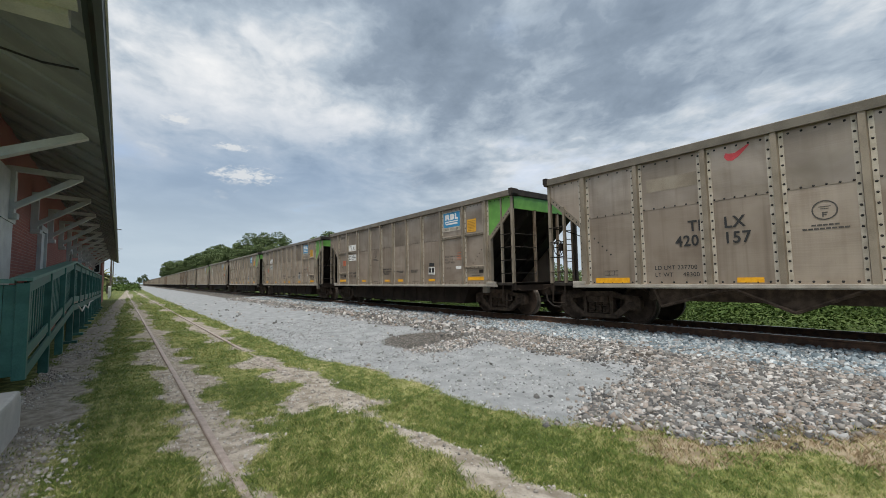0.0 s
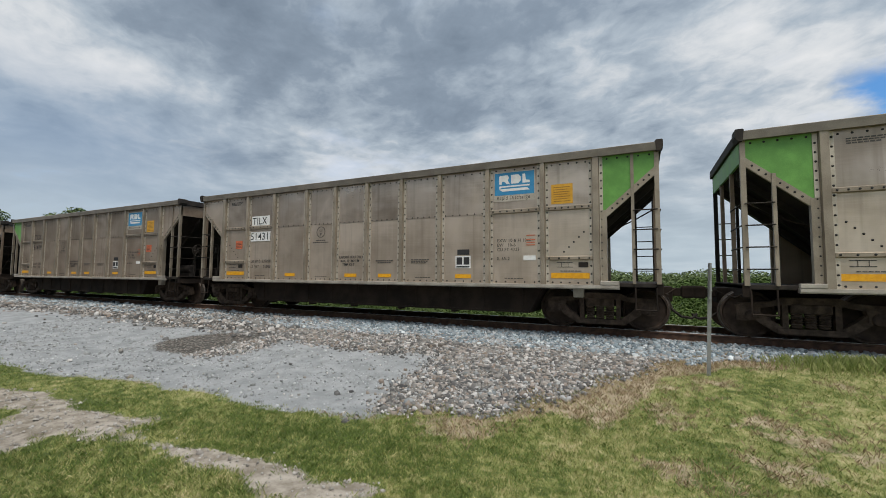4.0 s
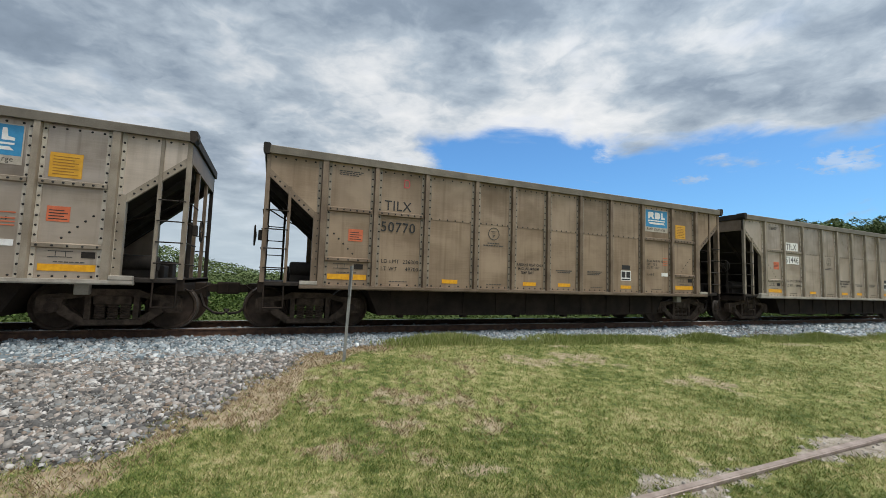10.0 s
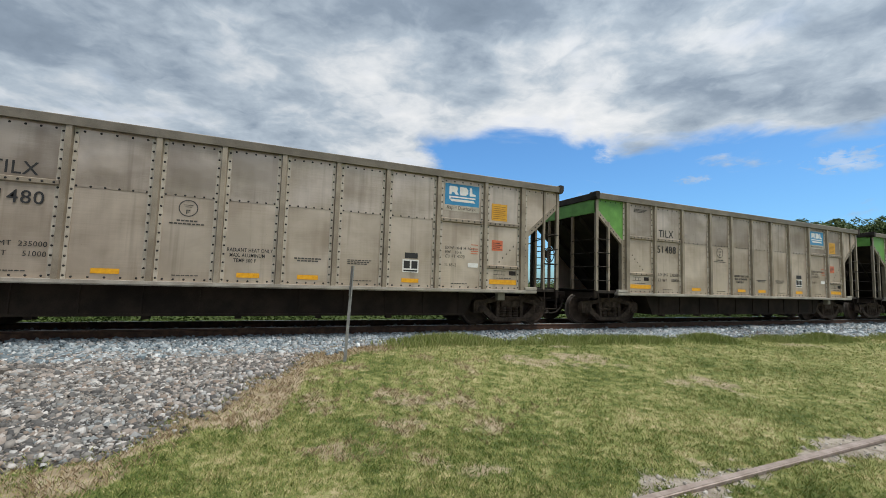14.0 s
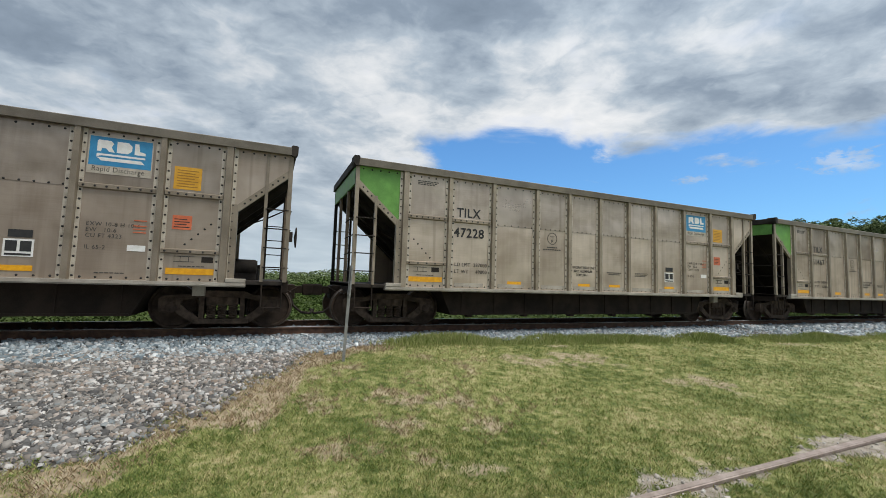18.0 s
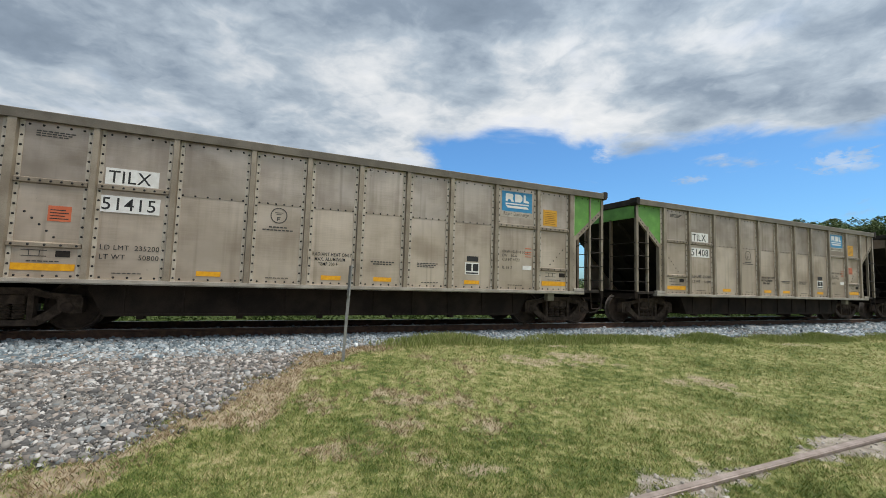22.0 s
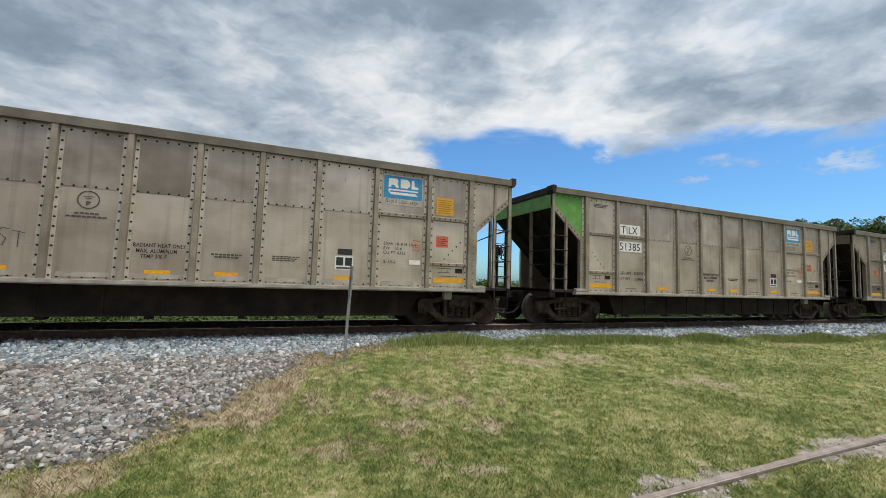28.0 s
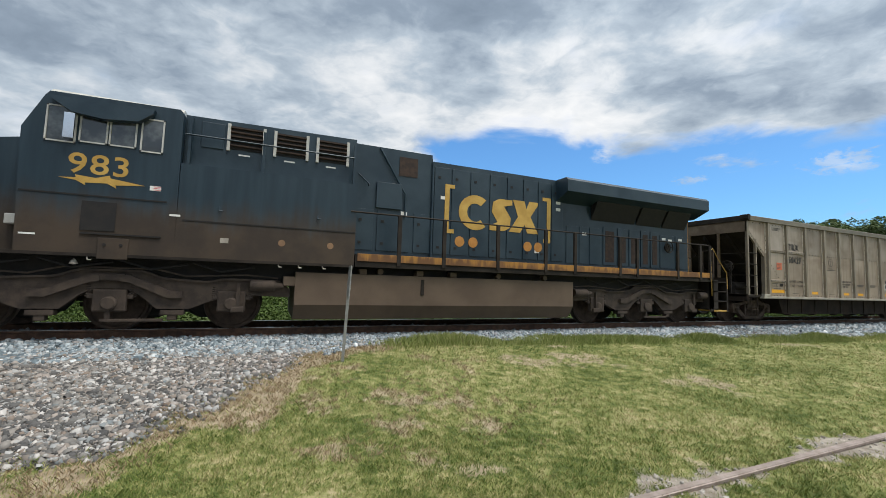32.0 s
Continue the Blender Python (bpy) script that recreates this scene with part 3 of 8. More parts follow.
def car_meshes(M, RIBS, variant=False):
    """The meshes that all cars of a kind share."""
    y = -HALF
    for i in range(10):
        a, b = RIBS[i] + 0.055, RIBS[i + 1] - 0.055
        M["panel%d" % i] = MB().box(a, b, y, y + 0.012, 0.99, 2.66).mesh("lower_panel", 1, fix=False)
        M["upper%d" % i] = MB().box(a, b, y - 0.008, y - 0.001, 2.63, 3.72).mesh("upper_panel", 1, fix=False)
    for i, x in enumerate(RIBS):
        w = 0.075 if i in (0, 10) else 0.06
        out = 0.085
        mb = MB().prism([(x - w, y), (x - w + 0.015, y - out), (x + w - 0.015, y - out), (x + w, y)], "z", 0.985, 3.72)
        M["rib%d" % i] = mb.mesh("rib")
        # bright flanges beside the rib
        mb = MB()
        for s in (-1, 1):
            q = x + s * (w + 0.035)
            mb.box(q - 0.034, q + 0.034, y - 0.017, y - 0.004, 0.99, 3.70)
        M["flange%d" % i] = mb.mesh("rivet_strip", 1, fix=False)
    # rivets
    mb = MB()

    def rivet(x, z, yy=y - 0.017, r=0.022):
        n = 6
        mb.poly([(x + r * math.cos(i * math.pi / 3), yy, z + r * math.sin(i * math.pi / 3)) for i in range(n)] + [(x, yy - 0.012, z)],
                [(i, n, (i + 1) % n) for i in range(n)])
    for i, x in enumerate(RIBS):
        w = 0.075 if i in (0, 10) else 0.06
        for s in (-1, 1):
            if (i == 0 and s < 0) or (i == 10 and s > 0):
                zs = np.arange(1.05, 3.66, 0.165)
            else:
                zs = np.arange(1.05, 3.66, 0.17)
            for z in zs:
                rivet(x + s * (w + 0.035), z)
    for i in range(10):
        a, b = RIBS[i] + 0.2, RIBS[i + 1] - 0.2
        for x in np.linspace(a, b, 5):
            rivet(x, 3.64, y - 0.008)
            rivet(x, 1.03, y)
        if variant or (i >= 2 and i <= 7):
            for x in np.linspace(a - 0.05, b + 0.05, 6):
                rivet(x, 2.65, y - 0.008, 0.021)
        else:
            for x in np.linspace(a - 0.06, b + 0.06, 7):
                rivet(x, 2.665, y - 0.055, 0.021)
        if i in (0, 9):
            for x in (np.linspace(a - 0.06, b + 0.06, 5) if not variant else ()):
                rivet(x, 1.56, y - 0.05, 0.021)
            for q in range(5):
                u = q / 4
                rivet((a + 0.05 + 0.42 * u) if i == 0 else (b - 0.05 - 0.42 * u), 2.12 - 0.42 * u, y)
    # rivets along the slanted end plates
    for e in (0, 1):
        for q in range(8):
            u = (q + 0.5) / 8
            x, z = 0.16 + 0.80 * u, 3.27 - 0.72 * u
            rivet(x if e == 0 else CAR_L - x, z, y - 0.012)
        for q in range(5):
            x = 0.2 + q * 0.2
            rivet(x if e == 0 else CAR_L - x, 3.65, y - 0.004)
    M["rivets"] = mb.mesh("rivets", 1, fix=False)
    # horizontal stiffeners of the two outer bays at each end
    for i in (0, 1, 8, 9):
        a, b = RIBS[i] + 0.075, RIBS[i + 1] - 0.075
        M["bar%d" % i] = MB().prism([(y, 2.61), (y - 0.05, 2.63), (y - 0.05, 2.70), (y, 2.72)], "x", a, b).mesh("stiffener")
        if i in (0, 9):
            M["low%d" % i] = MB().prism([(y, 1.51), (y - 0.045, 1.53), (y - 0.045, 1.59), (y, 1.61)], "x", a, b).mesh("stiffener")
    # chords, sills, far side
    M["chord"] = MB().prism([(y - 0.10, 3.705), (y - 0.11, 3.86), (y - 0.07, TOP), (y + 0.06, TOP), (y + 0.06, 3.74), (y - 0.02, 3.705)], "x", 0.03, CAR_L - 0.03).mesh("top_chord")
    M["far_chord"] = MB().box(0.03, CAR_L - 0.03, HALF - 0.06, HALF + 0.1, 3.71, TOP, 0, 0.02).mesh("top_chord", 1, fix=False)
    M["sill"] = MB().prism([(y - 0.11, 0.925), (y - 0.11, 0.985), (y + 0.05, 0.99), (y + 0.05, 0.90), (y - 0.09, 0.90)], "x", 0.80, CAR_L - 0.80).mesh("side_sill")
    mb = MB().box(RIBS[0], RIBS[10], HALF - 0.02, HALF, 0.95, 3.74).box(0.8, CAR_L - 0.8, HALF - 0.06, HALF + 0.08, 0.9, 0.985)
    for x in RIBS:
        mb.box(x - 0.06, x + 0.06, HALF, HALF + 0.08, 0.98, 3.72)
    for e in (0, 1):
        pts = [(0.1, 3.72), (1.22, 3.72), (1.22, 2.40), (1.0, 2.52), (0.1, 3.34)]
        mb.prism([((CAR_L - p[0]) if e else p[0], p[1]) for p in pts], "y", HALF - 0.02, HALF)
    M["far"] = mb.mesh("far_side_wall")
    mb = MB()
    if variant:
        for pts in ([(2.72, 0.90), (2.88, 0.50), (4.2, 0.90)], [(4.22, 0.90), (5.16, 0.48), (6.1, 0.90)], [(6.3, 0.90), (7.2, 0.48), (8.1, 0.90)], [(8.3, 0.90), (9.2, 0.48), (10.1, 0.90)], [(10.15, 0.90), (11.5, 0.50), (11.65, 0.90)]):
            mb.prism(pts, "y", -1.45, -1.38)
            mb.path([(pts[0][0], -1.47, pts[0][1]), (pts[1][0], -1.47, pts[1][1]), (pts[2][0], -1.47, pts[2][1])], 0.035)
        mb.box(2.5, 11.8, -1.2, 1.2, 0.62, 0.93)
        M["hopper"] = mb.mesh("hopper_trough")
    else:
        M["hopper"] = MB().prism([(2.3, 0.93), (11.95, 0.93), (11.62, 0.31), (2.6, 0.31)], "y", -1.34, 1.34).mesh("hopper_trough")
    mb = MB()
    for x in np.arange(2.9, 11.6, 0.95):
        mb.prism([(-1.34, 0.93), (-1.375, 0.90), (-1.36, 0.36), (-1.34, 0.34)], "x", x - 0.02, x + 0.02)
    mb.box(2.62, 11.6, -1.36, -1.335, 0.312, 0.36)
    for x in (3.1, 4.8, 6.4, 8.0, 9.6):
        mb.box(x, x + 0.12, -1.3, -1.1, 0.25, 0.312)
    M["hop_ribs"] = mb.mesh("hopper_rib")
    for e, k in ((0, "L"), (1, "R")):
        def fin(mb, name, mats=1, smooth=False):
            if e:
                mb.flip_x(CAR_L)
            M[name + k] = mb.mesh(name, mats, smooth)
        # triangular side plate
        fin(MB().prism([(0.10, 3.735), (1.145, 3.735), (1.145, 2.42), (1.0, 2.50), (0.10, 3.30)], "y", y - 0.004, y + 0.012), "end_plate")
        # bent flange along the slanted edge
        fin(MB().prism([(0.10, 3.40), (1.145, 2.47), (1.145, 2.40), (1.0, 2.43), (0.10, 3.23)], "y", y - 0.012, y + 0.05), "edge_angle")
        # end wall under the chord and slope sheet
        fin(MB().box(0.03, 0.07, -HALF, HALF, 3.30, 3.74), "end_wall")
        fin(MB().box(-0.02, 0.10, -HALF - 0.1, HALF + 0.1, 3.70, TOP + 0.012, 0, 0.02), "end_chord")
        fin(MB().prism([(0.07, 3.32), (0.09, 3.36), (2.75, 0.99), (2.70, 0.95)], "y", -HALF + 0.02, HALF - 0.02), "slope_sheet")
        mb = MB()
        for yy in (-0.85, 0.0, 0.85):
            mb.prism([(0.10, 3.28), (2.45, 1.18), (2.36, 1.10), (0.10, 3.12)], "y", yy - 0.03, yy + 0.03)
        fin(mb, "slope_stiffener")
        # black cap where the end chord meets the side
        fin(MB().prism([(-0.05, 3.89), (-0.05, 3.76), (0.0, 3.68), (0.07, 3.68), (0.09, 3.89), (0.07, 3.91), (-0.03, 3.91)], "y", y - 0.118, y + 0.16), "corner_cap")
        # posts
        fin(MB().box(0.03, 0.115, y - 0.03, y + 0.05, 1.02, 3.72), "corner_post")
        fin(MB().box(0.49, 0.55, y - 0.03, y + 0.045, 1.02, 3.70 if e else 3.05), "stile")
        fin(MB().box(0.03, 0.10, -0.62, -0.54, 1.02, 3.34), "end_post")
        fin(MB().box(0.03, 0.10, 0.54, 0.62, 1.02, 3.34), "end_post2")
        fin(MB().box(0.03, 0.115, HALF - 0.05, HALF + 0.03, 1.02, 3.72), "far_post")
        fin(MB().box(0.49, 0.55, HALF - 0.045, HALF + 0.03, 1.02, 3.05), "far_stile")
        fin(MB().box(1.02, 1.14, y - 0.02, y + 0.10, 0.99, 2.56), "bolster_post")
        for q, z in enumerate((1.32, 1.72, 2.12, 2.52)):
            fin(MB().tube((0.07, y - 0.05, z), (0.52, y - 0.05, z), 0.013, 6), "rung%d" % q)
            fin(MB().tube((0.02, y + 0.02, z), (0.02, -0.60, z), 0.013, 6), "erung%d" % q)
        fin(MB().path([(0.08, y + 0.02, 2.56), (0.52, y + 0.4, 2.36), (1.1, y + 0.4, 2.1)], 0.014), "brace")
        mb = MB()
        for q, z in enumerate((1.32, 1.72, 2.12, 2.52)):
            mb.tube((0.07, HALF + 0.03, z), (0.52, HALF + 0.03, z), 0.013, 6)
        fin(mb, "far_ladder")
        fin(MB().box(0.0, 1.15, -HALF + 0.02, HALF - 0.02, 0.95, 1.035, 0, 0.015), "end_platform")
        fin(MB().box(0.0, 0.12, -HALF, HALF, 0.80, 1.05, 0, 0.015), "end_sill")
        fin(MB().box(-0.22, 2.6, -0.33, 0.33, 0.62, 0.95, 0, 0.02), "centre_sill")
        fin(MB().box(0.80, 1.16, y - 0.115, y - 0.01, 0.99, 1.07, 0, 0.01), "bearing_bracket")
        # stirrup step
        fin(MB().path([(0.12, y - 0.03, 0.95), (0.12, y - 0.06, 0.50), (0.50, y - 0.06, 0.50), (0.50, y - 0.03, 0.95)], 0.016), "sill_step")
        # coupler with knuckle
        mb = MB().box(-0.48, -0.1, -0.09, 0.09, 0.74, 0.92, 0, 0.02).box(-0.66, -0.40, -0.17, 0.10, 0.70, 0.97, 0, 0.04).box(-0.76, -0.6, 0.02, 0.17, 0.70, 0.97, 0, 0.04)
        fin(mb, "coupler")
        fin(MB().path([(-0.1, -0.35, 0.72), (-0.2, -0.37, 0.45), (-0.38, -0.36, 0.30), (-0.58, -0.3, 0.27), (-0.68, -0.22, 0.36)], 0.03, 6), "air_hose")
        fin(MB().path([(0.02, -HALF + 0.1, 0.86), (-0.08, -HALF + 0.12, 0.80), (-0.1, -0.5, 0.80), (-0.3, -0.22, 0.92)], 0.015, 6), "cut_lever")
        # brake gear (one end only)
        mb = MB().lathe([(-0.013, 0.22), (0.0, 0.235), (0.013, 0.22), (0.0, 0.205), (-0.013, 0.22)], "x", (-0.13, -1.0, 2.02), 20)
        for q in range(6):
            a = q * math.pi / 3
            mb.tube((-0.10, -1.0, 2.02), (-0.13, -1.0 + 0.22 * math.cos(a), 2.02 + 0.22 * math.sin(a)), 0.013, 5)
        fin(mb, "brake_wheel")
        fin(MB().box(-0.06, 0.03, -1.08, -0.92, 1.92, 2.14, 0, 0.02).box(0.035, 0.08, -1.03, -0.97, 1.03, 2.2), "brake_gear_box")
        fin(MB().lathe([(-0.35, 0.0), (-0.35, 0.14), (-0.30, 0.17), (0.3, 0.17), (0.35, 0.14), (0.35, 0.0)], "x", (0.98, -0.7, 1.32), 16).box(0.65, 1.3, -0.8, -0.6, 1.03, 1.2), "air_reservoir", 1, True)
        fin(MB().box(0.55, 0.85, 0.2, 0.6, 1.03, 1.4, 0, 0.03).box(0.6, 0.8, -0.35, 0.1, 1.03, 1.3, 0, 0.03), "brake_valve")
    # trucks: their space is centred on the truck, z above the rail
    mb = MB()
    # built of struts, so that the windows stay open
    mb.prism([(-1.12, 0.58), (-1.08, 0.68), (-0.6, 0.72), (-0.4, 0.80), (0.4, 0.80), (0.6, 0.72), (1.08, 0.68), (1.12, 0.58), (0.7, 0.60), (0.4, 0.66), (-0.4, 0.66), (-0.7, 0.60)], "y", -0.07, 0.07)
    for s in (-1, 1):
        mb.prism([(s * 1.12, 0.64), (s * 1.12, 0.36), (s * 0.96, 0.34), (s * 0.78, 0.40), (s * 0.72, 0.64)], "y", -0.09, 0.09)
        mb.prism([(s * 0.86, 0.44), (s * 0.80, 0.34), (s * 0.52, 0.14), (s * 0.40, 0.14), (s * 0.40, 0.24), (s * 0.62, 0.40), (s * 0.74, 0.52)], "y", -0.08, 0.08)
        mb.prism([(s * 0.42, 0.70), (s * 0.42, 0.14), (s * 0.33, 0.14), (s * 0.33, 0.70)], "y", -0.08, 0.08)
    mb.box(-0.5, 0.5, -0.10, 0.10, 0.12, 0.23, 0, 0.02)
    for s in (-1, 1):
        mb.box(s * 0.91 - 0.16, s * 0.91 + 0.16, -0.10, 0.10, 0.40, 0.62, 0, 0.02)
    M["side_frame"] = mb.mesh("side_frame")
    prof = [(0.0, 0.0)]
    for q in range(6):
        prof += [(q * 0.045, 0.075), (q * 0.045 + 0.022, 0.10)]
    prof += [(0.27, 0.075), (0.27, 0.0)]
    M["springs"] = MB().lathe(prof, "z", (0, 0, 0.24), 12).mesh("coil_spring", 1, True)
    M["bolster"] = MB().box(-0.30, 0.30, -1.12, 1.12, 0.51, 0.68, 0, 0.03).box(-0.75, 0.75, -0.05, 0.05, 0.45, 0.55).mesh("truck")
    mb = MB()
    for s in (-1, 1):
        prof = [(0.675, 0.12), (0.675, 0.16), (0.70, 0.30), (0.68, 0.40), (0.645, 0.475), (0.675, 0.486), (0.70, 0.462), (0.81, 0.455), (0.815, 0.415), (0.775, 0.39), (0.765, 0.26), (0.79, 0.15), (0.80, 0.12), (0.80, 0.0)]
        mb.lathe([(s * a, r) for a, r in prof], "y", (0, 0, 0), 32)
        mb.lathe([(s * a, r) for a, r in ((0.80, 0.085), (1.08, 0.085), (1.10, 0.10), (1.14, 0.10), (1.155, 0.07), (1.155, 0.0))], "y", (0, 0, 0), 14)
        for q in range(3):
            a = q * 2 * math.pi / 3
            mb.lathe([(s * 1.155, 0.018), (s * 1.175, 0.018), (s * 1.175, 0.0)], "y", (0.055 * math.cos(a), 0, 0.055 * math.sin(a)), 6)
    mb.lathe([(-0.7, 0.08), (0.7, 0.08)], "y", (0, 0, 0), 12)
    for i in range(len(mb.f)):
        rs = [math.hypot(mb.v[k][0], mb.v[k][2]) for k in mb.f[i]]
        if min(rs) > 0.445:
            mb.m[i] = 1
    M["wheelset"] = mb.mesh("wheelset", 2, True)
    M["bracket"] = MB().box(-0.11, 0.11, -0.08, 0.08, 0.70, 0.90, 0, 0.02).mesh("side_bearing")
    # markings
    M["stripe_long"] = MB().box(0, 0.86, 0, 0.002, 0, 0.12).mesh("reflector")
    M["stripe"] = MB().box(0, 0.42, 0, 0.002, 0, 0.095).mesh("reflector")
    M["placard_o"] = MB().box(0, 0.32, 0, 0.004, 0, 0.27).mesh("orange_placard")
    M["placard_y"] = MB().box(0, 0.46, 0, 0.004, 0, 0.44).mesh("yellow_placard")
    mb = MB()
    for q in range(7):
        mb.box(0.05, 0.41 - 0.06 * (q % 2), 0, 0.0015, 0.05 + q * 0.052, 0.066 + q * 0.052)
    M["placard_y_text"] = mb.mesh("small_print")
    mb = MB()
    for q in range(4):
        mb.box(0.03, 0.29 - 0.05 * (q % 2), 0, 0.0015, 0.04 + q * 0.05, 0.055 + q * 0.05)
    M["placard_o_text"] = mb.mesh("small_print")
    M["logo_back"] = MB().box(0, 0.98, 0, 0.004, 0, 0.70).mesh("logo_panel")
    M["logo_blue"] = MB().box(0.02, 0.96, -0.002, 0.0, 0.15, 0.68).mesh("logo_field")
    # the mark on the blue field: three broad blocks over a stepped band
    mb = MB()
    for pts in ([(0.13, 0.41), (0.13, 0.60), (0.15, 0.62), (0.33, 0.62), (0.37, 0.57), (0.34, 0.50), (0.39, 0.41), (0.31, 0.41), (0.26, 0.47), (0.20, 0.47), (0.19, 0.41)],
                [(0.42, 0.41), (0.42, 0.62), (0.59, 0.62), (0.65, 0.56), (0.65, 0.47), (0.59, 0.41)],
                [(0.69, 0.41), (0.69, 0.62), (0.75, 0.62), (0.77, 0.48), (0.86, 0.46), (0.86, 0.41)],
                [(0.13, 0.31), (0.13, 0.37), (0.86, 0.37), (0.86, 0.335), (0.20, 0.335)],
                [(0.20, 0.24), (0.13, 0.30), (0.80, 0.30), (0.86, 0.24)]):
        mb.prism(pts, "y", -0.0045, -0.002)
    M["logo_mark"] = mb.mesh("logo_mark")
    mb = MB().lathe([(0.0, 0.165), (-0.002, 0.165), (-0.002, 0.145), (0.0, 0.145)], "y", (0, 0, 0), 32)
    mb.box(-0.08, 0.08, -0.002, 0, 0.055, 0.065).box(-0.05, 0.05, -0.002, 0, 0.02, 0.03)
    mb.box(-0.035, -0.015, -0.002, 0, -0.11, -0.03).box(-0.015, 0.035, -0.002, 0, -0.05, -0.03).box(-0.015, 0.02, -0.002, 0, -0.082, -0.066)
    M["round_mark"] = mb.mesh("round_stencil")

    def bars(rows, name):
        mb = MB()
        for x, z, w, h in rows:
            n = max(1, int(w / 0.07))
            for q in range(n):
                mb.box(x + w * q / n, x + w * (q + 0.82) / n, -0.002, 0, z, z + h)
        M[name] = mb.mesh("small_print")
    bars([(-0.18, -0.26, 0.36, 0.028), (-0.30, -0.32, 0.60, 0.028)], "bars_round")
    bars([(-0.28, 0.05, 0.56, 0.03), (-0.22, 0.0, 0.44, 0.03)], "bars_mid")
    bars([(-0.28, 0.05, 0.55, 0.022), (-0.28, 0.01, 0.5, 0.022), (-0.28, -0.03, 0.45, 0.022)], "bars_fine")
    bars([(0, 0, 0.45, 0.018)], "bars_sill")
    mb = MB().box(-0.20, 0.20, -0.003, 0, 0, 0.30)
    M["stencil_frame"] = mb.mesh("stencil_plate")
    mb = MB().box(-0.17, -0.02, -0.005, -0.003, 0.09, 0.27).box(0.02, 0.17, -0.005, -0.003, 0.09, 0.27).box(-0.17, 0.17, -0.005, -0.003, 0.02, 0.055)
    mb.box(-0.15, 0.17, -0.003, 0, 0.33, 0.46)
    M["stencil_dark"] = mb.mesh("stencil_block")
    M["plate_white"] = MB().box(0, 0.28, -0.003, 0, 0, 0.11).mesh("white_plate")
    M["plate_red"] = MB().box(0, 0.2, -0.003, 0, 0.0, 0.02).box(0, 0.2, -0.003, 0, 0.22, 0.24).box(0, 0.2, -0.003, 0, 0.06, 0.08).box(0, 0.2, -0.003, 0, 0.12, 0.14).mesh("red_notice")
    mb = MB().box(0, 0.34, -0.003, 0, 0.0, 0.012).box(0, 0.34, -0.003, 0, 0.1, 0.112).box(0.1, 0.11, -0.003, 0, 0.0, 0.11).box(0.24, 0.25, -0.003, 0, 0.0, 0.11)
    M["symbol"] = mb.mesh("stencil_symbol")
    M["grip_dark"] = MB().box(0, 0.2, -0.004, 0, 0, 0.11, 0).mesh("tag_slot")
    M["patch"] = MB().box(-0.02, 0.80, -0.0015, 0, -0.035, 0.27).mesh("white_patch")
    M["patch2"] = MB().box(-0.03, 0.90, -0.0015, 0, -0.035, 0.27).mesh("white_patch")
    M["label_row"] = MB().box(0, 0.8, -0.003, 0, 0, 0.09).mesh("white_plate")
    M["letter_D"] = MB().prism([(0, 0), (0, .2), (.02, .2), (.02, 0)], "y", -.002, 0).prism([(0.02, .18), (.02, .2), (.1, .2), (.14, .15), (.12, .15), (.09, .18)], "y", -.002, 0).prism([(0.02, 0), (.02, .02), (.09, .02), (.12, .05), (.14, .05), (.1, 0)], "y", -.002, 0).prism([(.12, .05), (.12, .15), (.14, .15), (.14, .05)], "y", -.002, 0).mesh("painted_letter")


car_meshes(M, RIBS)
RIBS_B = [1.15, 2.52, 3.92, 5.07, 6.19, 7.3, 8.4, 9.55, 10.7, 12.0, 13.2]
MV = {}
car_meshes(MV, RIBS_B, True)
YS = -HALF - 0.001


def truck(car, x):
    t = put("truck", M["bolster"], car, TRUCKM, (x, 0, 0))
    for s in (-1, 1):
        put("side_frame", M["side_frame"], t, TRUCKM, (0, s * 1.02, 0))
    for k in (-0.2, 0.0, 0.2):
        put("coil_spring", M["springs"], t, TRUCKM, (k, -1.03, 0))
    if x > 5:
        put("side_bearing", M["bracket"], t, SILLW, (-0.42, -1.25, 0), "pale bearing bracket")
    return [put("wheelset", M["wheelset"], t, [WHEELM, TREAD], (w * 0.90, 0, 0.457), "steel wheels with a polished tread on an axle") for w in (-1, 1)]


def tag(car, bay, z, text, size, mat, bold=0.0, squeeze=1.0, name="lettering", dx=0.0):
    return put(name, text_mesh(text, size, bold, squeeze), car, mat, (RIBS[bay] + dx, YS - 0.012, z))


# sprayed marks: fat rounded strokes in layers (outline, fill, light)
STROKES = [
    [[(0.1, 0.0), (0.2, 1.0)], [(0.2, 0.9), (0.8, 0.7), (0.3, 0.45)]],
    [[(0.8, 0.9), (0.3, 0.9), (0.1, 0.5), (0.4, 0.1), (0.85, 0.15)]],
    [[(0.1, 0.95), (0.4, 0.1), (0.55, 0.6), (0.75, 0.05), (0.9, 0.9)]],
    [[(0.15, 0.05), (0.5, 0.95), (0.85, 0.05)], [(0.3, 0.4), (0.75, 0.4)]],
    [[(0.85, 0.85), (0.4, 0.95), (0.2, 0.7), (0.7, 0.4), (0.5, 0.05), (0.1, 0.15)]],
    [[(0.2, 0.0), (0.15, 0.95)], [(0.85, 0.95), (0.25, 0.5), (0.9, 0.0)]],
    [[(0.1, 0.9), (0.9, 0.85)], [(0.5, 0.9), (0.45, 0.0)]],
]


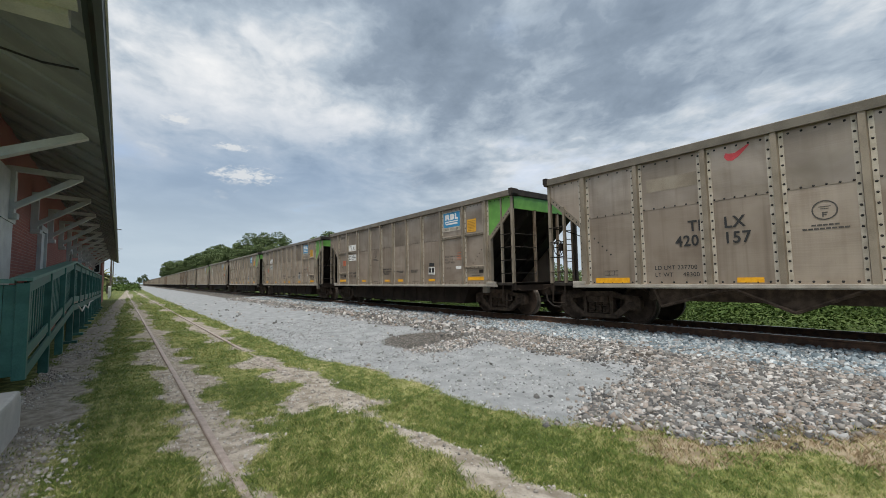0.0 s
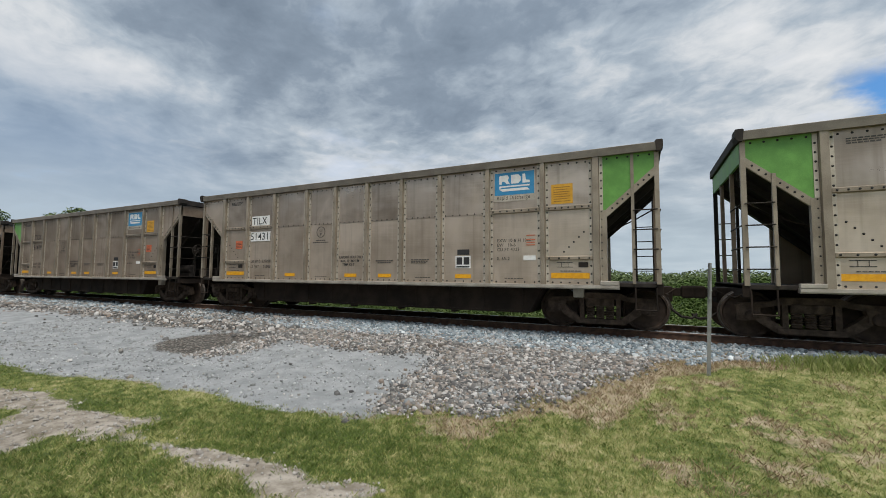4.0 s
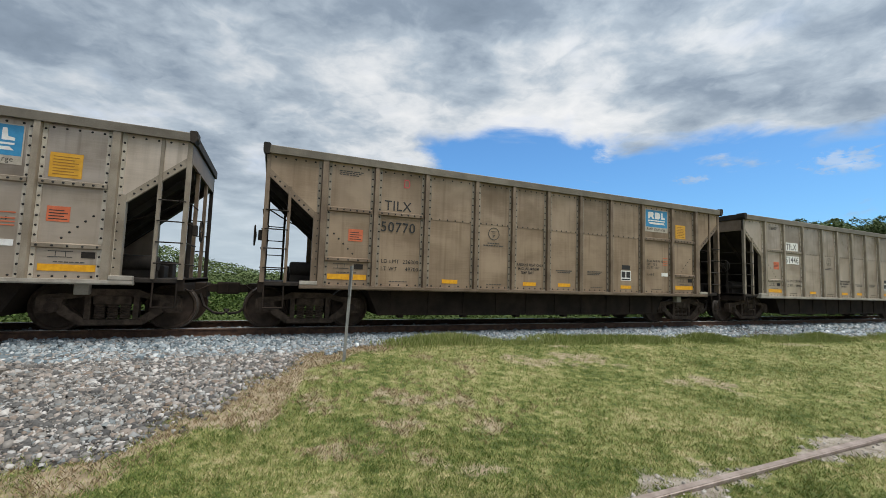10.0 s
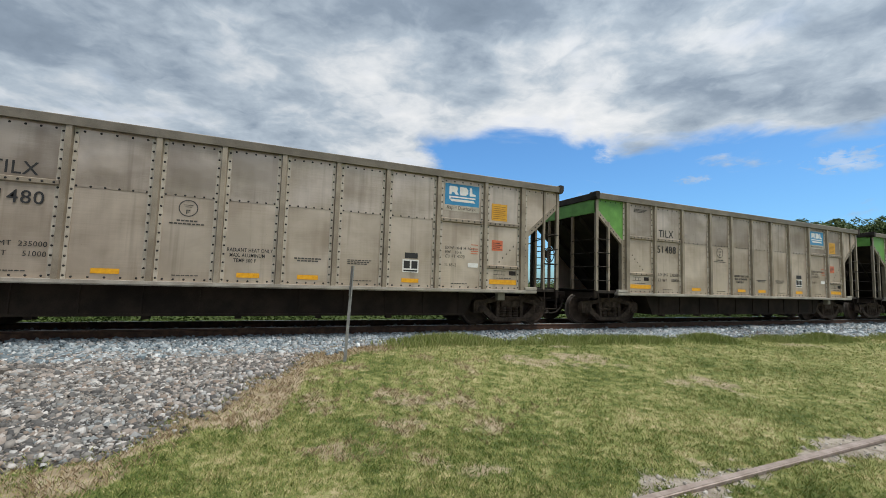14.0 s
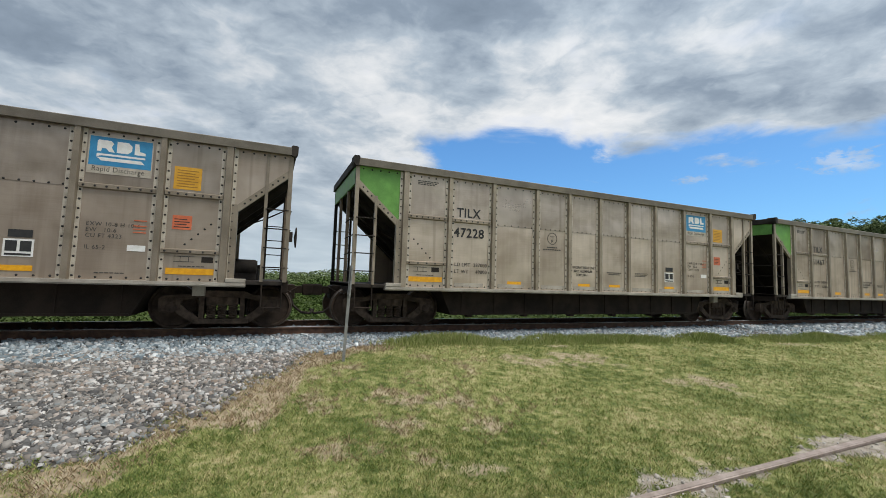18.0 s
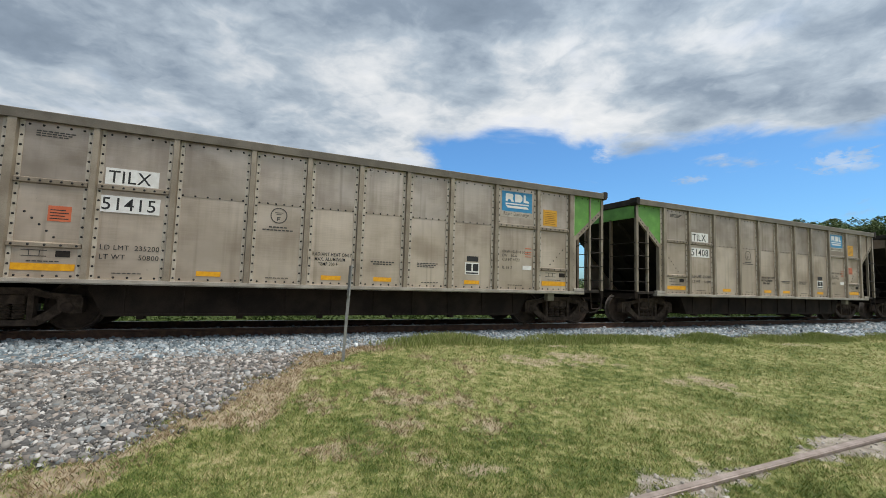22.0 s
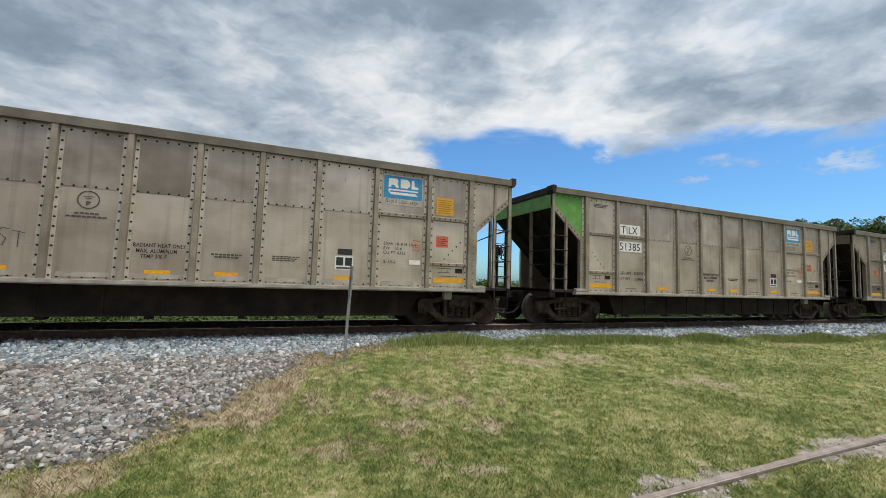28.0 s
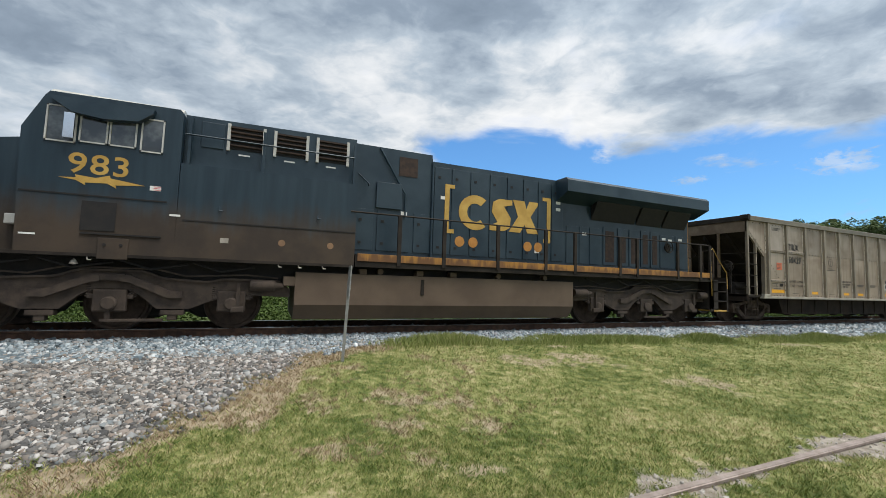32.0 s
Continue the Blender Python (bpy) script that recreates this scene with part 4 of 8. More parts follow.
def capsule(mb, pts, w, dy):
    n = 10
    for (ax, az), (bx, bz) in zip(pts[:-1], pts[1:]):
        d = math.atan2(bz - az, bx - ax)
        ring = []
        for k in range(n):
            t = d + math.pi / 2 + math.pi * k / (n / 2 - 1) if k < n // 2 else d - math.pi / 2 + math.pi * (k - n // 2) / (n / 2 - 1)
            cx, cz = (ax, az) if k < n // 2 else (bx, bz)
            ring.append((cx + w / 2 * math.cos(t), YS - dy, cz + w / 2 * math.sin(t)))
        mb.poly(ring, [tuple(range(n))])
        dy += 0.00004
    return dy


def rounded(pts, k=4):
    """A closed outline eased through its corners."""
    out, n = [], len(pts)
    for i in range(n):
        p0, p1, p2, p3 = (Vector(pts[(i + d) % n]) for d in (-1, 0, 1, 2))
        for j in range(k):
            t = j / k
            q = 0.5 * (2 * p1 + (p2 - p0) * t + (2 * p0 - 5 * p1 + 4 * p2 - p3) * t * t + (3 * p1 - p0 - 3 * p2 + p3) * t ** 3)
            out.append((q.x, q.y))
    return out


def paint(car, layers):
    """Sprayed shapes on the car's side. Each layer: material, list of outlines or lines, width of the line (0: filled), rounded or not."""
    lift = 0.0180
    for mat, shapes, width, ease in layers:
        mb = MB()
        for pts in shapes:
            if width:
                line = rounded(pts) if ease else list(pts)
                lift = capsule(mb, line + line[:1] if ease else line, width, lift)
            else:
                mb.poly([(x, YS - lift, z) for x, z in (rounded(pts) if ease else pts)], [tuple(range(len(pts) * (4 if ease else 1)))])
                lift += 0.00006
        lift += 0.0006
        put("graffiti", mb.mesh("graffiti", 1, fix=False), car, mat, None, "sprayed graffiti")
        over = MB()
        for x in RIBS:
            bm = bmesh.new()
            bm.from_mesh(mb.mesh("graffiti", 1, fix=False))
            for side in (-1, 1):
                bmesh.ops.bisect_plane(bm, geom=bm.verts[:] + bm.edges[:] + bm.faces[:], plane_co=(x + side * 0.045, 0, 0), plane_no=(side, 0, 0), clear_outer=True)
            for v in bm.verts:
                v.co.y -= 0.0685
            over.take(bm)
        if over.f:
            put("graffiti", over.mesh("graffiti", 1, fix=False), car, mat, None, "sprayed graffiti")


def spray(name, seed, x0, x1, z0, z1, letters, width, fill=False, halo=1.5):
    rnd = random.Random(seed)
    out, body, light = MB(), MB(), MB()
    step, h = (x1 - x0) / letters, z1 - z0
    lift = [0.013, 0.0168, 0.0205]
    for i in range(letters):
        lean, grow = rnd.uniform(-0.12, 0.2), rnd.uniform(0.85, 1.15)
        for line in rnd.choice(STROKES):
            pts = []
            for u, v in line:
                v = min(1.0, v * grow) * 0.9 + rnd.uniform(0, 0.08)
                pts.append((x0 + (i + 0.02 + u * 0.98 + lean * (v - 0.5) + rnd.uniform(-0.04, 0.04)) * step, z0 + v * h))
            if fill:
                lift[0] = capsule(out, pts, width * halo, lift[0])
                lift[1] = capsule(body, pts, width, lift[1])
                lift[2] = capsule(light, [(a - width * 0.15, b + width * 0.18) for a, b in pts], width * 0.18, lift[2])
            else:
                lift[0] = capsule(out, pts, width, lift[0])
    if fill:
        return out.mesh(name, 1, fix=False), body.mesh(name, 1, fix=False), light.mesh(name, 1, fix=False)
    return (out.mesh(name, 1, fix=False),)


def make_car(number, green, tone, patch=False, lt=("235000", "51000"), heavy=False, bottom_row=False, extra=(), hue="", M=M, RIBS=RIBS):
    """One coal car. green: the end whose corner plates are green ('L', 'R' or ''); the brake end is the other one."""
    variant = M is MV
    brake = {"L": "R", "R": "L", "": "L"}[green]
    look_words = {0: "pale aluminium", 1: "dull grey aluminium", 2: "brown grimy aluminium"}[tone]
    end_words = ", green plates at one end" if green else ""
    car = thing("coal_hopper_car", "%s ribbed coal car%s%s" % (look_words, end_words, hue), "railroad car", group="coal train")
    metal, rib = ALU[tone], RIB[tone]
    for i in range(10):
        put("lower_panel", M["panel%d" % i], car, metal)
        put("upper_panel", M["upper%d" % i], car, SHEET[tone])
    for i in range(11):
        r = put("rib", M["rib%d" % i], car, rib)
        put("rivet_strip", M["flange%d" % i], r, FLANGE if tone < 2 else RIB[1])
    tagged(put("rivets", M["rivets"], car, RIVETM, None, "dark rivet heads"), kind="stuff")
    for k in (("bar0", "bar1", "bar8", "bar9", "low0", "low9") if not variant else ()):
        put("stiffener", M[k], car, rib)
    put("top_chord", M["chord"], car, CHORD)
    put("top_chord", M["far_chord"], car, CHORD)
    put("side_sill", M["sill"], car, SILLW if tone < 2 else rib)
    put("far_side_wall", M["far"], car, metal)
    h = put("hopper_trough", M["hopper"], car, UNDER if not variant else TRUCKM, None, "dark brown hopper trough")
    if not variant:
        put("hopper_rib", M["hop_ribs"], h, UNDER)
    for k in "LR":
        g = green == k
        put("end_plate", M["end_plate" + k], car, GREEN if g else metal, None, "green end plate" if g else "")
        put("edge_angle", M["edge_angle" + k], car, rib)
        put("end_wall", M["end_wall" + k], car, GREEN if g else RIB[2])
        put("end_chord", M["end_chord" + k], car, DARK)
        put("corner_cap", M["corner_cap" + k], car, DARK)
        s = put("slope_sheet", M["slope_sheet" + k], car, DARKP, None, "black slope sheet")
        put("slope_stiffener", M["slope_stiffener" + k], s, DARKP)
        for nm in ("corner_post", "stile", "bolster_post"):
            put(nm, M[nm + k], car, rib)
        # end posts, far posts and rungs carry the end bay's shade in their dark colours
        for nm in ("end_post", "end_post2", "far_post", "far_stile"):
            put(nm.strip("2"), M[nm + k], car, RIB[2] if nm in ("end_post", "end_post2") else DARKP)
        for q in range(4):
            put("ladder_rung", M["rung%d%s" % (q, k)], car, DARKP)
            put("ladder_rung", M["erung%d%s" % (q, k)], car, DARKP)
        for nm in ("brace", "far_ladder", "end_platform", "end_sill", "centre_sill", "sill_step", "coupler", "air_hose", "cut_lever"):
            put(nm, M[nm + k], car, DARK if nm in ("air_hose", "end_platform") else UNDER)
        put("bearing_bracket", M["bearing_bracket" + k], car, SILLW)
        if k == brake:
            for nm in ("brake_wheel", "brake_gear_box", "air_reservoir", "brake_valve"):
                put(nm, M[nm + k], car, DARK)
    wheels = []
    for x in (1.10, 13.12):
        wheels += truck(car, x)
    if variant:
        for txt, x, z in (("TI", 3.56, 2.08), ("LX", 4.20, 2.08), ("420", 3.30, 1.78), ("157", 4.18, 1.78)):
            put("car_number", text_mesh(txt, 0.31, 0.006, 0.92), car, LETTER, (x, YS - 0.012, z))
        put("load_limit", text_mesh("LD LMT 237700", 0.125, 0, 0.95), car, LETTER, (2.84, YS - 0.004, 1.30))
        put("light_weight", text_mesh("LT WT     48300", 0.125, 0, 0.95), car, LETTER, (2.84, YS - 0.004, 1.15))
        put("round_stencil", M["round_mark"], car, GREYL, (5.66, YS - 0.004, 2.22))
        put("small_print", M["bars_round"], car, GREYL, (5.66, YS - 0.004, 2.22))
        for x in (1.4, 12.3):
            put("reflector", M["stripe_long"], car, YELLOW, (x, YS - 0.006, 1.02), "yellow reflective strip")
            put("stencil_symbol", M["symbol"], car, GREYL, (x + 0.25, YS - 0.004, 1.20))
        for x in (4.36, 6.6, 9.8):
            put("reflector", M["stripe"], car, YELLOW, (x, YS - 0.006, 1.02), "yellow reflective strip")
        bird = MB().prism([(4.28, 3.46), (4.31, 3.53), (4.37, 3.51), (4.46, 3.50), (4.68, 3.62), (4.70, 3.60), (4.52, 3.42), (4.42, 3.36), (4.33, 3.38)], "y", YS - 0.012, YS - 0.009)
        part("painted_bird", bird, REDP, car, "small red bird painted on the panel")
        part("worn_patch", MB().box(2.75, 3.78, YS - 0.011, YS - 0.009, 3.02, 3.30), RIB[0], car, "worn pale paint patch")
        return car, wheels
    # lettering and placards
    if patch:
        put("white_patch", M["patch"], car, WHITE, (2.55, YS - 0.010, 2.76))
        put("white_patch", M["patch2"], car, WHITE, (2.50, YS - 0.010, 2.25))
    b = 0.006 if heavy else 0.0015
    tag(car, 1, 2.76, "TILX", 0.325, LETTER, b, 0.93, "reporting_mark", 0.20)
    tag(car, 1, 2.26, number, 0.325, LETTER, b, 0.98, "car_number", 0.13)
    tag(car, 1, 1.53, "LD LMT  " + lt[0], 0.128, LETTER, 0, 0.95, "load_limit", 0.17)
    tag(car, 1, 1.36, "LT WT     " + lt[1], 0.128, LETTER, 0, 0.95, "light_weight", 0.17)
    put("round_stencil", M["round_mark"], car, GREYL, (5.49, YS - 0.004, 2.41))
    put("small_print", M["bars_round"], car, GREYL, (5.49, YS - 0.004, 2.41))
    put("heat_warning", text_mesh("RADIANT HEAT ONLY\n  MAX. ALUMINUM\n     TEMP 300 F", 0.105, 0.001, 0.75), car, LETTER, (6.20, YS - 0.004, 1.62))
    put("small_print", M["bars_mid"], car, GREYL, (7.75, YS - 0.004, 1.48))
    put("small_print", M["bars_fine"], car, GREYL, (8.86, YS - 0.004, 1.50))
    put("dimension_stencil", text_mesh("EXW 10-8 H 10-4\nEW   10-6\nCU FT 4323\n\nIL 65-2", 0.105, 0, 0.95), car, GREYL, (10.92, YS - 0.004, 1.95))
    put("small_print", M["bars_fine"], car, GREYL, (1.8, YS - 0.012, 3.48))
    for x in (2.75, 5.3, 8.7, 11.1):
        put("small_print", M["bars_sill"], car, GREYL, (x, YS - 0.004, 1.10))
    for x in (1.36, 12.17):
        put("reflector", M["stripe_long"], car, YELLOW, (x, YS - 0.006, 1.12), "yellow reflective strip")
        put("stencil_symbol", M["symbol"], car, GREYL, (x + 0.12, YS - 0.004, 1.36))
        put("tag_slot", M["grip_dark"], car, DARK, (x + 0.58, YS - 0.004, 1.36))
        put("small_print", M["bars_sill"], car, GREYL, (x + 0.2, YS - 0.004, 1.27))
    for x in (4.07, 6.40, 7.55, 9.84):
        put("reflector", M["stripe"], car, YELLOW, (x, YS - 0.006, 1.10), "yellow reflective strip")
    put("orange_placard", M["placard_o"], car, ORANGE, ((1.78 if brake == "L" else 12.22), YS - 0.006, 1.98), "faded orange placard")
    put("small_print", M["placard_o_text"], car, LETTER, ((1.78 if brake == "L" else 12.22), YS - 0.008, 1.98))
    put("yellow_placard", M["placard_y"], car, YELPL, (12.19, YS - 0.014, 2.76), "yellow placard")
    put("small_print", M["placard_y_text"], car, OCHRE, (12.19, YS - 0.016, 2.76))
    lg = put("logo_panel", M["logo_back"], car, FLANGE, (10.85, YS - 0.014, 2.90), "blue and white logo panel")
    put("logo_field", M["logo_blue"], lg, BLUEL)
    put("logo_mark", M["logo_mark"], lg, WHITE)
    put("logo_line", text_mesh("Rapid Discharge", 0.13, 0.0, 0.86), lg, GREYL, (0.07, -0.002, 0.045))
    st = put("stencil_plate", M["stencil_frame"], car, WHITE, (10.05, YS - 0.004, 1.34), "white plate with black blocks")
    put("stencil_block", M["stencil_dark"], st, LETTER)
    put("white_plate", M["plate_white"], car, WHITE, (11.55, YS - 0.004, 1.52))
    put("red_notice", M["plate_red"], car, ORANGE, (11.62, YS - 0.004, 1.86))
    if bottom_row:
        for i in range(1, 10):
            put("white_plate", M["label_row"], car, SILLW, (RIBS[i] + 0.18, YS - 0.004, 1.03))
    if tone == 2:
        put("painted_letter", M["letter_D"], car, REDP, (3.03, YS - 0.012, 3.32))
    if number == "50819":
        put("chalk_writing", text_mesh("WHAT\n   I\n LIVE\nFOR.", 0.19, 0.0, 0.95), car, CHALK, (1.48, YS - 0.012, 3.42), "white hand-painted words")
    if number == "50421":
        # an older mark shows under the new one
        tag(car, 1, 2.79, "TILX", 0.325, GREYL, 0.006, 0.93, "reporting_mark", 0.14)
        tag(car, 1, 2.29, "50127", 0.325, GREYL, 0.006, 0.98, "car_number", 0.18)
    if number in PAINTED:
        paint(car, PAINTED[number]())
    for mats, args in extra:
        for me, mt in zip(spray("graffiti", *args), mats):
            if me is not None:
                put("graffiti", me, car, mt, None, "sprayed graffiti")
    return car, wheels


# ---------------- locomotive ----------------
# its space: x along the track as it stands at the end, y from the middle of the track, z above the rail
def grimed(name, paint1, paint2, dust1, dust2, lo, hi, rough=0.5, z0=0.0):
    """Paint with brown road dust that the wheels throw up over the lower body."""
    m, nd, bsdf = material(name)
    v = coords(nd)
    zz = nd.add("ShaderNodeSeparateXYZ", inputs={0: v}).outputs[2]
    n, fine = nd.noise(v, 1.3, 6, 0.6), nd.noise(v, 30, 4)
    streak = nd.noise(nd.add("ShaderNodeMapping", inputs={0: v, 3: (6, 6, 0.5)}).outputs[0], 1.0, 5)
    lvl = nd.math("ADD", zz, nd.math("MULTIPLY", nd.math("SUBTRACT", n, 0.5), 0.9))
    lvl = nd.math("ADD", lvl, nd.math("MULTIPLY", nd.math("SUBTRACT", streak, 0.5), 0.8))
    d = nd.math("SUBTRACT", 1.0, nd.step(lvl, lo, hi))
    paint = nd.mix(nd.step(streak, 0.35, 0.7), paint1, paint2)
    dust = nd.mix(nd.step(n, 0.35, 0.65), dust1, dust2)
    col = nd.mix(nd.math("MULTIPLY", d, 0.92), paint, dust)
    nd.l.new(col, bsdf.inputs["Base Color"])
    nd.l.new(nd.math("ADD", nd.math("MULTIPLY", d, 0.3), rough), bsdf.inputs["Roughness"])
    bump(nd, bsdf, nd.math("ADD", nd.math("MULTIPLY", n, 0.8), nd.math("MULTIPLY", fine, 0.1)), 0.25, 0.012)
    return m


# the road dust is toned down, with the lower body's shadow in its colour
LOCO = grimed("dark_blue_loco_paint", (0.009, 0.024, 0.037), (0.019, 0.038, 0.053), (0.035, 0.0215, 0.012), (0.060, 0.038, 0.021), 1.95, 2.75, 0.42)
HOODP = plain("dark_blue_hood_paint", (0.009, 0.024, 0.037), (0.024, 0.044, 0.060), 0.40, 0.0, 1.6, 0.12)
LOCOTOP = plain("pale_roof_paint", (0.34, 0.34, 0.31), (0.44, 0.43, 0.39), 0.6)
SILLY = grimed("yellow_walkway_sill", (0.27, 0.12, 0.018), (0.36, 0.165, 0.025), (0.11, 0.052, 0.022), (0.17, 0.08, 0.032), 1.57, 1.78)
TANKM = plain("dusty_tank_steel", (0.09, 0.06, 0.039), (0.135, 0.094, 0.063), 0.7, 0.0, 1.2, 0.15)
LTRUCK = plain("dusty_loco_truck", (0.032, 0.022, 0.016), (0.076, 0.054, 0.039), 0.8, 0.0, 4.0, 0.35)
LGOLD = plain("worn_gold_paint", (0.42, 0.245, 0.045), (0.55, 0.345, 0.08), 0.55, 0.0, 3.0, 0.05)
DOTS = plain("orange_dots", (0.40, 0.17, 0.03), (0.50, 0.23, 0.05), 0.55)
FADED = plain("faded_orange_dot", (0.20, 0.115, 0.06), (0.26, 0.15, 0.08), 0.6)
REARO = plain("grimy_orange_paint", (0.26, 0.12, 0.018), (0.38, 0.185, 0.03), 0.6, 0.0, 2.0, 0.1)
SCREEN = plain("rusty_screen", (0.02, 0.012, 0.009), (0.055, 0.032, 0.022), 0.8, 0.1, 9.0)
FRAMEW = plain("white_window_frame", (0.42, 0.41, 0.38), (0.56, 0.55, 0.51), 0.5)
BLACKV = plain("black_vent", (0.008, 0.007, 0.007), (0.02, 0.017, 0.015), 0.8)
m_, nd_, b_ = material("cab_glass")
b_.inputs["Base Color"].default_value = (0.05, 0.06, 0.065, 1)
b_.inputs["Roughness"].default_value = 0.08
b_.inputs["Specular IOR Level"].default_value = 0.9
nd_.l.new(nd_.mix(nd_.step(nd_.noise(coords(nd_), 3, 4), 0.4, 0.7), (0.03, 0.036, 0.04), (0.12, 0.13, 0.13)), b_.inputs["Base Color"])
GLASS = m_
MIRROR = plain("mirror_glass", (0.78, 0.79, 0.8), (0.82, 0.83, 0.84), 0.14, 1.0, 5.0, 0.0)


def build_loco():
    lo = thing("diesel_locomotive", "dark blue diesel freight locomotive with gold lettering, grimy lower body", "locomotive", group="coal train")
    H = 1.5
    # cab and nose
    cab = part("cab", MB().prism([(-4.05, 1.45), (-4.12, 3.62), (-3.84, 4.24), (-3.78, 4.32), (-1.80, 4.36), (-1.74, 4.30), (-1.72, 1.45)], "y", -H, H), LOCO, lo, "dark blue cab over brown road dust")
    part("nose", MB().prism([(-4.12, 1.45), (-4.12, 3.55), (-4.5, 3.48), (-5.35, 3.30), (-5.55, 3.1), (-5.6, 1.45)], "y", -1.1, 1.1), LOCO, lo)
    part("cab_roof", MB().prism([(-1.40, 4.30), (-1.2, 4.46), (0, 4.52), (1.2, 4.46), (1.40, 4.30)], "x", -3.86, -1.78), LOCOTOP, cab, "pale grey cab roof")
    part("cab_seam", MB().prism([(-4.06, 2.49), (-4.06, 2.515), (-1.9, 2.515), (-1.9, 2.49)], "y", -H - 0.012, -H), BLACKV, cab)
    part("cab_seam", MB().box(-3.16, -1.95, -H - 0.03, -H, 1.80, 1.83), BLACKV, cab)
    for x0, x1, z0, z1 in ((-3.80, -3.36, 3.42, 4.08), (-3.32, -2.90, 3.46, 3.98), (-2.88, -2.46, 3.46, 3.98), (-2.40, -2.03, 3.42, 4.08)):
        w = part("cab_window", MB().box(x0 + 0.03, x1 - 0.03, -H - 0.008, -H + 0.02, z0 + 0.03, z1 - 0.03), GLASS, cab, "dark cab window pane")
        f = MB()
        for a, b, c, d in ((x0, x1, z0, z0 + 0.026), (x0, x1, z1 - 0.026, z1), (x0, x0 + 0.026, z0, z1), (x1 - 0.026, x1, z0, z1)):
            f.box(a, b, -H - 0.022, -H, c, d)
        part("window_frame", f, FRAMEW, w, "white window frame")
    part("rear_view_mirror", MB().box(-3.50, -3.35, -H - 0.16, -H - 0.14, 3.47, 3.93, 0, 0.008), MIRROR, cab, "bright mirror beside the cab window")
    part("sunshade", MB().prism([(-3.74, 4.20), (-3.66, 4.12), (-3.40, 3.95), (-2.95, 3.90), (-2.42, 3.95), (-2.20, 4.14), (-2.18, 4.22)], "y", -H - 0.16, -H), HOODP, cab, "dark awning over the cab windows")
    part("cab_vent", MB().box(-3.18, -2.67, -H - 0.012, -H, 1.87, 2.40), BLACKV, cab, "black cab vent")
    part("step_plate", MB().box(-2.90, -2.44, -H - 0.02, -H, 1.36, 1.75, 0, 0.01), LOCO, cab)
    for x in (-2.8, -2.55):
        part("bolt", MB().lathe([(-H - 0.03, 0.0), (-H - 0.03, 0.03), (-H - 0.02, 0.03)], "y", (x, 0, 1.62), 8), BLACKV, cab)
    part("number_lamp", MB().box(-4.30, -4.12, -H + 0.2, -H + 0.5, 1.92, 2.10, 0, 0.02), FRAMEW, cab)
    put("road_number", text_mesh("983", 0.52, 0.006, 1.15), cab, LGOLD, (-3.45, -H - 0.003, 2.90), "gold road number")
    part("lightning_stripe", MB().prism([(-3.55, 2.79), (-3.30, 2.76), (-3.16, 2.68), (-3.17, 2.73), (-2.85, 2.75), (-2.70, 2.67), (-2.72, 2.73), (-2.26, 2.77), (-2.80, 2.85), (-2.82, 2.90), (-3.02, 2.83), (-3.32, 2.86), (-3.30, 2.81)], "y", -H - 0.006, -H), LGOLD, cab, "gold lightning stripe")
    fl = part("flag_decal", MB().box(-2.19, -2.01, -H - 0.004, -H, 2.70, 2.79), WHITE, cab, "small flag decal")
    part("flag_stripe", MB().box(-2.13, -2.01, -H - 0.006, -H - 0.004, 2.71, 2.72).box(-2.13, -2.01, -H - 0.006, -H - 0.004, 2.74, 2.75).box(-2.13, -2.01, -H - 0.006, -H - 0.004, 2.77, 2.78), REDP, fl)
    part("white_label", MB().box(-1.84, -1.66, -H - 0.004, -H, 2.24, 2.28), WHITE, cab)
    part("sill_label", MB().box(-4.0, -3.78, -H - 0.004, -H, 1.74, 1.77), WHITE, cab)
    mb = MB().path([(-3.95, -0.9, 4.05), (-4.1, -0.9, 4.2), (-4.0, -0.9, 4.32), (-3.8, -0.9, 4.3)], 0.02)
    part("windshield_grab", mb, HOODP, cab)
    for x in (-3.0, -2.85, -2.7):
        part("antenna", MB().tube((x, -0.6, 4.42), (x, -0.6, 4.58), 0.012), HOODP, cab)
    part("air_horn", MB().box(-2.3, -1.95, -0.75, -0.45, 4.50, 4.56, 0, 0.01).tube((-2.25, -0.6, 4.36), (-2.25, -0.6, 4.5), 0.02).tube((-2.0, -0.6, 4.36), (-2.0, -0.6, 4.5), 0.02), HOODP, cab)
    # lower equipment case behind the cab
    part("equipment_case", MB().prism([(-1.72, 1.45), (-1.72, 3.30), (1.74, 3.30), (1.74, 1.45)], "y", -H, H), LOCO, lo, "dusty brown equipment case")
    part("case_seam", MB().box(-1.62, 1.72, -H - 0.01, -H, 2.17, 2.195), BLACKV, lo)
    for x in (-1.0, 0.9):
        part("lift_lug", MB().path([(x, -H - 0.01, 2.5), (x, -H - 0.03, 2.42), (x + 0.06, -H - 0.03, 2.42)], 0.012), HOODP, lo)
    part("builder_decal", MB().box(-0.95, -0.8, -H - 0.003, -H, 1.78, 1.88), SILLW, lo)
    for x in (0.2, 1.2):
        part("faded_dot", MB().lathe([(-H - 0.003, 0.0), (-H - 0.003, 0.07)], "y", (x, 0, 1.85), 14), FADED, lo)
    # tall blower hood with screens
    part("blower_hood", MB().prism([(-1.74, 3.25), (-1.74, 4.36), (1.72, 4.42), (1.72, 3.25)], "y", -1.25, 1.25), HOODP, lo)
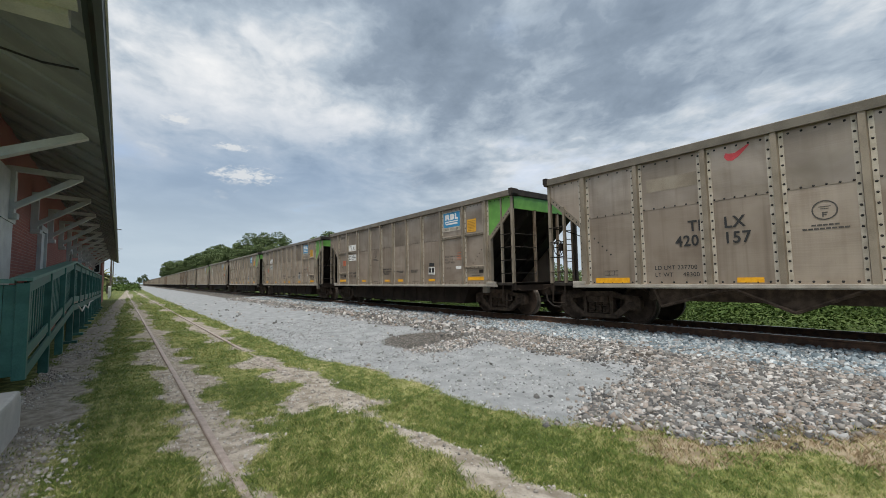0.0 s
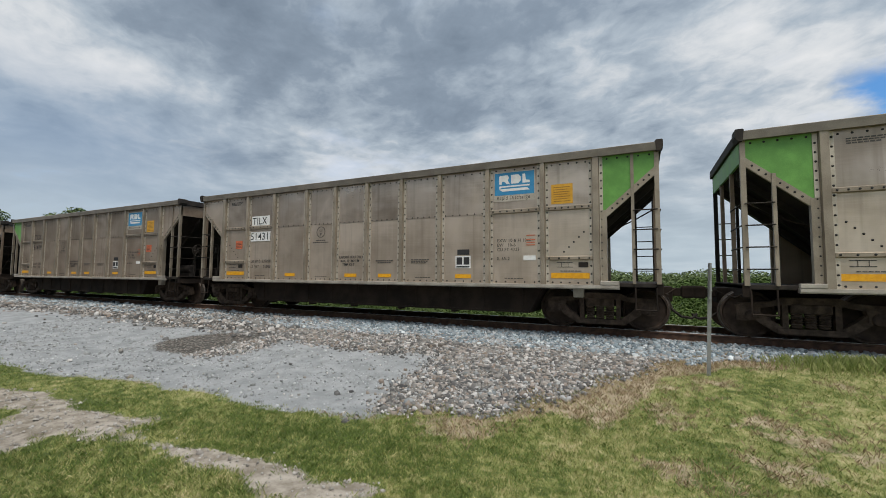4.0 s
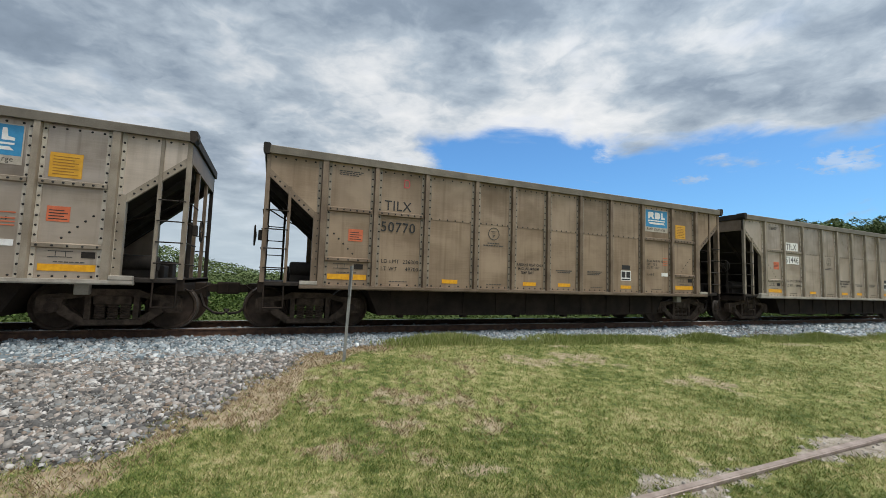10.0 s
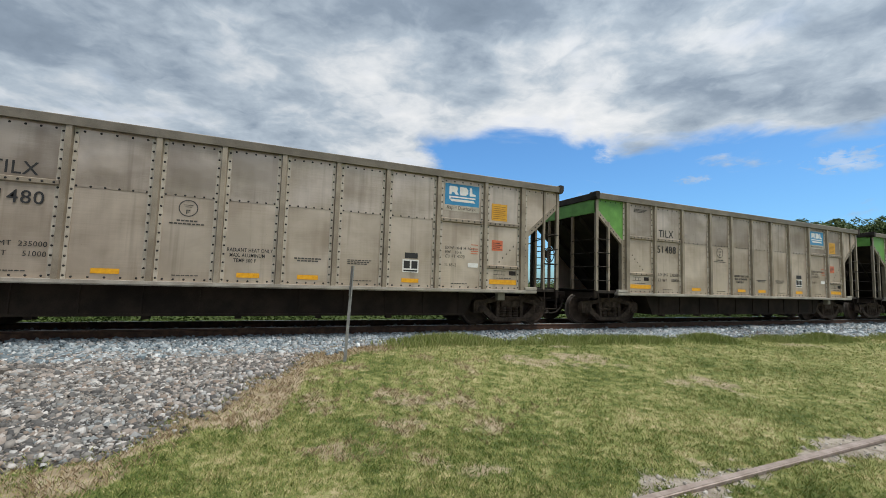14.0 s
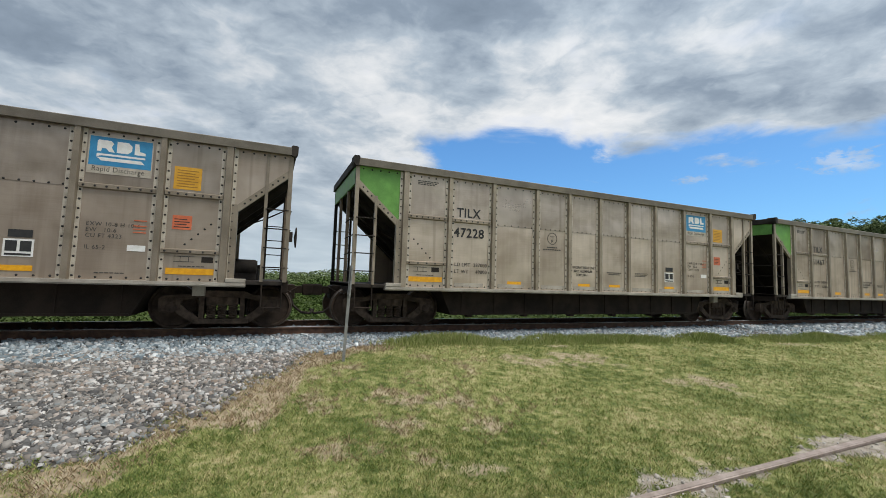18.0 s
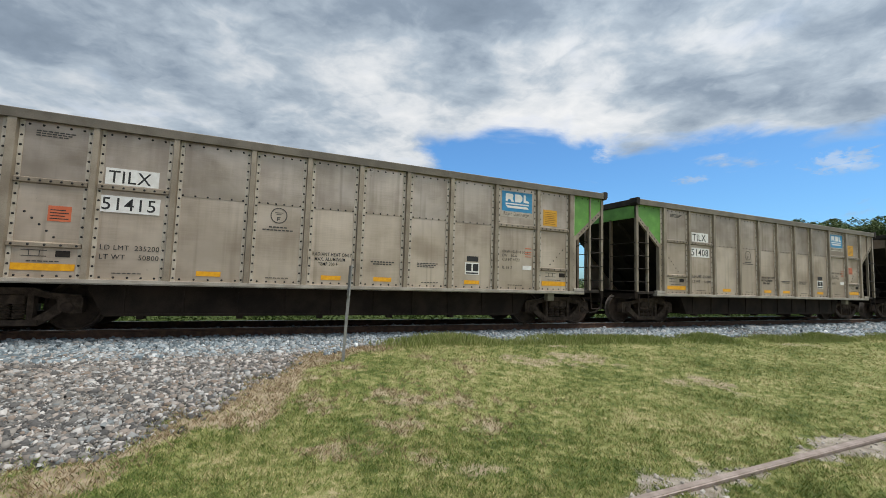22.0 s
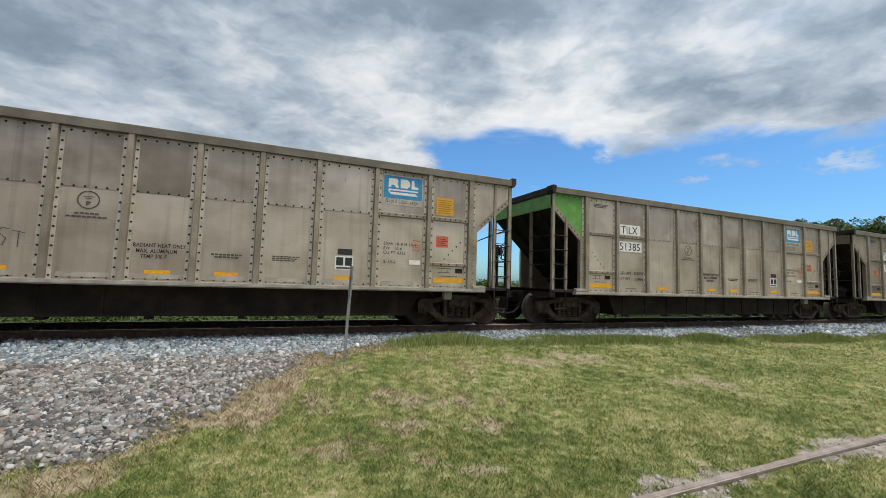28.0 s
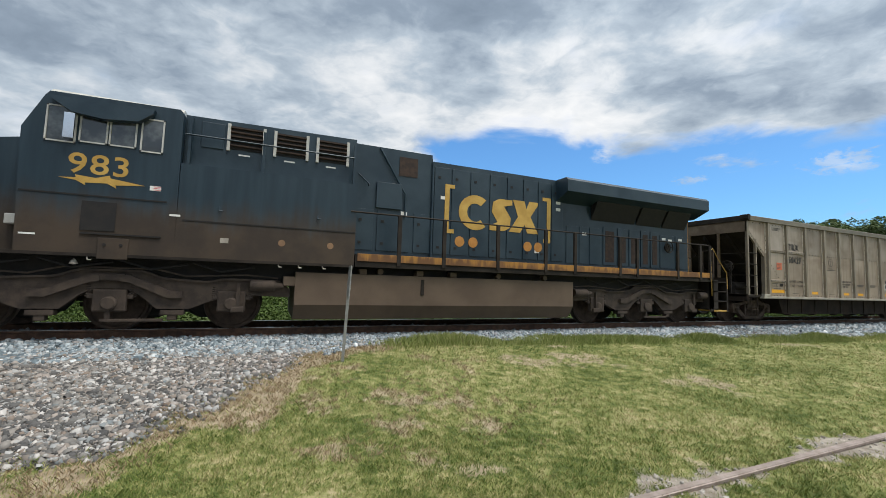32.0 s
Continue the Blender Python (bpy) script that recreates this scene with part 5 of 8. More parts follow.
    for x0, x1 in ((-0.95, -0.27), (-0.05, 0.62), (0.84, 1.52)):
        s = part("screen_panel", MB().box(x0, x1, -1.262, -1.25, 3.78, 4.28), BLACKV, lo, "screened louvre opening")
        for q in range(5):
            z = 3.83 + q * 0.095
            part("louvre", MB().prism([(-1.255, z), (-1.30, z + 0.02), (-1.30, z + 0.05), (-1.255, z + 0.03)], "x", x0 + 0.03, x1 - 0.03), SCREEN, s)
        for x in (x0, x1):
            part("screen_frame", MB().box(x - 0.03, x + 0.03, -1.30, -1.25, 3.74, 4.31), FRAMEW, s, "pale upright frame")
        part("white_label", MB().box(x0 + 0.2, x0 + 0.42, -1.256, -1.25, 3.66, 3.69), WHITE, lo)
    part("hood_door", MB().box(-1.45, -1.03, -1.27, -1.25, 3.74, 4.28, 0, 0.01), HOODP, lo)
    part("hood_rib", MB().box(-1.70, -1.60, -1.30, -1.25, 3.30, 4.32), HOODP, lo)
    for x in (-0.26, -1.62, 1.66):
        part("rail_stanchion", MB().box(x - 0.025, x + 0.025, -1.42, -1.37, 3.28, 4.2), HOODP, lo)
    part("hood_handrail", MB().tube((-1.70, -1.42, 3.92), (1.66, -1.42, 3.92), 0.018), HOODP, lo)
    # engine hood
    hood = part("engine_hood", MB().prism([(1.74, 1.7), (1.74, 4.44), (3.76, 4.44), (3.78, 4.28), (8.05, 4.28), (8.05, 1.7)], "y", -0.95, 0.95), HOODP, lo, "dark blue engine hood with doors")
    part("hood_cabinet", MB().box(2.3, 2.95, -1.02, -0.94, 2.9, 3.55, 0, 0.01), HOODP, hood)
    part("air_vent", MB().box(2.87, 3.36, -0.965, -0.95, 3.78, 4.27), SCREEN, hood, "rusty square vent")
    for x0, x1 in ((1.80, 2.25), (2.35, 3.2), (3.3, 3.75), (3.84, 4.30), (4.34, 4.86), (4.9, 5.46), (5.5, 6.02), (6.06, 6.56), (6.6, 7.08), (7.12, 7.55), (7.6, 8.0)):
        top = 4.15 if x0 > 3.8 else 2.85
        d = part("hood_door", MB().box(x0, x1, -0.972, -0.95, 1.85, top, 0, 0.006), HOODP, hood)
        for z in (2.0, top - 0.3):
            part("door_latch", MB().box(x0 + 0.1, x0 + 0.17, -0.985, -0.972, z, z + 0.06), BLACKV, d)
    for x, z in ((2.95, 2.78), (4.02, 3.3), (7.75, 3.55), (7.75, 3.35), (7.0, 2.05), (7.3, 3.6)):
        part("white_label", MB().box(x, x + 0.16, -0.978, -0.972, z, z + 0.09), WHITE, hood)
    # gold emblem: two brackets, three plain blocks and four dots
    yy = -0.982
    def emblem(pts, mat=LGOLD):
        part("gold_emblem", MB().prism(pts, "y", yy, -0.972), mat, hood, "gold emblem block")
    emblem([(4.14, 2.42), (4.14, 3.72), (4.42, 3.72), (4.42, 3.62), (4.27, 3.62), (4.27, 2.53), (4.42, 2.53), (4.42, 2.42)])
    emblem([(7.55, 2.36), (7.55, 3.70), (7.26, 3.70), (7.26, 3.60), (7.42, 3.60), (7.42, 2.47), (7.30, 2.47), (7.30, 2.36)])
    ring = []
    for q in range(17):
        a = radians(50 + q * 260 / 16)
        ring.append((5.05 + 0.50 * math.cos(a), 3.04 + 0.48 * math.sin(a)))
    inner = [(5.05 + (x - 5.05) * 0.5, 3.04 + (z - 3.04) * 0.52) for x, z in ring[::-1]]
    mb = MB()
    out = ring
    inn = inner[::-1]
    for q in range(16):
        mb.prism([out[q], out[q + 1], inn[q + 1], inn[q]], "y", yy, -0.972)
    part("gold_emblem", mb, LGOLD, hood, "gold emblem block")
    emblem([(5.50, 2.60), (5.50, 2.74), (5.75, 2.84), (5.56, 3.12), (5.60, 3.40), (5.80, 3.50), (6.22, 3.50), (6.22, 3.36), (5.95, 3.30), (6.18, 2.98), (6.14, 2.70), (5.95, 2.60)])
    emblem([(6.12, 2.60), (6.42, 3.05), (6.24, 3.52), (6.62, 3.52), (6.70, 3.30), (6.80, 3.52), (7.10, 3.52), (7.08, 3.42), (6.84, 3.08), (7.12, 2.60), (6.74, 2.60), (6.64, 2.84), (6.50, 2.60)])
    for x in (4.60, 5.0, 6.76, 7.12):
        part("emblem_dot", MB().lathe([(yy, 0.0), (yy, 0.14), (-0.972, 0.14)], "y", (x, 0, 2.22), 18), DOTS, hood, "orange dot")
    part("exhaust_stack", MB().box(5.2, 5.5, -0.5, 0.2, 4.28, 4.36, 0, 0.01), HOODP, hood)
    part("roof_hatch", MB().box(6.5, 6.95, -0.6, 0.3, 4.28, 4.35, 0, 0.02), HOODP, hood)
    part("hood_drain_pipe", MB().path([(2.35, -0.98, 4.42), (2.95, -1.0, 3.45), (3.05, -1.0, 3.3), (3.05, -1.0, 2.7)], 0.022), HOODP, hood)
    part("hood_pipe", MB().tube((3.78, -0.98, 1.75), (3.78, -0.98, 4.25), 0.03), HOODP, hood)
    part("grab_iron", MB().path([(1.85, -0.97, 3.7), (2.1, -1.05, 3.45), (2.1, -0.97, 3.42)], 0.014), HOODP, hood)
    # radiator end
    rad = part("radiator_hood", MB().box(8.05, 13.5, -0.95, 0.95, 1.7, 3.8), HOODP, lo)
    part("radiator_wing", MB().prism([(-1.5, 3.87), (-1.5, 4.20), (-1.42, 4.28), (1.42, 4.28), (1.5, 4.20), (1.5, 3.87), (0.95, 3.62), (-0.95, 3.62)], "x", 7.75, 13.85), HOODP, rad, "flared radiator wing")
    part("radiator_core", MB().box(8.4, 13.2, -1.1, 1.1, 4.28, 4.33, 0, 0.01), DARKP, rad)
    part("radiator_top", MB().box(7.9, 11.0, -1.3, -1.1, 4.285, 4.31), LOCOTOP, rad, "pale roof edge")
    for x0, x1 in ((9.1, 10.9), (11.0, 12.1), (12.2, 13.3)):
        part("radiator_intake", MB().prism([(-0.97, 3.20), (-0.97, 3.62), (-1.25, 3.75), (-1.24, 3.71)], "x", x0, x1), BLACKV, rad)
    rear = part("rear_panel", MB().box(13.5, 13.53, -0.95, 0.95, 1.76, 3.61), REARO, rad, "grimy orange rear end panel")
    part("rear_mark", MB().box(13.53, 13.534, -0.82, -0.74, 2.36, 2.96).box(13.53, 13.534, -0.74, -0.60, 2.89, 2.96).box(13.53, 13.534, -0.74, -0.60, 2.36, 2.43), BLACKV, rear, "dark bracket mark")
    part("rear_mark", MB().lathe([(13.53, 0.13), (13.534, 0.13), (13.534, 0.22), (13.53, 0.22)], "x", (0, -0.25, 2.66), 20), BLACKV, rear, "dark ring mark")
    part("rear_grab", MB().path([(13.54, -0.45, 3.0), (13.6, -0.45, 3.0), (13.6, -0.45, 2.3), (13.54, -0.45, 2.3)], 0.018), LGOLD, rear, "yellow grab iron")
    part("lamp_housing", MB().box(13.5, 13.66, -0.24, 0.24, 3.34, 3.56, 0, 0.02), HOODP, rear)
    for yy in (-0.11, 0.11):
        part("rear_headlight", MB().lathe([(13.66, 0.0), (13.66, 0.075), (13.69, 0.085), (13.69, 0.07), (13.672, 0.0)], "x", (0, yy, 3.45), 14), FRAMEW, rear, "round rear headlight")
    for x0, x1 in ((9.60, 10.12), (10.2, 10.62), (10.7, 11.16), (11.22, 11.6), (11.66, 12.04)):
        d = part("screen_door", MB().box(x0, x1, -0.975, -0.95, 1.82, 3.02, 0, 0.006), HOODP, rad)
        part("door_screen", MB().box(x0 + 0.08, x1 - 0.08, -0.982, -0.975, 1.92, 2.9 if x0 < 10 or x0 > 11 else 2.75), SCREEN, d, "brown mesh screen")
    for x0, x1 in ((8.15, 8.6), (8.65, 9.0), (9.05, 9.5), (12.12, 12.78), (12.86, 13.4)):
        part("hood_door", MB().box(x0, x1, -0.97, -0.95, 1.82, 2.95, 0, 0.006), HOODP, rad)
    mb = MB().lathe([(-1.02, 0.19), (-1.04, 0.205), (-1.06, 0.19), (-1.04, 0.175), (-1.02, 0.19)], "y", (12.45, 0, 2.55), 20).lathe([(-0.97, 0.14), (-1.0, 0.14), (-1.0, 0.0)], "y", (12.45, 0, 2.55), 16)
    for q in range(3):
        a = q * 2.094
        mb.tube((12.45, -1.04, 2.55), (12.45 + 0.19 * math.cos(a), -1.04, 2.55 + 0.19 * math.sin(a)), 0.012)
    part("hand_brake", mb, DARKP, rad)
    for x, z in ((12.2, 2.78), (12.5, 2.75), (13.0, 2.8), (8.75, 2.7)):
        part("white_label", MB().box(x, x + 0.17, -0.976, -0.97, z, z + 0.08), WHITE, rad)
    # walkway, handrail
    part("walkway", MB().box(1.76, 13.85, -1.53, 1.53, 1.42, 1.70), DARKP, lo)
    part("side_ledge", MB().box(-5.9, 1.74, -1.515, 1.515, 1.40, 1.455), DARKP, lo)
    for x0, x1 in ((1.8, 2.72), (2.82, 3.87), (3.97, 5.40), (5.50, 6.92), (7.02, 7.94), (8.04, 9.65), (9.75, 10.36), (10.46, 12.16), (12.26, 13.75)):
        part("sill_panel", MB().box(x0, x1, -1.56, -1.53, 1.55, 1.72, 0, 0.006), SILLY, lo, "rusty yellow sill panel")
    part("handrail", MB().tube((1.62, -1.5, 2.67), (13.8, -1.5, 2.66), 0.02, 8), DARKP, lo)
    for x in (2.77, 3.92, 5.45, 6.97, 7.99, 9.70, 10.41, 12.21, 13.3, 13.78):
        part("handrail_post", MB().box(x - 0.045, x + 0.045, -1.57, -1.51, 1.48, 2.66), DARKP, lo)
    part("rear_grab_rail", MB().path([(13.92, -1.5, 0.95), (13.92, -1.5, 2.0), (13.88, -1.5, 2.5), (14.0, -1.5, 2.58), (14.3, -1.5, 2.2), (14.72, -1.5, 1.75), (14.74, -1.5, 1.2)], 0.013), LGOLD, lo, "yellow grab rail")
    st = part("rear_steps", MB().box(13.85, 14.02, -1.5, -1.46, 0.42, 1.7).box(14.7, 14.78, -1.5, -0.9, 0.4, 1.6), DARKP, lo)
    for q in range(4):
        part("step", MB().box(13.95 + q * 0.02, 14.72, -1.5, -1.0, 0.42 + q * 0.33, 0.46 + q * 0.33), DARKP if q else LGOLD, st)
    part("rear_coupler", MB().box(14.2, 14.9, -0.12, 0.12, 0.72, 0.95, 0, 0.03), UNDER, lo)
    part("rear_pilot", MB().box(13.85, 14.25, -1.5, 1.5, 0.5, 1.5), DARKP, lo)
    part("rear_platform", MB().box(13.86, 14.86, -1.0, 1.0, 1.46, 1.53), DARKP, lo)
    for yy in (-0.95, -0.55, 0.35, 0.75):
        part("end_rail_post", MB().box(14.76, 14.80, yy - 0.07, yy + 0.07, 1.40, 2.58), LTRUCK, lo, "rusty brown railing post")
    part("end_rail", MB().path([(14.78, -0.95, 2.58), (14.78, -0.55, 2.56), (14.9, -0.1, 2.3), (14.78, 0.35, 2.56), (14.78, 0.75, 2.56), (14.86, 1.0, 1.5)], 0.018), DARKP, lo)
    for yy, dz in ((-0.7, 0.0), (-0.55, 0.08), (-0.42, -0.05), (0.4, 0.0), (0.55, 0.06)):
        part("air_hose", MB().path([(14.86, yy, 1.3 + dz), (15.02, yy + 0.04, 1.22 + dz), (15.08, yy + 0.06, 0.95), (15.0, yy + 0.1, 0.62), (14.92, yy + 0.14, 0.55)], 0.026), BLACKV, lo)
    # fuel tank
    tank = part("fuel_tank", MB().prism([(-1.40, 1.25), (-1.40, 0.55), (-1.18, 0.22), (1.18, 0.22), (1.40, 0.55), (1.40, 1.25)], "x", 0.52, 8.05), TANKM, lo, "dusty brown fuel tank")
    part("tank_gauge", MB().box(3.40, 3.48, -1.42, -1.40, 0.80, 1.17), DARKP, tank)
    part("tank_end_box", MB().box(0.28, 0.54, -1.38, -0.9, 0.95, 1.15, 0, 0.02), TANKM, tank)
    for x in (1.9, 2.4, 3.3, 4.2, 5.6, 7.1):
        part("tank_fitting", MB().box(x, x + 0.18, -1.35, -1.1, 1.25, 1.38, 0, 0.02) if x in (1.9, 4.2, 3.3) else MB().lathe([(-1.36, 0.0), (-1.36, 0.07), (-1.2, 0.07)], "y", (x, 0, 1.33), 10), TANKM, tank)
    # near-black, so the shade behind the trucks is in the underframe's colour
    part("underframe", MB().box(-5.6, 13.8, -1.1, 1.1, 1.0, 1.44), BLACKV, lo)
    for x0 in (-5.0, 8.6):
        for q in range(4):
            mb = MB().path([(x0 + q * 1.2, -1.3, 1.36), (x0 + q * 1.2 + 0.5, -1.32, 1.2), (x0 + q * 1.2 + 1.1, -1.3, 1.32)], 0.022)
            part("brake_pipe", mb, BLACKV, lo)
    for x in (-3.05, 0.15, 0.55, 1.05):
        part("sill_hook", MB().path([(x, -1.48, 1.44), (x + 0.02, -1.5, 1.34), (x + 0.08, -1.5, 1.34)], 0.012), SILLW, lo)
    part("truck_lamp", MB().lathe([(0.0, 0.0), (0.02, 0.07), (0.08, 0.04), (0.12, 0.0)], "z", (-3.25, -1.4, 1.24), 10), SILLW, lo)
    # three-axle trucks
    wheels = []
    wm = MB()
    for s in (-1, 1):
        wm.lathe([(s * a, r) for a, r in ((0.675, 0.10), (0.69, 0.40), (0.645, 0.555), (0.675, 0.566), (0.70, 0.54), (0.81, 0.533), (0.815, 0.48), (0.78, 0.45), (0.77, 0.25), (0.80, 0.15), (0.80, 0.0))], "y", (0, 0, 0), 36)
    wm.lathe([(-0.7, 0.1), (0.7, 0.1)], "y", (0, 0, 0), 12)
    for i in range(len(wm.f)):
        if min(math.hypot(wm.v[k][0], wm.v[k][2]) for k in wm.f[i]) > 0.528:
            wm.m[i] = 1
    wme = wm.mesh("loco_wheelset", 2, True)
    frame_mb = MB()
    pts_up = [(-3.15, 0.86), (-2.95, 1.05), (-1.85, 1.06), (-1.60, 0.99), (-0.80, 1.04), (-0.52, 1.17), (0.52, 1.17), (0.80, 1.04), (1.60, 0.99), (1.85, 1.06), (2.95, 1.05), (3.15, 0.86)]
    pts_dn = [(3.15, 0.70), (2.06, 0.74), (1.55, 0.56), (1.30, 0.44), (0.72, 0.44), (0.52, 0.66), (0.26, 0.82), (-0.26, 0.82), (-0.52, 0.66), (-0.72, 0.44), (-1.30, 0.44), (-1.55, 0.56), (-2.06, 0.74), (-3.15, 0.70)]
    # strips between upper and lower line
    up = [(x, float(np.interp(x, [p[0] for p in pts_up], [p[1] for p in pts_up]))) for x in np.linspace(-3.15, 3.15, 48)]
    dn = [(x, float(np.interp(x, [p[0] for p in pts_dn[::-1]], [p[1] for p in pts_dn[::-1]]))) for x in np.linspace(-3.15, 3.15, 48)]
    for q in range(47):
        frame_mb.prism([up[q], up[q + 1], dn[q + 1], dn[q]], "y", -0.08, 0.08)
    # raised rim along the upper edge
    for q in range(47):
        frame_mb.prism([(up[q][0], up[q][1] - 0.025), (up[q + 1][0], up[q + 1][1] - 0.025), (up[q + 1][0], up[q + 1][1] + 0.012), (up[q][0], up[q][1] + 0.012)], "y", -0.13, 0.08)
    fme = frame_mb.mesh("truck_frame")
    box_me = MB().box(-0.26, 0.26, -0.09, 0.05, -0.16, 0.26, 0, 0.03).lathe([(-0.15, 0.0), (-0.15, 0.10), (-0.13, 0.13), (-0.05, 0.13)], "y", (0, 0, 0), 16).box(-0.36, 0.36, -0.06, 0.02, 0.08, 0.16, 0, 0.02).mesh("journal_box")
    spring_me = MB()
    for q in range(6):
        spring_me.lathe([(0.0, 0.06), (0.018, 0.075), (0.036, 0.06)], "z", (0, 0, q * 0.042), 10)
    spring_me = spring_me.mesh("coil_spring", 1, True)
    arm_me = MB().prism([(-1.16, 0.0), (-1.16, 0.13), (-0.95, 0.14), (-0.30, 0.42), (-0.16, 0.42), (-0.16, 0.30), (-0.30, 0.28), (-0.92, 0.0)], "y", -0.05, 0.05).prism([(1.16, 0.0), (1.16, 0.13), (0.95, 0.14), (0.30, 0.42), (0.16, 0.42), (0.16, 0.30), (0.30, 0.28), (0.92, 0.0)], "y", -0.05, 0.05).box(-0.22, 0.22, -0.04, 0.04, 0.31, 0.44, 0, 0.02).mesh("equalizer")
    tie_me = MB().box(-0.12, 0.86, -0.04, 0.04, 0.0, 0.055, 0, 0.01).box(-0.05, 0.02, -0.03, 0.03, 0.0, 0.28).mesh("tie_bar")
    shoe_me = MB().box(-0.20, 0.20, -0.10, 0.10, 0.02, 0.12, 0, 0.02).box(-0.08, 0.08, -0.08, 0.08, -0.08, 0.06, 0, 0.02).mesh("pedestal_foot")
    motor_me = MB().lathe([(-0.55, 0.0), (-0.55, 0.36), (-0.48, 0.42), (0.48, 0.42), (0.55, 0.36), (0.55, 0.0)], "y", (0, 0, 0), 14).box(-0.75, 0.0, -0.5, 0.5, -0.3, 0.3, 0, 0.04).mesh("traction_motor")
    pipe_me = MB().path([(-2.9, 0, 0.06), (-2.4, 0, 0.1), (-1.2, 0, 0.02), (-0.7, 0, 0.16), (0.7, 0, 0.16), (1.2, 0, 0.04), (2.3, 0, 0.1), (2.9, 0, 0.05)], 0.018).mesh("truck_pipe")
    cyl_me = MB().lathe([(-0.25, 0.0), (-0.25, 0.11), (-0.2, 0.125), (0.2, 0.125), (0.25, 0.08), (0.4, 0.05), (0.4, 0.0)], "x", (0, 0, 0), 14).mesh("brake_cylinder", 1, True)
    hanger_me = MB().box(-0.03, 0.03, -0.03, 0.03, -0.42, 0.12).box(-0.12, 0.12, -0.04, 0.04, -0.48, -0.36, 0, 0.02).mesh("brake_hanger")
    for xc in (-2.72, 11.12):
        t = put("truck", MB().box(-2.6, 2.6, -0.9, 0.9, 0.75, 1.0, 0, 0.03).mesh("truck", [LTRUCK]), lo, None, (xc, 0, 0))
        for s in (-1, 1):
            put("truck_frame", fme, t, LTRUCK, (0, s * 1.15, 0))
            put("equalizer", arm_me, t, LTRUCK, (0, s * 1.28, 0.66))
            put("tie_bar", tie_me, t, LTRUCK, (0, s * 1.24, 0.20))
            put("truck_pipe", pipe_me, t, LTRUCK, (0, s * 1.27, 1.05))
            for k in (-1.0, 1.0):
                put("pedestal_foot", shoe_me, t, LTRUCK, (k, s * 1.15, 0.30))
            for k in (-2.03, 0.0, 2.03):
                put("journal_box", box_me, t, LTRUCK, (k, s * 1.18, 0.55))
                for dk in (-0.33, 0.33):
                    put("coil_spring", spring_me, t, LTRUCK, (k + dk, s * 1.17, 0.66))
            for k in (-2.72, 2.62):
                put("brake_cylinder", cyl_me, t, LTRUCK, (k, s * 1.30, 0.94))
            for k in (-2.12, 2.15):
                put("brake_hanger", hanger_me, t, LTRUCK, (k, s * 1.30, 0.86))
        for k in (-2.03, 0.0, 2.03):
            put("traction_motor", motor_me, t, BLACKV, (k + (0.55 if k < 1 else -0.55), 0, 0.62))
            wheels.append(put("wheelset", wme, t, [WHEELM, TREAD], (k, 0, 0.535), "large locomotive wheels on an axle"))
    return lo, wheels


LOCOMOTIVE = build_loco()


# ---------------- depot with its roof, ramp fence and clutter ----------------
DEPOT_TURN = math.atan(0.0197)
ROOF_END = -3.4


def brick_material():
    m, nd, bsdf = material("red_brick")
    tc = nd.add("ShaderNodeTexCoord").outputs["Object"]
    sp = nd.add("ShaderNodeSeparateXYZ", inputs={0: tc})
    v = nd.add("ShaderNodeCombineXYZ", inputs={0: nd.math("ADD", sp.outputs[0], sp.outputs[1]), 1: sp.outputs[2]}).outputs[0]
    br = nd.add("ShaderNodeTexBrick", inputs={"Vector": v, "Color1": (0.22, 0.055, 0.04, 1), "Color2": (0.29, 0.085, 0.06, 1), "Mortar": (0.30, 0.22, 0.18, 1), "Scale": 1.0, "Mortar Size": 0.006, "Brick Width": 0.21, "Row Height": 0.072})
    n = nd.noise(tc, 1.2, 6)
    col = nd.mix(nd.math("MULTIPLY", nd.step(n, 0.4, 0.7), 0.45), br.outputs[0], (0.15, 0.06, 0.05))
    nd.l.new(col, bsdf.inputs["Base Color"])
    bsdf.inputs["Roughness"].default_value = 0.85
    bump(nd, bsdf, nd.math("SUBTRACT", nd.math("MULTIPLY", n, 0.3), br.outputs["Fac"]), 0.4, 0.008)
    return m


BRICK = brick_material()
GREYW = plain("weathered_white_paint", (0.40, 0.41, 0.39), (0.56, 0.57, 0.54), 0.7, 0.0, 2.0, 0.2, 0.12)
# soffit grey is darkened and blued to offset light bounced off the lawn
SOFFIT = plain("darkened_soffit_paint", (0.20, 0.212, 0.222), (0.29, 0.305, 0.315), 0.75, 0.0, 1.4, 0.2, 0.2)
FGREEN = plain("dark_green_fence_paint", (0.012, 0.075, 0.058), (0.035, 0.125, 0.10), 0.55, 0.0, 4.0, 0.3, 0.35)
FGREENL = plain("worn_green_cap_paint", (0.06, 0.15, 0.12), (0.12, 0.22, 0.18), 0.6, 0.0, 3.0, 0.3, 0.2)
CONC = plain("pale_concrete", (0.34, 0.34, 0.32), (0.47, 0.46, 0.43), 0.85, 0.0, 2.5, 0.4)
GUTTER = plain("black_green_gutter", (0.012, 0.022, 0.02), (0.03, 0.045, 0.04), 0.5, 0.1, 5.0)
SHINGLE = plain("grey_shingles", (0.10, 0.10, 0.10), (0.17, 0.165, 0.16), 0.9, 0.0, 6.0, 0.5)
DECKW = plain("bare_grey_deck_wood", (0.20, 0.17, 0.14), (0.32, 0.28, 0.235), 0.8, 0.0, 5.0, 0.4)


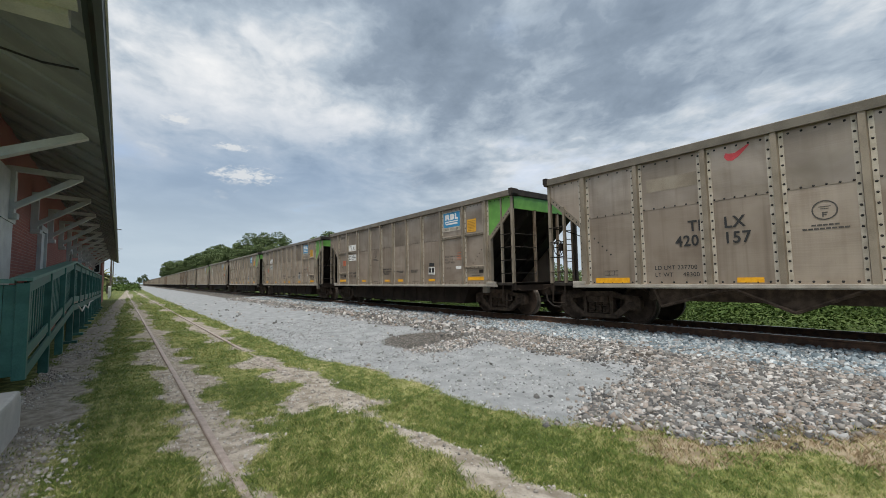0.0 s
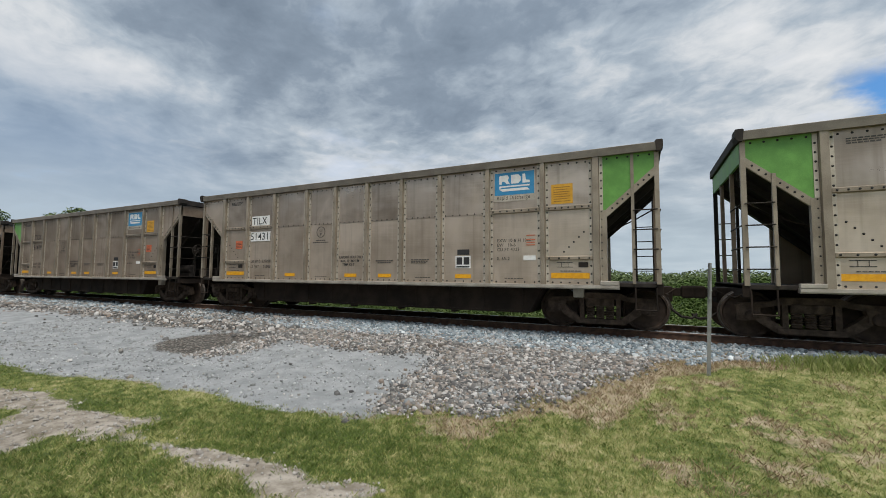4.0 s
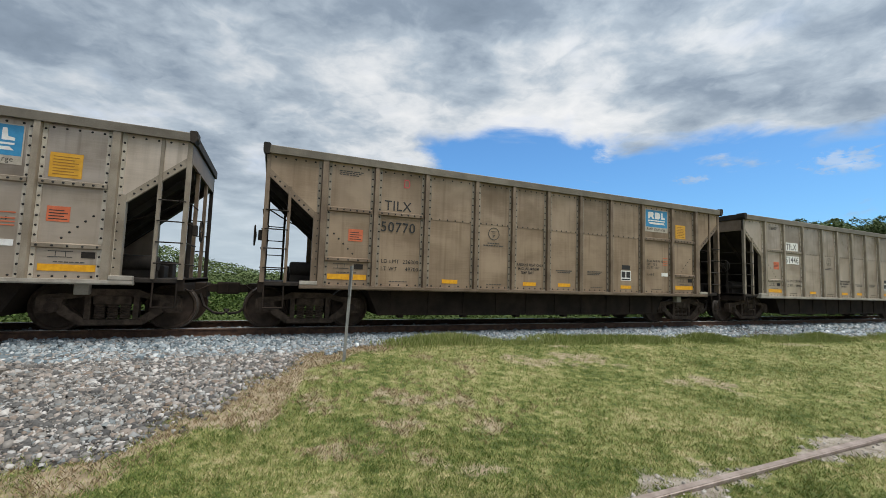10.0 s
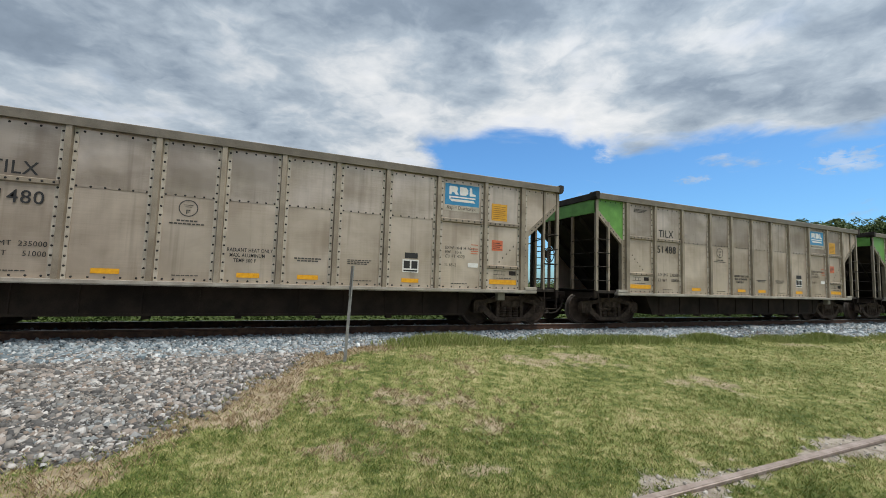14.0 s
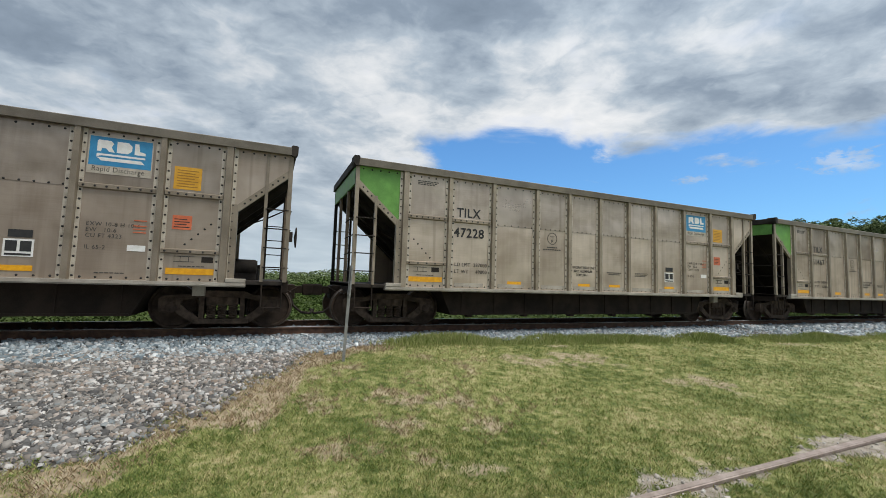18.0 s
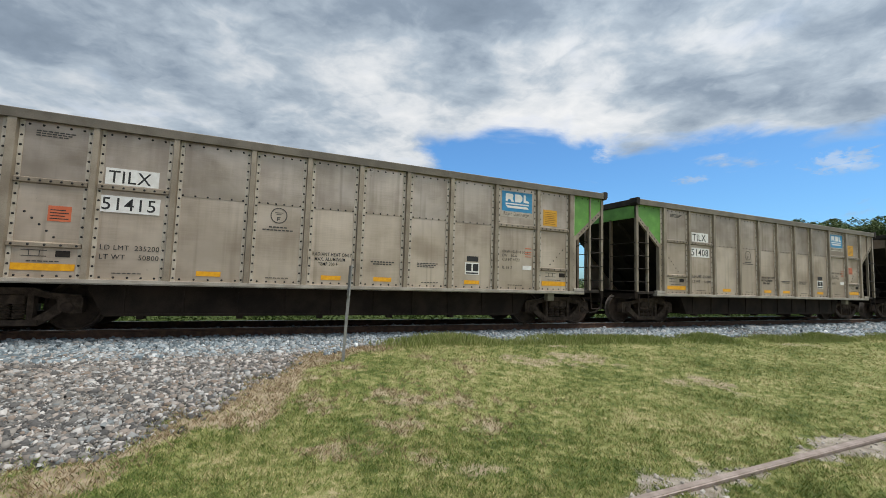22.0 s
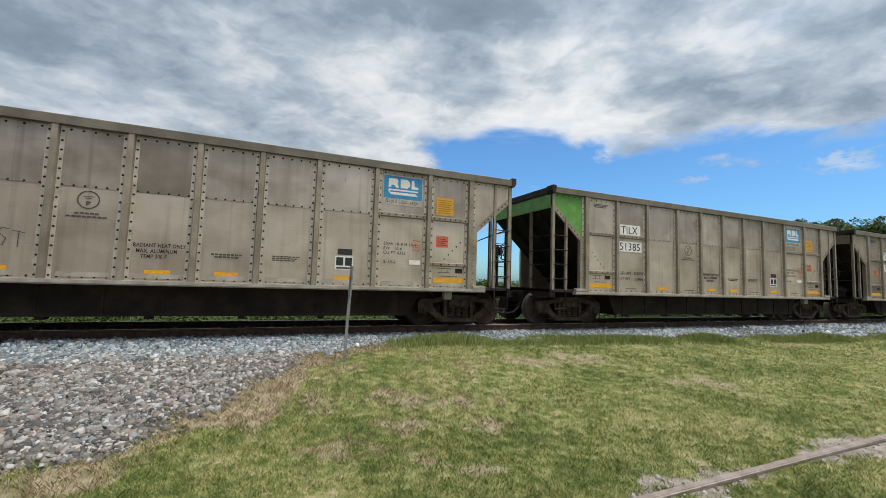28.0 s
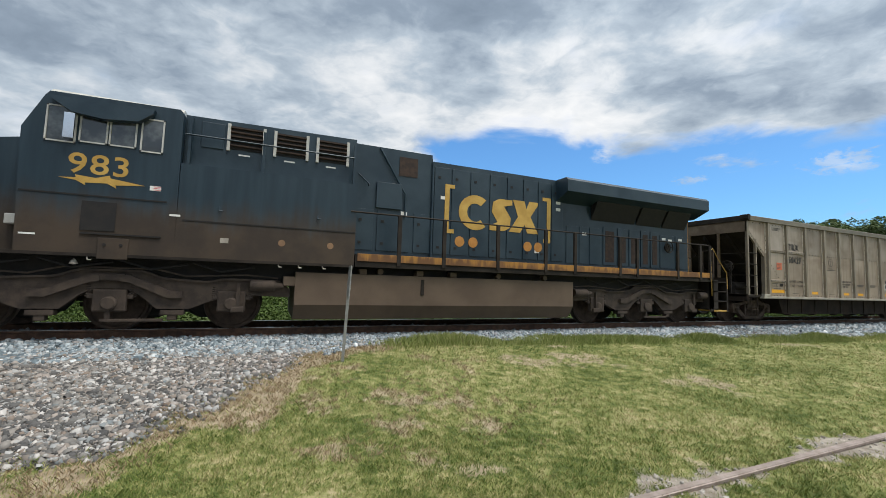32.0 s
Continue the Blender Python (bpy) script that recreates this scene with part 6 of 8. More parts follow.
def build_depot():
    d = thing("railroad_depot", "red brick depot with deep bracketed eaves and grey-white soffit", "building", (0.40, -0.1, 0), rz=DEPOT_TURN)
    WY = -1.75
    part("wall", MB().box(-52, -8.3, -12, WY, 0, 4.84), BRICK, d, "red brick wall")
    part("wing_wall", MB().box(-52, -46, WY - 0.02, -1.15, 0, 4.47), BRICK, d, "red brick wing wall")
    wing_win = part("window", MB().box(-45.99, -45.97, -1.68, -1.32, 2.7, 3.6), BLACKV, d)
    mb = MB()
    for a, b, c, e in ((-1.74, -1.26, 3.58, 3.7), (-1.74, -1.26, 2.6, 2.7), (-1.74, -1.66, 2.6, 3.7), (-1.34, -1.26, 2.6, 3.7)):
        mb.box(-45.98, -45.93, a, b, c, e)
    part("window_frame", mb, GREYW, wing_win, "pale window frame")
    # roof plane rising from the eave; soffit boards under it
    part("roof", MB().prism([(-0.19, 4.01), (-0.19, 4.11), (-7.0, 8.02), (-12.6, 5.3), (-12.6, 5.2), (-7.0, 7.92)], "x", -56, ROOF_END), SHINGLE, d, "grey shingle roof")
    rise = 0.573
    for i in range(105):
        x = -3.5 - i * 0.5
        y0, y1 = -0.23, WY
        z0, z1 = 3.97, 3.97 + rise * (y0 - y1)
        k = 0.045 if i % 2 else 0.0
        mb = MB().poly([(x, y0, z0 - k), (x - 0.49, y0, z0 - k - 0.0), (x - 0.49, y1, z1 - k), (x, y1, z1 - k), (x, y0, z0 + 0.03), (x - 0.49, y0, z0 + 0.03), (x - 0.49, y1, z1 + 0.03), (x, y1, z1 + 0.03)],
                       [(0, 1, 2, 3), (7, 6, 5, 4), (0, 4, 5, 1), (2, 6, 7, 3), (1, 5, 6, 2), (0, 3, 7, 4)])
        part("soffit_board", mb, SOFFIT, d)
    part("fascia", MB().box(-56, ROOF_END, -0.232, -0.192, 3.93, 4.06), GUTTER, d, "dark green fascia board")
    part("gutter", MB().prism([(-0.191, 4.024), (-0.191, 3.924), (-0.149, 3.89), (-0.091, 3.907), (-0.074, 4.024), (-0.099, 4.024), (-0.116, 3.94), (-0.166, 3.957)], "x", -56, ROOF_END), GUTTER, d, "black-green gutter")
    part("drip_edge", MB().box(-56, ROOF_END, -0.078, -0.062, 3.98, 4.04), GREYW, d, "pale drip edge")
    part("eave_beam", MB().box(-4.65, -4.44, -1.44, -0.31, 3.83, 4.0), GREYW, d, "white boxed beam")
    part("eave_panel", MB().box(-4.44, -3.5, -1.44, -0.25, 3.89, 3.925), GREYW, d, "white boarded eave end")
    part("hanging_cable", MB().path([(-4.65, -1.31, 3.84), (-4.9, -1.06, 3.72), (-5.06, -0.81, 3.69), (-5.31, -0.56, 3.74), (-5.73, -0.33, 3.92)], 0.012), BLACKV, d, "black drooping cable")
    # brackets
    part("corner_brace", MB().prism([(WY, 3.22), (WY, 3.37), (-0.44, 3.97), (-0.36, 3.90)], "x", -8.48, -8.32), GREYW, d, "white painted roof brace")
    for i in range(12):
        x = -11.7 - i * 3.03
        b = part("roof_bracket", MB().box(x - 0.08, x + 0.08, WY, WY + 0.14, 3.06, 4.02), GREYW, d, "white painted roof bracket")
        part("bracket_beam", MB().prism([(WY + 0.14, 3.92), (WY + 0.14, 4.02), (-0.60, 3.96), (-0.60, 3.87)], "x", x - 0.075, x + 0.075), GREYW, b)
        part("bracket_brace", MB().prism([(WY + 0.14, 3.14), (WY + 0.14, 3.27), (-0.80, 3.86), (-0.60, 3.86)], "x", x - 0.065, x + 0.065), GREYW, b)
        part("bracket_foot", MB().box(x - 0.10, x + 0.10, WY, WY + 0.20, 2.94, 3.058, 0, 0.02), GREYW, b)
    part("boarded_door", MB().box(-12.25, -9.3, WY, WY + 0.045, 1.1, 2.9), GREYW, d, "white boarded freight door")
    part("door_head", MB().box(-12.35, -9.2, WY, WY + 0.07, 2.905, 3.9), GREYW, d, "white boarded panel over the door")
    # openings
    for x, w in ((-16.0, 0.95), (-24.0, 1.2), (-30.0, 1.2), (-36.5, 1.2)):
        f = part("door_leaf" if w < 1 else "window", MB().box(x - w, x, WY, WY + 0.03, 1.2 if w < 1.4 else 1.9, 3.15), BLACKV if w > 1 else GREYW, d)
        mb = MB()
        for a, b, c, e in ((x - w - 0.12, x - w, 1.15, 3.27), (x, x + 0.12, 1.15, 3.27), (x - w - 0.12, x + 0.12, 3.15, 3.31)):
            mb.box(a, b, WY, WY + 0.09, c, e)
        part("white_frame", mb, GREYW, f, "white door or window frame")
    return d


build_depot()


def ramp_z(x):
    """Top of the handrail over the ramp."""
    return float(np.interp(-x, [8.2, 15.7, 17.5, 40], [1.67, 2.25, 2.2, 2.15]))


def build_fence():
    fe = thing("ramp_fence", "dark green painted wooden ramp with picket railing on posts", "fence", (0.40, 0, 0), rz=DEPOT_TURN)
    Y = -1.06
    xs = [-8.2 - 2.4 * i for i in range(13)]
    for i, x in enumerate(xs):
        z = ramp_z(x)
        part("post", MB().box(x - 0.07, x + 0.07, Y - 0.07, Y + 0.07, 0.0 if i else 0.3, z - 0.03, 0, 0.008), FGREEN, fe)
        if i > 2:
            part("post_footing", MB().box(x - 0.16, x + 0.16, Y - 0.16, Y + 0.18, -0.02, 0.07, 0, 0.01), FGREEN, fe)
    for i in range(12):
        a, b = xs[i] - 0.072, xs[i + 1] + 0.072
        za, zb = ramp_z(xs[i]), ramp_z(xs[i + 1])
        part("cap_rail", MB().prism([(xs[i] + (0.09 if i == 0 else 0), za), (xs[i] + (0.09 if i == 0 else 0), za + 0.045), (xs[i + 1], zb + 0.045), (xs[i + 1], zb)], "y", Y - 0.13, Y + 0.10), FGREENL, fe, "worn pale green cap rail")
        for dz0, dz1, yy in ((-0.17, -0.02, 0.045), (-1.10, -0.95, 0.045), (-1.34, -1.18, 0.07)):
            part("rail_board", MB().prism([(a, za + dz0), (a, za + dz1), (b, zb + dz1), (b, zb + dz0)], "y", Y + yy - 0.03, Y + yy), FGREEN, fe)
        part("ramp_deck", MB().prism([(a, za - 1.16), (a, za - 1.11), (b, zb - 1.11), (b, zb - 1.16)], "y", Y - 1.4, Y + 0.02), DECKW, fe, "bare grey deck boards")
        for q in range(9):
            u = (q + 0.5) / 9
            x = a + (b - a) * u
            z = za + (zb - za) * u
            part("picket", MB().box(x - 0.055, x + 0.055, Y - 0.055, Y - 0.025, z - 1.08, z - 0.04), FGREEN, fe)
    # closed near end of the ramp
    for q in range(9):
        y = Y - 0.12 - q * 0.15
        part("end_board", MB().box(-8.20, -8.16, y - 0.072, y + 0.072, 0.36, 1.62), FGREEN, fe)
    part("end_cap", MB().box(-8.28, -8.06, Y - 1.45, Y - 0.08, 1.64, 1.70), FGREENL, fe)
    part("rope", MB().path([(-14.5, -0.84, 1.05), (-15.6, -0.82, 0.86), (-16.8, -0.82, 0.98), (-18.0, -0.80, 0.84), (-19.4, -0.82, 1.0), (-21.5, -0.82, 0.98)], 0.02), GREYW, fe, "pale rope tied along the railing")


build_fence()

cb = thing("concrete_block", "pale weathered concrete block at the ramp foot", "concrete", (0.40, 0, 0), rz=DEPOT_TURN)
part("concrete_slab", MB().box(-6.6, -4.2, -2.6, -0.83, -0.05, 0.44, 0, 0.03), CONC, cb)
part("concrete_cap", MB().box(-6.85, -6.602, -1.3, -0.85, -0.05, 0.34, 0, 0.02), CONC, cb)

pf = thing("picket_fence", "low grey-white picket fence beyond the depot", "fence", (0.40, 0, 0), rz=DEPOT_TURN)
for q in range(40):
    x = -58 - q * 0.5
    part("pale", MB().prism([(x - 0.16, 0.0), (x - 0.16, 1.35), (x, 1.45), (x + 0.16, 1.35), (x + 0.16, 0.0)], "y", -0.99, -0.96), GREYW, pf)
part("fence_rail", MB().box(-78, -58, -1.03, -0.99, 0.9, 1.0).box(-78, -58, -1.03, -0.99, 0.35, 0.45), GREYW, pf)

for x, y in ((-92, -3.1), (-150, -4.6)):
    up = thing("utility_pole", "tall wooden utility pole with a crossarm", "utility pole", (x, y, 0))
    part("pole", MB().tube((0, 0, -0.2), (0, 0, 12.2), 0.16, 10, 0, 0.11), TIEM, up)
    part("crossarm", MB().box(-0.06, 0.06, -1.2, 1.2, 11.3, 11.42), TIEM, up)
    part("street_light_arm", MB().path([(0, 0, 7.6), (0.3, 0.8, 7.9), (0.4, 1.5, 7.9)], 0.04), GALV, up)

# signpost by the track
sp = thing("sign_post", "bare galvanised steel sign post standing in gravel", "post", (1.22, 7.1, 0.10))
sp.rotation_euler = (0, radians(2.2), 0)
part("post", MB().prism([(-0.025, -0.014), (-0.025, -0.022), (0.025, -0.022), (0.025, -0.014), (0.012, -0.008), (0.012, 0.02), (-0.012, 0.02), (-0.012, -0.008)], "z", -0.2, 1.62), GALV, sp)
part("sign_blade", MB().box(-0.012, 0.012, -0.10, 0.10, 1.18, 1.70, 0, 0.003), GALV, sp, "sign blade seen edge-on")
part("bolt", MB().tube((0.0, -0.03, 1.3), (0.03, -0.03, 1.3), 0.012), GALV, sp)


# ---------------- plants ----------------
def leaf_material(name, c1, c2, c3):
    m, nd, bsdf = material(name)
    g = nd.n.new("ShaderNodeNewGeometry").outputs["Random Per Island"]
    n = nd.noise(coords(nd), 0.35, 4)
    f = nd.math("ADD", nd.math("MULTIPLY", g, 0.6), nd.math("MULTIPLY", n, 0.5))
    nd.l.new(nd.ramp(f, [(0.2, c1), (0.5, c2), (0.85, c3)]), bsdf.inputs["Base Color"])
    bsdf.inputs["Roughness"].default_value = 0.8
    bsdf.inputs["Specular IOR Level"].default_value = 0.15
    return m


# tree greens are lightened and greyed: distance haze mixed into the leaf colour
TREE_LEAF = leaf_material("hazed_tree_leaves", (0.07, 0.10, 0.042), (0.105, 0.14, 0.058), (0.14, 0.178, 0.078))
BUSH_LEAF = leaf_material("bush_leaves", (0.030, 0.055, 0.012), (0.052, 0.088, 0.02), (0.085, 0.125, 0.032))


def blade_material(name, green, mixed, straw):
    m, nd, bsdf = material(name)
    g = nd.n.new("ShaderNodeNewGeometry").outputs["Random Per Island"]
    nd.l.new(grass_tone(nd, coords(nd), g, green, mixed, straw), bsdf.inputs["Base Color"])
    bsdf.inputs["Roughness"].default_value = 0.7
    bsdf.inputs["Specular IOR Level"].default_value = 0.15
    return m


GRASS_LEAF = blade_material("grass_blades", (0.11, 0.16, 0.037), (0.275, 0.295, 0.095), (0.50, 0.44, 0.24))
TALL_LEAF = leaf_material("tall_grass_blades", (0.14, 0.19, 0.045), (0.22, 0.265, 0.075), (0.36, 0.36, 0.15))
DRY_LEAF = leaf_material("dry_grass_blades", (0.17, 0.12, 0.07), (0.29, 0.215, 0.13), (0.42, 0.33, 0.21))
PALM_LEAF = leaf_material("palm_fronds", (0.055, 0.075, 0.022), (0.10, 0.115, 0.04), (0.17, 0.17, 0.075))
BARK = plain("grey_brown_bark", (0.06, 0.048, 0.037), (0.13, 0.11, 0.09), 0.9, 0.0, 6.0, 0.6)

rng = np.random.default_rng(7)


def leaf_quads(centres, size, flat=0.5):
    """A small bent leaf at each centre, turned at random."""
    n = len(centres)
    a, b = rng.normal(size=(n, 3)), rng.normal(size=(n, 3))
    a[:, 2] *= flat
    a /= np.linalg.norm(a, axis=1)[:, None]
    b -= a * np.sum(a * b, axis=1)[:, None]
    b /= np.linalg.norm(b, axis=1)[:, None]
    s = size * rng.uniform(0.6, 1.4, (n, 1))
    v = np.stack([centres - a * s, centres + b * s * 0.45, centres + a * s, centres - b * s * 0.45], 1).reshape(-1, 3)
    return v, np.arange(n * 4).reshape(n, 4)


def crown_mesh(seed, radius, height, lumps, leaves, size, flat_top=False):
    """A crown of leaf clumps gathered in uneven lumps with gaps between."""
    r = np.random.default_rng(seed)
    pts = []
    for _ in range(lumps):
        a, q = r.uniform(0, 2 * np.pi), r.uniform(0, 1) ** 0.6
        u = r.uniform(0.0, 1.0)
        wide = np.sin(np.pi * min(0.98, 0.12 + 0.8 * u)) ** 0.7 if not flat_top else 0.4 + 0.6 * u
        c = np.array([np.cos(a) * q * radius * wide, np.sin(a) * q * radius * wide, u * height])
        lr = r.uniform(0.16, 0.32) * radius
        k = leaves // lumps
        d = r.normal(size=(k, 3))
        d /= np.linalg.norm(d, axis=1)[:, None]
        d *= (r.uniform(0.3, 1, (k, 1)) ** 0.5) * lr * np.array([1, 1, 0.7])
        pts.append(c + d)
    v, f = leaf_quads(np.concatenate(pts), size)
    me = raw_mesh("crown", v, f)
    me.materials.append(TREE_LEAF)
    return me


def trunk_mesh(seed, height, r0, limbs):
    r = random.Random(seed)
    mb = MB()
    p = Vector((0, 0, -0.3))
    tops = []
    for k in range(5):
        q = p + Vector((r.uniform(-0.2, 0.2), r.uniform(-0.2, 0.2), height / 5))
        mb.tube(p, q, r0 * (1 - k * 0.14), 8, 0, r0 * (1 - (k + 1) * 0.14))
        p = q
        if k >= 2:
            tops.append(q)
    for k in range(limbs):
        base = tops[k % len(tops)]
        a = k * 2.4 + r.uniform(-0.4, 0.4)
        m1 = base + Vector((math.cos(a), math.sin(a), 0.9)) * height * 0.16
        m2 = m1 + Vector((math.cos(a + 0.3), math.sin(a + 0.3), 0.7)) * height * 0.18
        mb.tube(base, m1, r0 * 0.4, 6, 0, r0 * 0.25)
        mb.tube(m1, m2, r0 * 0.25, 6, 0, r0 * 0.1)
    return mb.mesh("trunk", [BARK])


CROWNS = [crown_mesh(11, 4.2, 6.5, 40, 18000, 0.145), crown_mesh(12, 5.0, 6.0, 46, 20000, 0.15), crown_mesh(13, 3.4, 7.0, 34, 15000, 0.14), crown_mesh(14, 4.6, 4.2, 24, 8500, 0.145, True)]
TRUNKS = [trunk_mesh(21 + i, 6.0, 0.26, 7) for i in range(4)]


def tree(x, y, scale, kind, turn, base=4.0, label="broad leafy green tree in the wood behind the track"):
    t = thing("tree", label, "tree", (x, y, -0.15), group="wood behind the track", rz=turn)
    t.scale = (scale, scale, scale)
    put("trunk", TRUNKS[kind], t)
    put("crown", CROWNS[kind], t, None, (0, 0, base))
    return t


tr = random.Random(5)
# the wood along the far side of the track, on the left
for i in range(40):
    u = i / 39
    x = -58 - 330 * u ** 1.3
    y = 20.5 + tr.uniform(-1, 8)
    size = float(np.interp(-x, [50, 65, 100, 200, 400], [0.62, 0.72, 1.0, 1.5, 1.6]))
    tree(x, y, tr.uniform(0.85, 1.06) * size, tr.choice([0, 1, 2, 0]), tr.uniform(0, 6.2))
tree(-88, 21, 1.2, 3, 0.6, 5.2, "tall tree with an open flat crown above the wood")
tree(-54, 21.5, 0.92, 3, 2.0, 4.6, "slender tree with a thin crown")
# the wood on the right
for i in range(24):
    u = i / 23
    tree(56 + 70 * u + tr.uniform(-2, 2), 25.5 + tr.uniform(-1, 6), tr.uniform(0.84, 0.98) * (1 + 0.25 * u), tr.choice([0, 1, 2]), tr.uniform(0, 6.2))
tree(53.5, 25, 0.96, 3, 1.0, 5.0, "tree with an open flat crown above the wood")
tree(70.5, 25, 1.15, 3, 1.0, 5.4, "tree with an open flat crown above the wood")
# far trees at the end of the siding
for i in range(8):
    tree(-330 - 22 * i, -14 + tr.uniform(-10, 22), tr.uniform(0.7, 1.0), tr.choice([0, 1, 2]), tr.uniform(0, 6.2), 4.0, "distant leafy tree past the depot")


def hedge(name, label, n, box, height, size, mat, seed, bumps=3.0):
    """A run of shrubs as loose leaves, with an uneven top."""
    r = np.random.default_rng(seed)
    x = r.uniform(box[0], box[1], n)
    y = r.uniform(box[2], box[3], n)
    top = height * (0.35 + 1.15 * value_noise(x, y * 0.6, bumps, seed) ** 1.8 + 0.3 * value_noise(x, y, bumps / 3, seed + 1))
    z = -0.2 + top * r.uniform(0.0, 1.0, n) ** 0.55
    v, f = leaf_quads(np.stack([x, y, z], 1), size)
    me = raw_mesh(name, v, f)
    me.materials.append(mat)
    tagged(new(name, me), label, "bushes", kind="stuff")


hedge("weeds", "low green weeds along the far side of the track", 120000, (-45, 60, 13.3, 18.5), 1.0, 0.055, BUSH_LEAF, 3, 1.3)
hedge("bushes", "dense green bushes behind the track", 170000, (-50, 60, 22.0, 30.0), 1.3, 0.085, BUSH_LEAF, 4, 4.0)
hedge("shrubs", "taller shrubs at the edge of the wood", 110000, (-60, 60, 36.0, 44.0), 2.6, 0.11, TREE_LEAF, 6, 8.0)
hedge("undergrowth", "undergrowth at the end of the siding", 9000, (-300, -110, -14.0, 1.5), 1.6, 0.30, BUSH_LEAF, 8, 9.0)

# palm clump past the depot
for px, py, ps in ((-88, -4.6, 1.0), (-94, -3.6, 0.8), (-101, -5.2, 1.1)):
    pm = thing("palm_tree", "stocky cabbage palm with drooping fronds", "palm tree", (px, py, 0), group="palms past the depot")
    pm.scale = (ps, ps, ps)
    part("trunk", MB().tube((0, 0, -0.2), (0.1, 0.1, 3.0), 0.22, 10, 0, 0.18), BARK, pm)
    for q in range(22):
        a, e = q * 2.399, 1.1 - (q % 6) * 0.32
        mb = MB()
        p = Vector((0.1, 0.1, 3.0))
        d = Vector((math.cos(a) * math.cos(e), math.sin(a) * math.cos(e), math.sin(e)))
        side = Vector((-math.sin(a), math.cos(a), 0))
        for k in range(6):
            nx = p + d * 0.36
            w = (0.10, 0.42, 0.5, 0.42, 0.25, 0.1)[k]
            w2 = (0.42, 0.5, 0.42, 0.25, 0.1, 0.02)[k]
            mb.poly([p - side * w - Vector((0, 0, w * 0.4)), p, nx, nx - side * w2 - Vector((0, 0, w2 * 0.4))], [(0, 1, 2, 3)])
            mb.poly([p, p + side * w - Vector((0, 0, w * 0.4)), nx + side * w2 - Vector((0, 0, w2 * 0.4)), nx], [(0, 1, 2, 3)])
            p = nx
            d = (d - Vector((0, 0, 0.22))).normalized()
        put("frond", mb.mesh("frond", [PALM_LEAF], fix=False), pm)


# ---------------- grass and stones on the ground ----------------
def blades(name, label, mat, x, y, height, width, per, seed, lean=0.5):
    """Tufts of thin bent blades."""
    r = np.random.default_rng(seed)
    n = len(x) * per
    bx, by = np.repeat(x, per) + r.normal(0, 0.025, n), np.repeat(y, per) + r.normal(0, 0.025, n)
    bz = ground_z(bx, by) - 0.004
    h = np.repeat(height, per) * r.uniform(0.55, 1.25, n)
    a = r.uniform(0, 2 * np.pi, n)
    dx, dy = np.cos(a), np.sin(a)
    k = r.uniform(0.1, lean, n) * h
    w = (np.repeat(width, per) if np.ndim(width) else width) * r.uniform(0.7, 1.3, n)
    b = r.uniform(0, 2 * np.pi, n)
    wx, wy = np.cos(b) * w, np.sin(b) * w
    p0 = np.stack([bx - wx, by - wy, bz], 1)
    p1 = np.stack([bx + wx, by + wy, bz], 1)
    p2 = np.stack([bx + dx * k * 0.4 + wx * 0.7, by + dy * k * 0.4 + wy * 0.7, bz + h * 0.6], 1)
    p3 = np.stack([bx + dx * k, by + dy * k, bz + h], 1)
    v = np.stack([p0, p1, p2, p3], 1).reshape(-1, 3)
    me = raw_mesh(name, v, np.arange(n * 4).reshape(n, 4))
    me.materials.append(mat)
    tagged(new(name, me), label, "grass", kind="stuff")


def scatter(n, x0, x1, y0, y1, seed):
    r = np.random.default_rng(seed)
    return r.uniform(x0, x1, n), r.uniform(y0, y1, n), r.uniform(0, 1, n)


def build_grass():
    r = np.random.default_rng(31)
    n = 330000
    rad = 1.7 * (70 / 1.7) ** r.uniform(0, 1, n)
    az = np.radians(r.uniform(-103, 78, n))
    x, y, u = rad * np.sin(az), rad * np.cos(az), r.uniform(0, 1, n)
    x, y, u = np.concatenate([x, r.uniform(-2.5, 2.5, 9000)]), np.concatenate([y, r.uniform(-1.2, 1.8, 9000)]), np.concatenate([u, r.uniform(0, 1, 9000)])
    g, d, s, dry = covers(x, y)
    keep = (u > np.maximum(np.maximum(g, d), np.maximum(s * 1.05, dry * 0.95))) & (y < 9.0) & (y > -1.3)
    x, y = x[keep], y[keep]
    far = np.clip(np.hypot(x, y) / 10, 0.7, 4.0)
    patch = value_noise(x, y, 0.8, 9) * 0.6 + value_noise(x, y, 2.6, 19) * 0.6
    blades("grass", "mown green grass with dry yellow blades", GRASS_LEAF, x, y, (0.018 + 0.022 * patch + 0.016 * value_noise(x, y, 0.16, 29)) * far ** 0.5, 0.0031 * far ** 0.85, 4, 41, 1.1)
    # taller fringe at the foot of the ballast
    x, y, u = scatter(70000, 0.6, 45, 6.2, 9.2, 51)
    back = edge_y(x) - y
    tall = value_noise(x, y, 1.3, 21) * smooth(-0.45, 0.0, back) * (1 - smooth(0.35, 0.9, back))
    keep = u < tall * 1.2 * smooth(1.7, 2.9, x)
    blades("tall_grass", "taller uncut grass at the foot of the ballast", TALL_LEAF, x[keep], y[keep], 0.05 + 0.17 * tall[keep], 0.0045, 5, 52, 0.6)
    x, y, u = scatter(26000, -3.5, 4.0, 3.4, 9.0, 61)
    g, d, s, dry = covers(x, y)
    keep = u < dry * 0.5 * (1 - d)
    blades("dry_grass", "dry straw-coloured grass along the gravel", DRY_LEAF, x[keep], y[keep], np.full(keep.sum(), 0.05), 0.0028, 6, 62, 1.2)


build_grass()


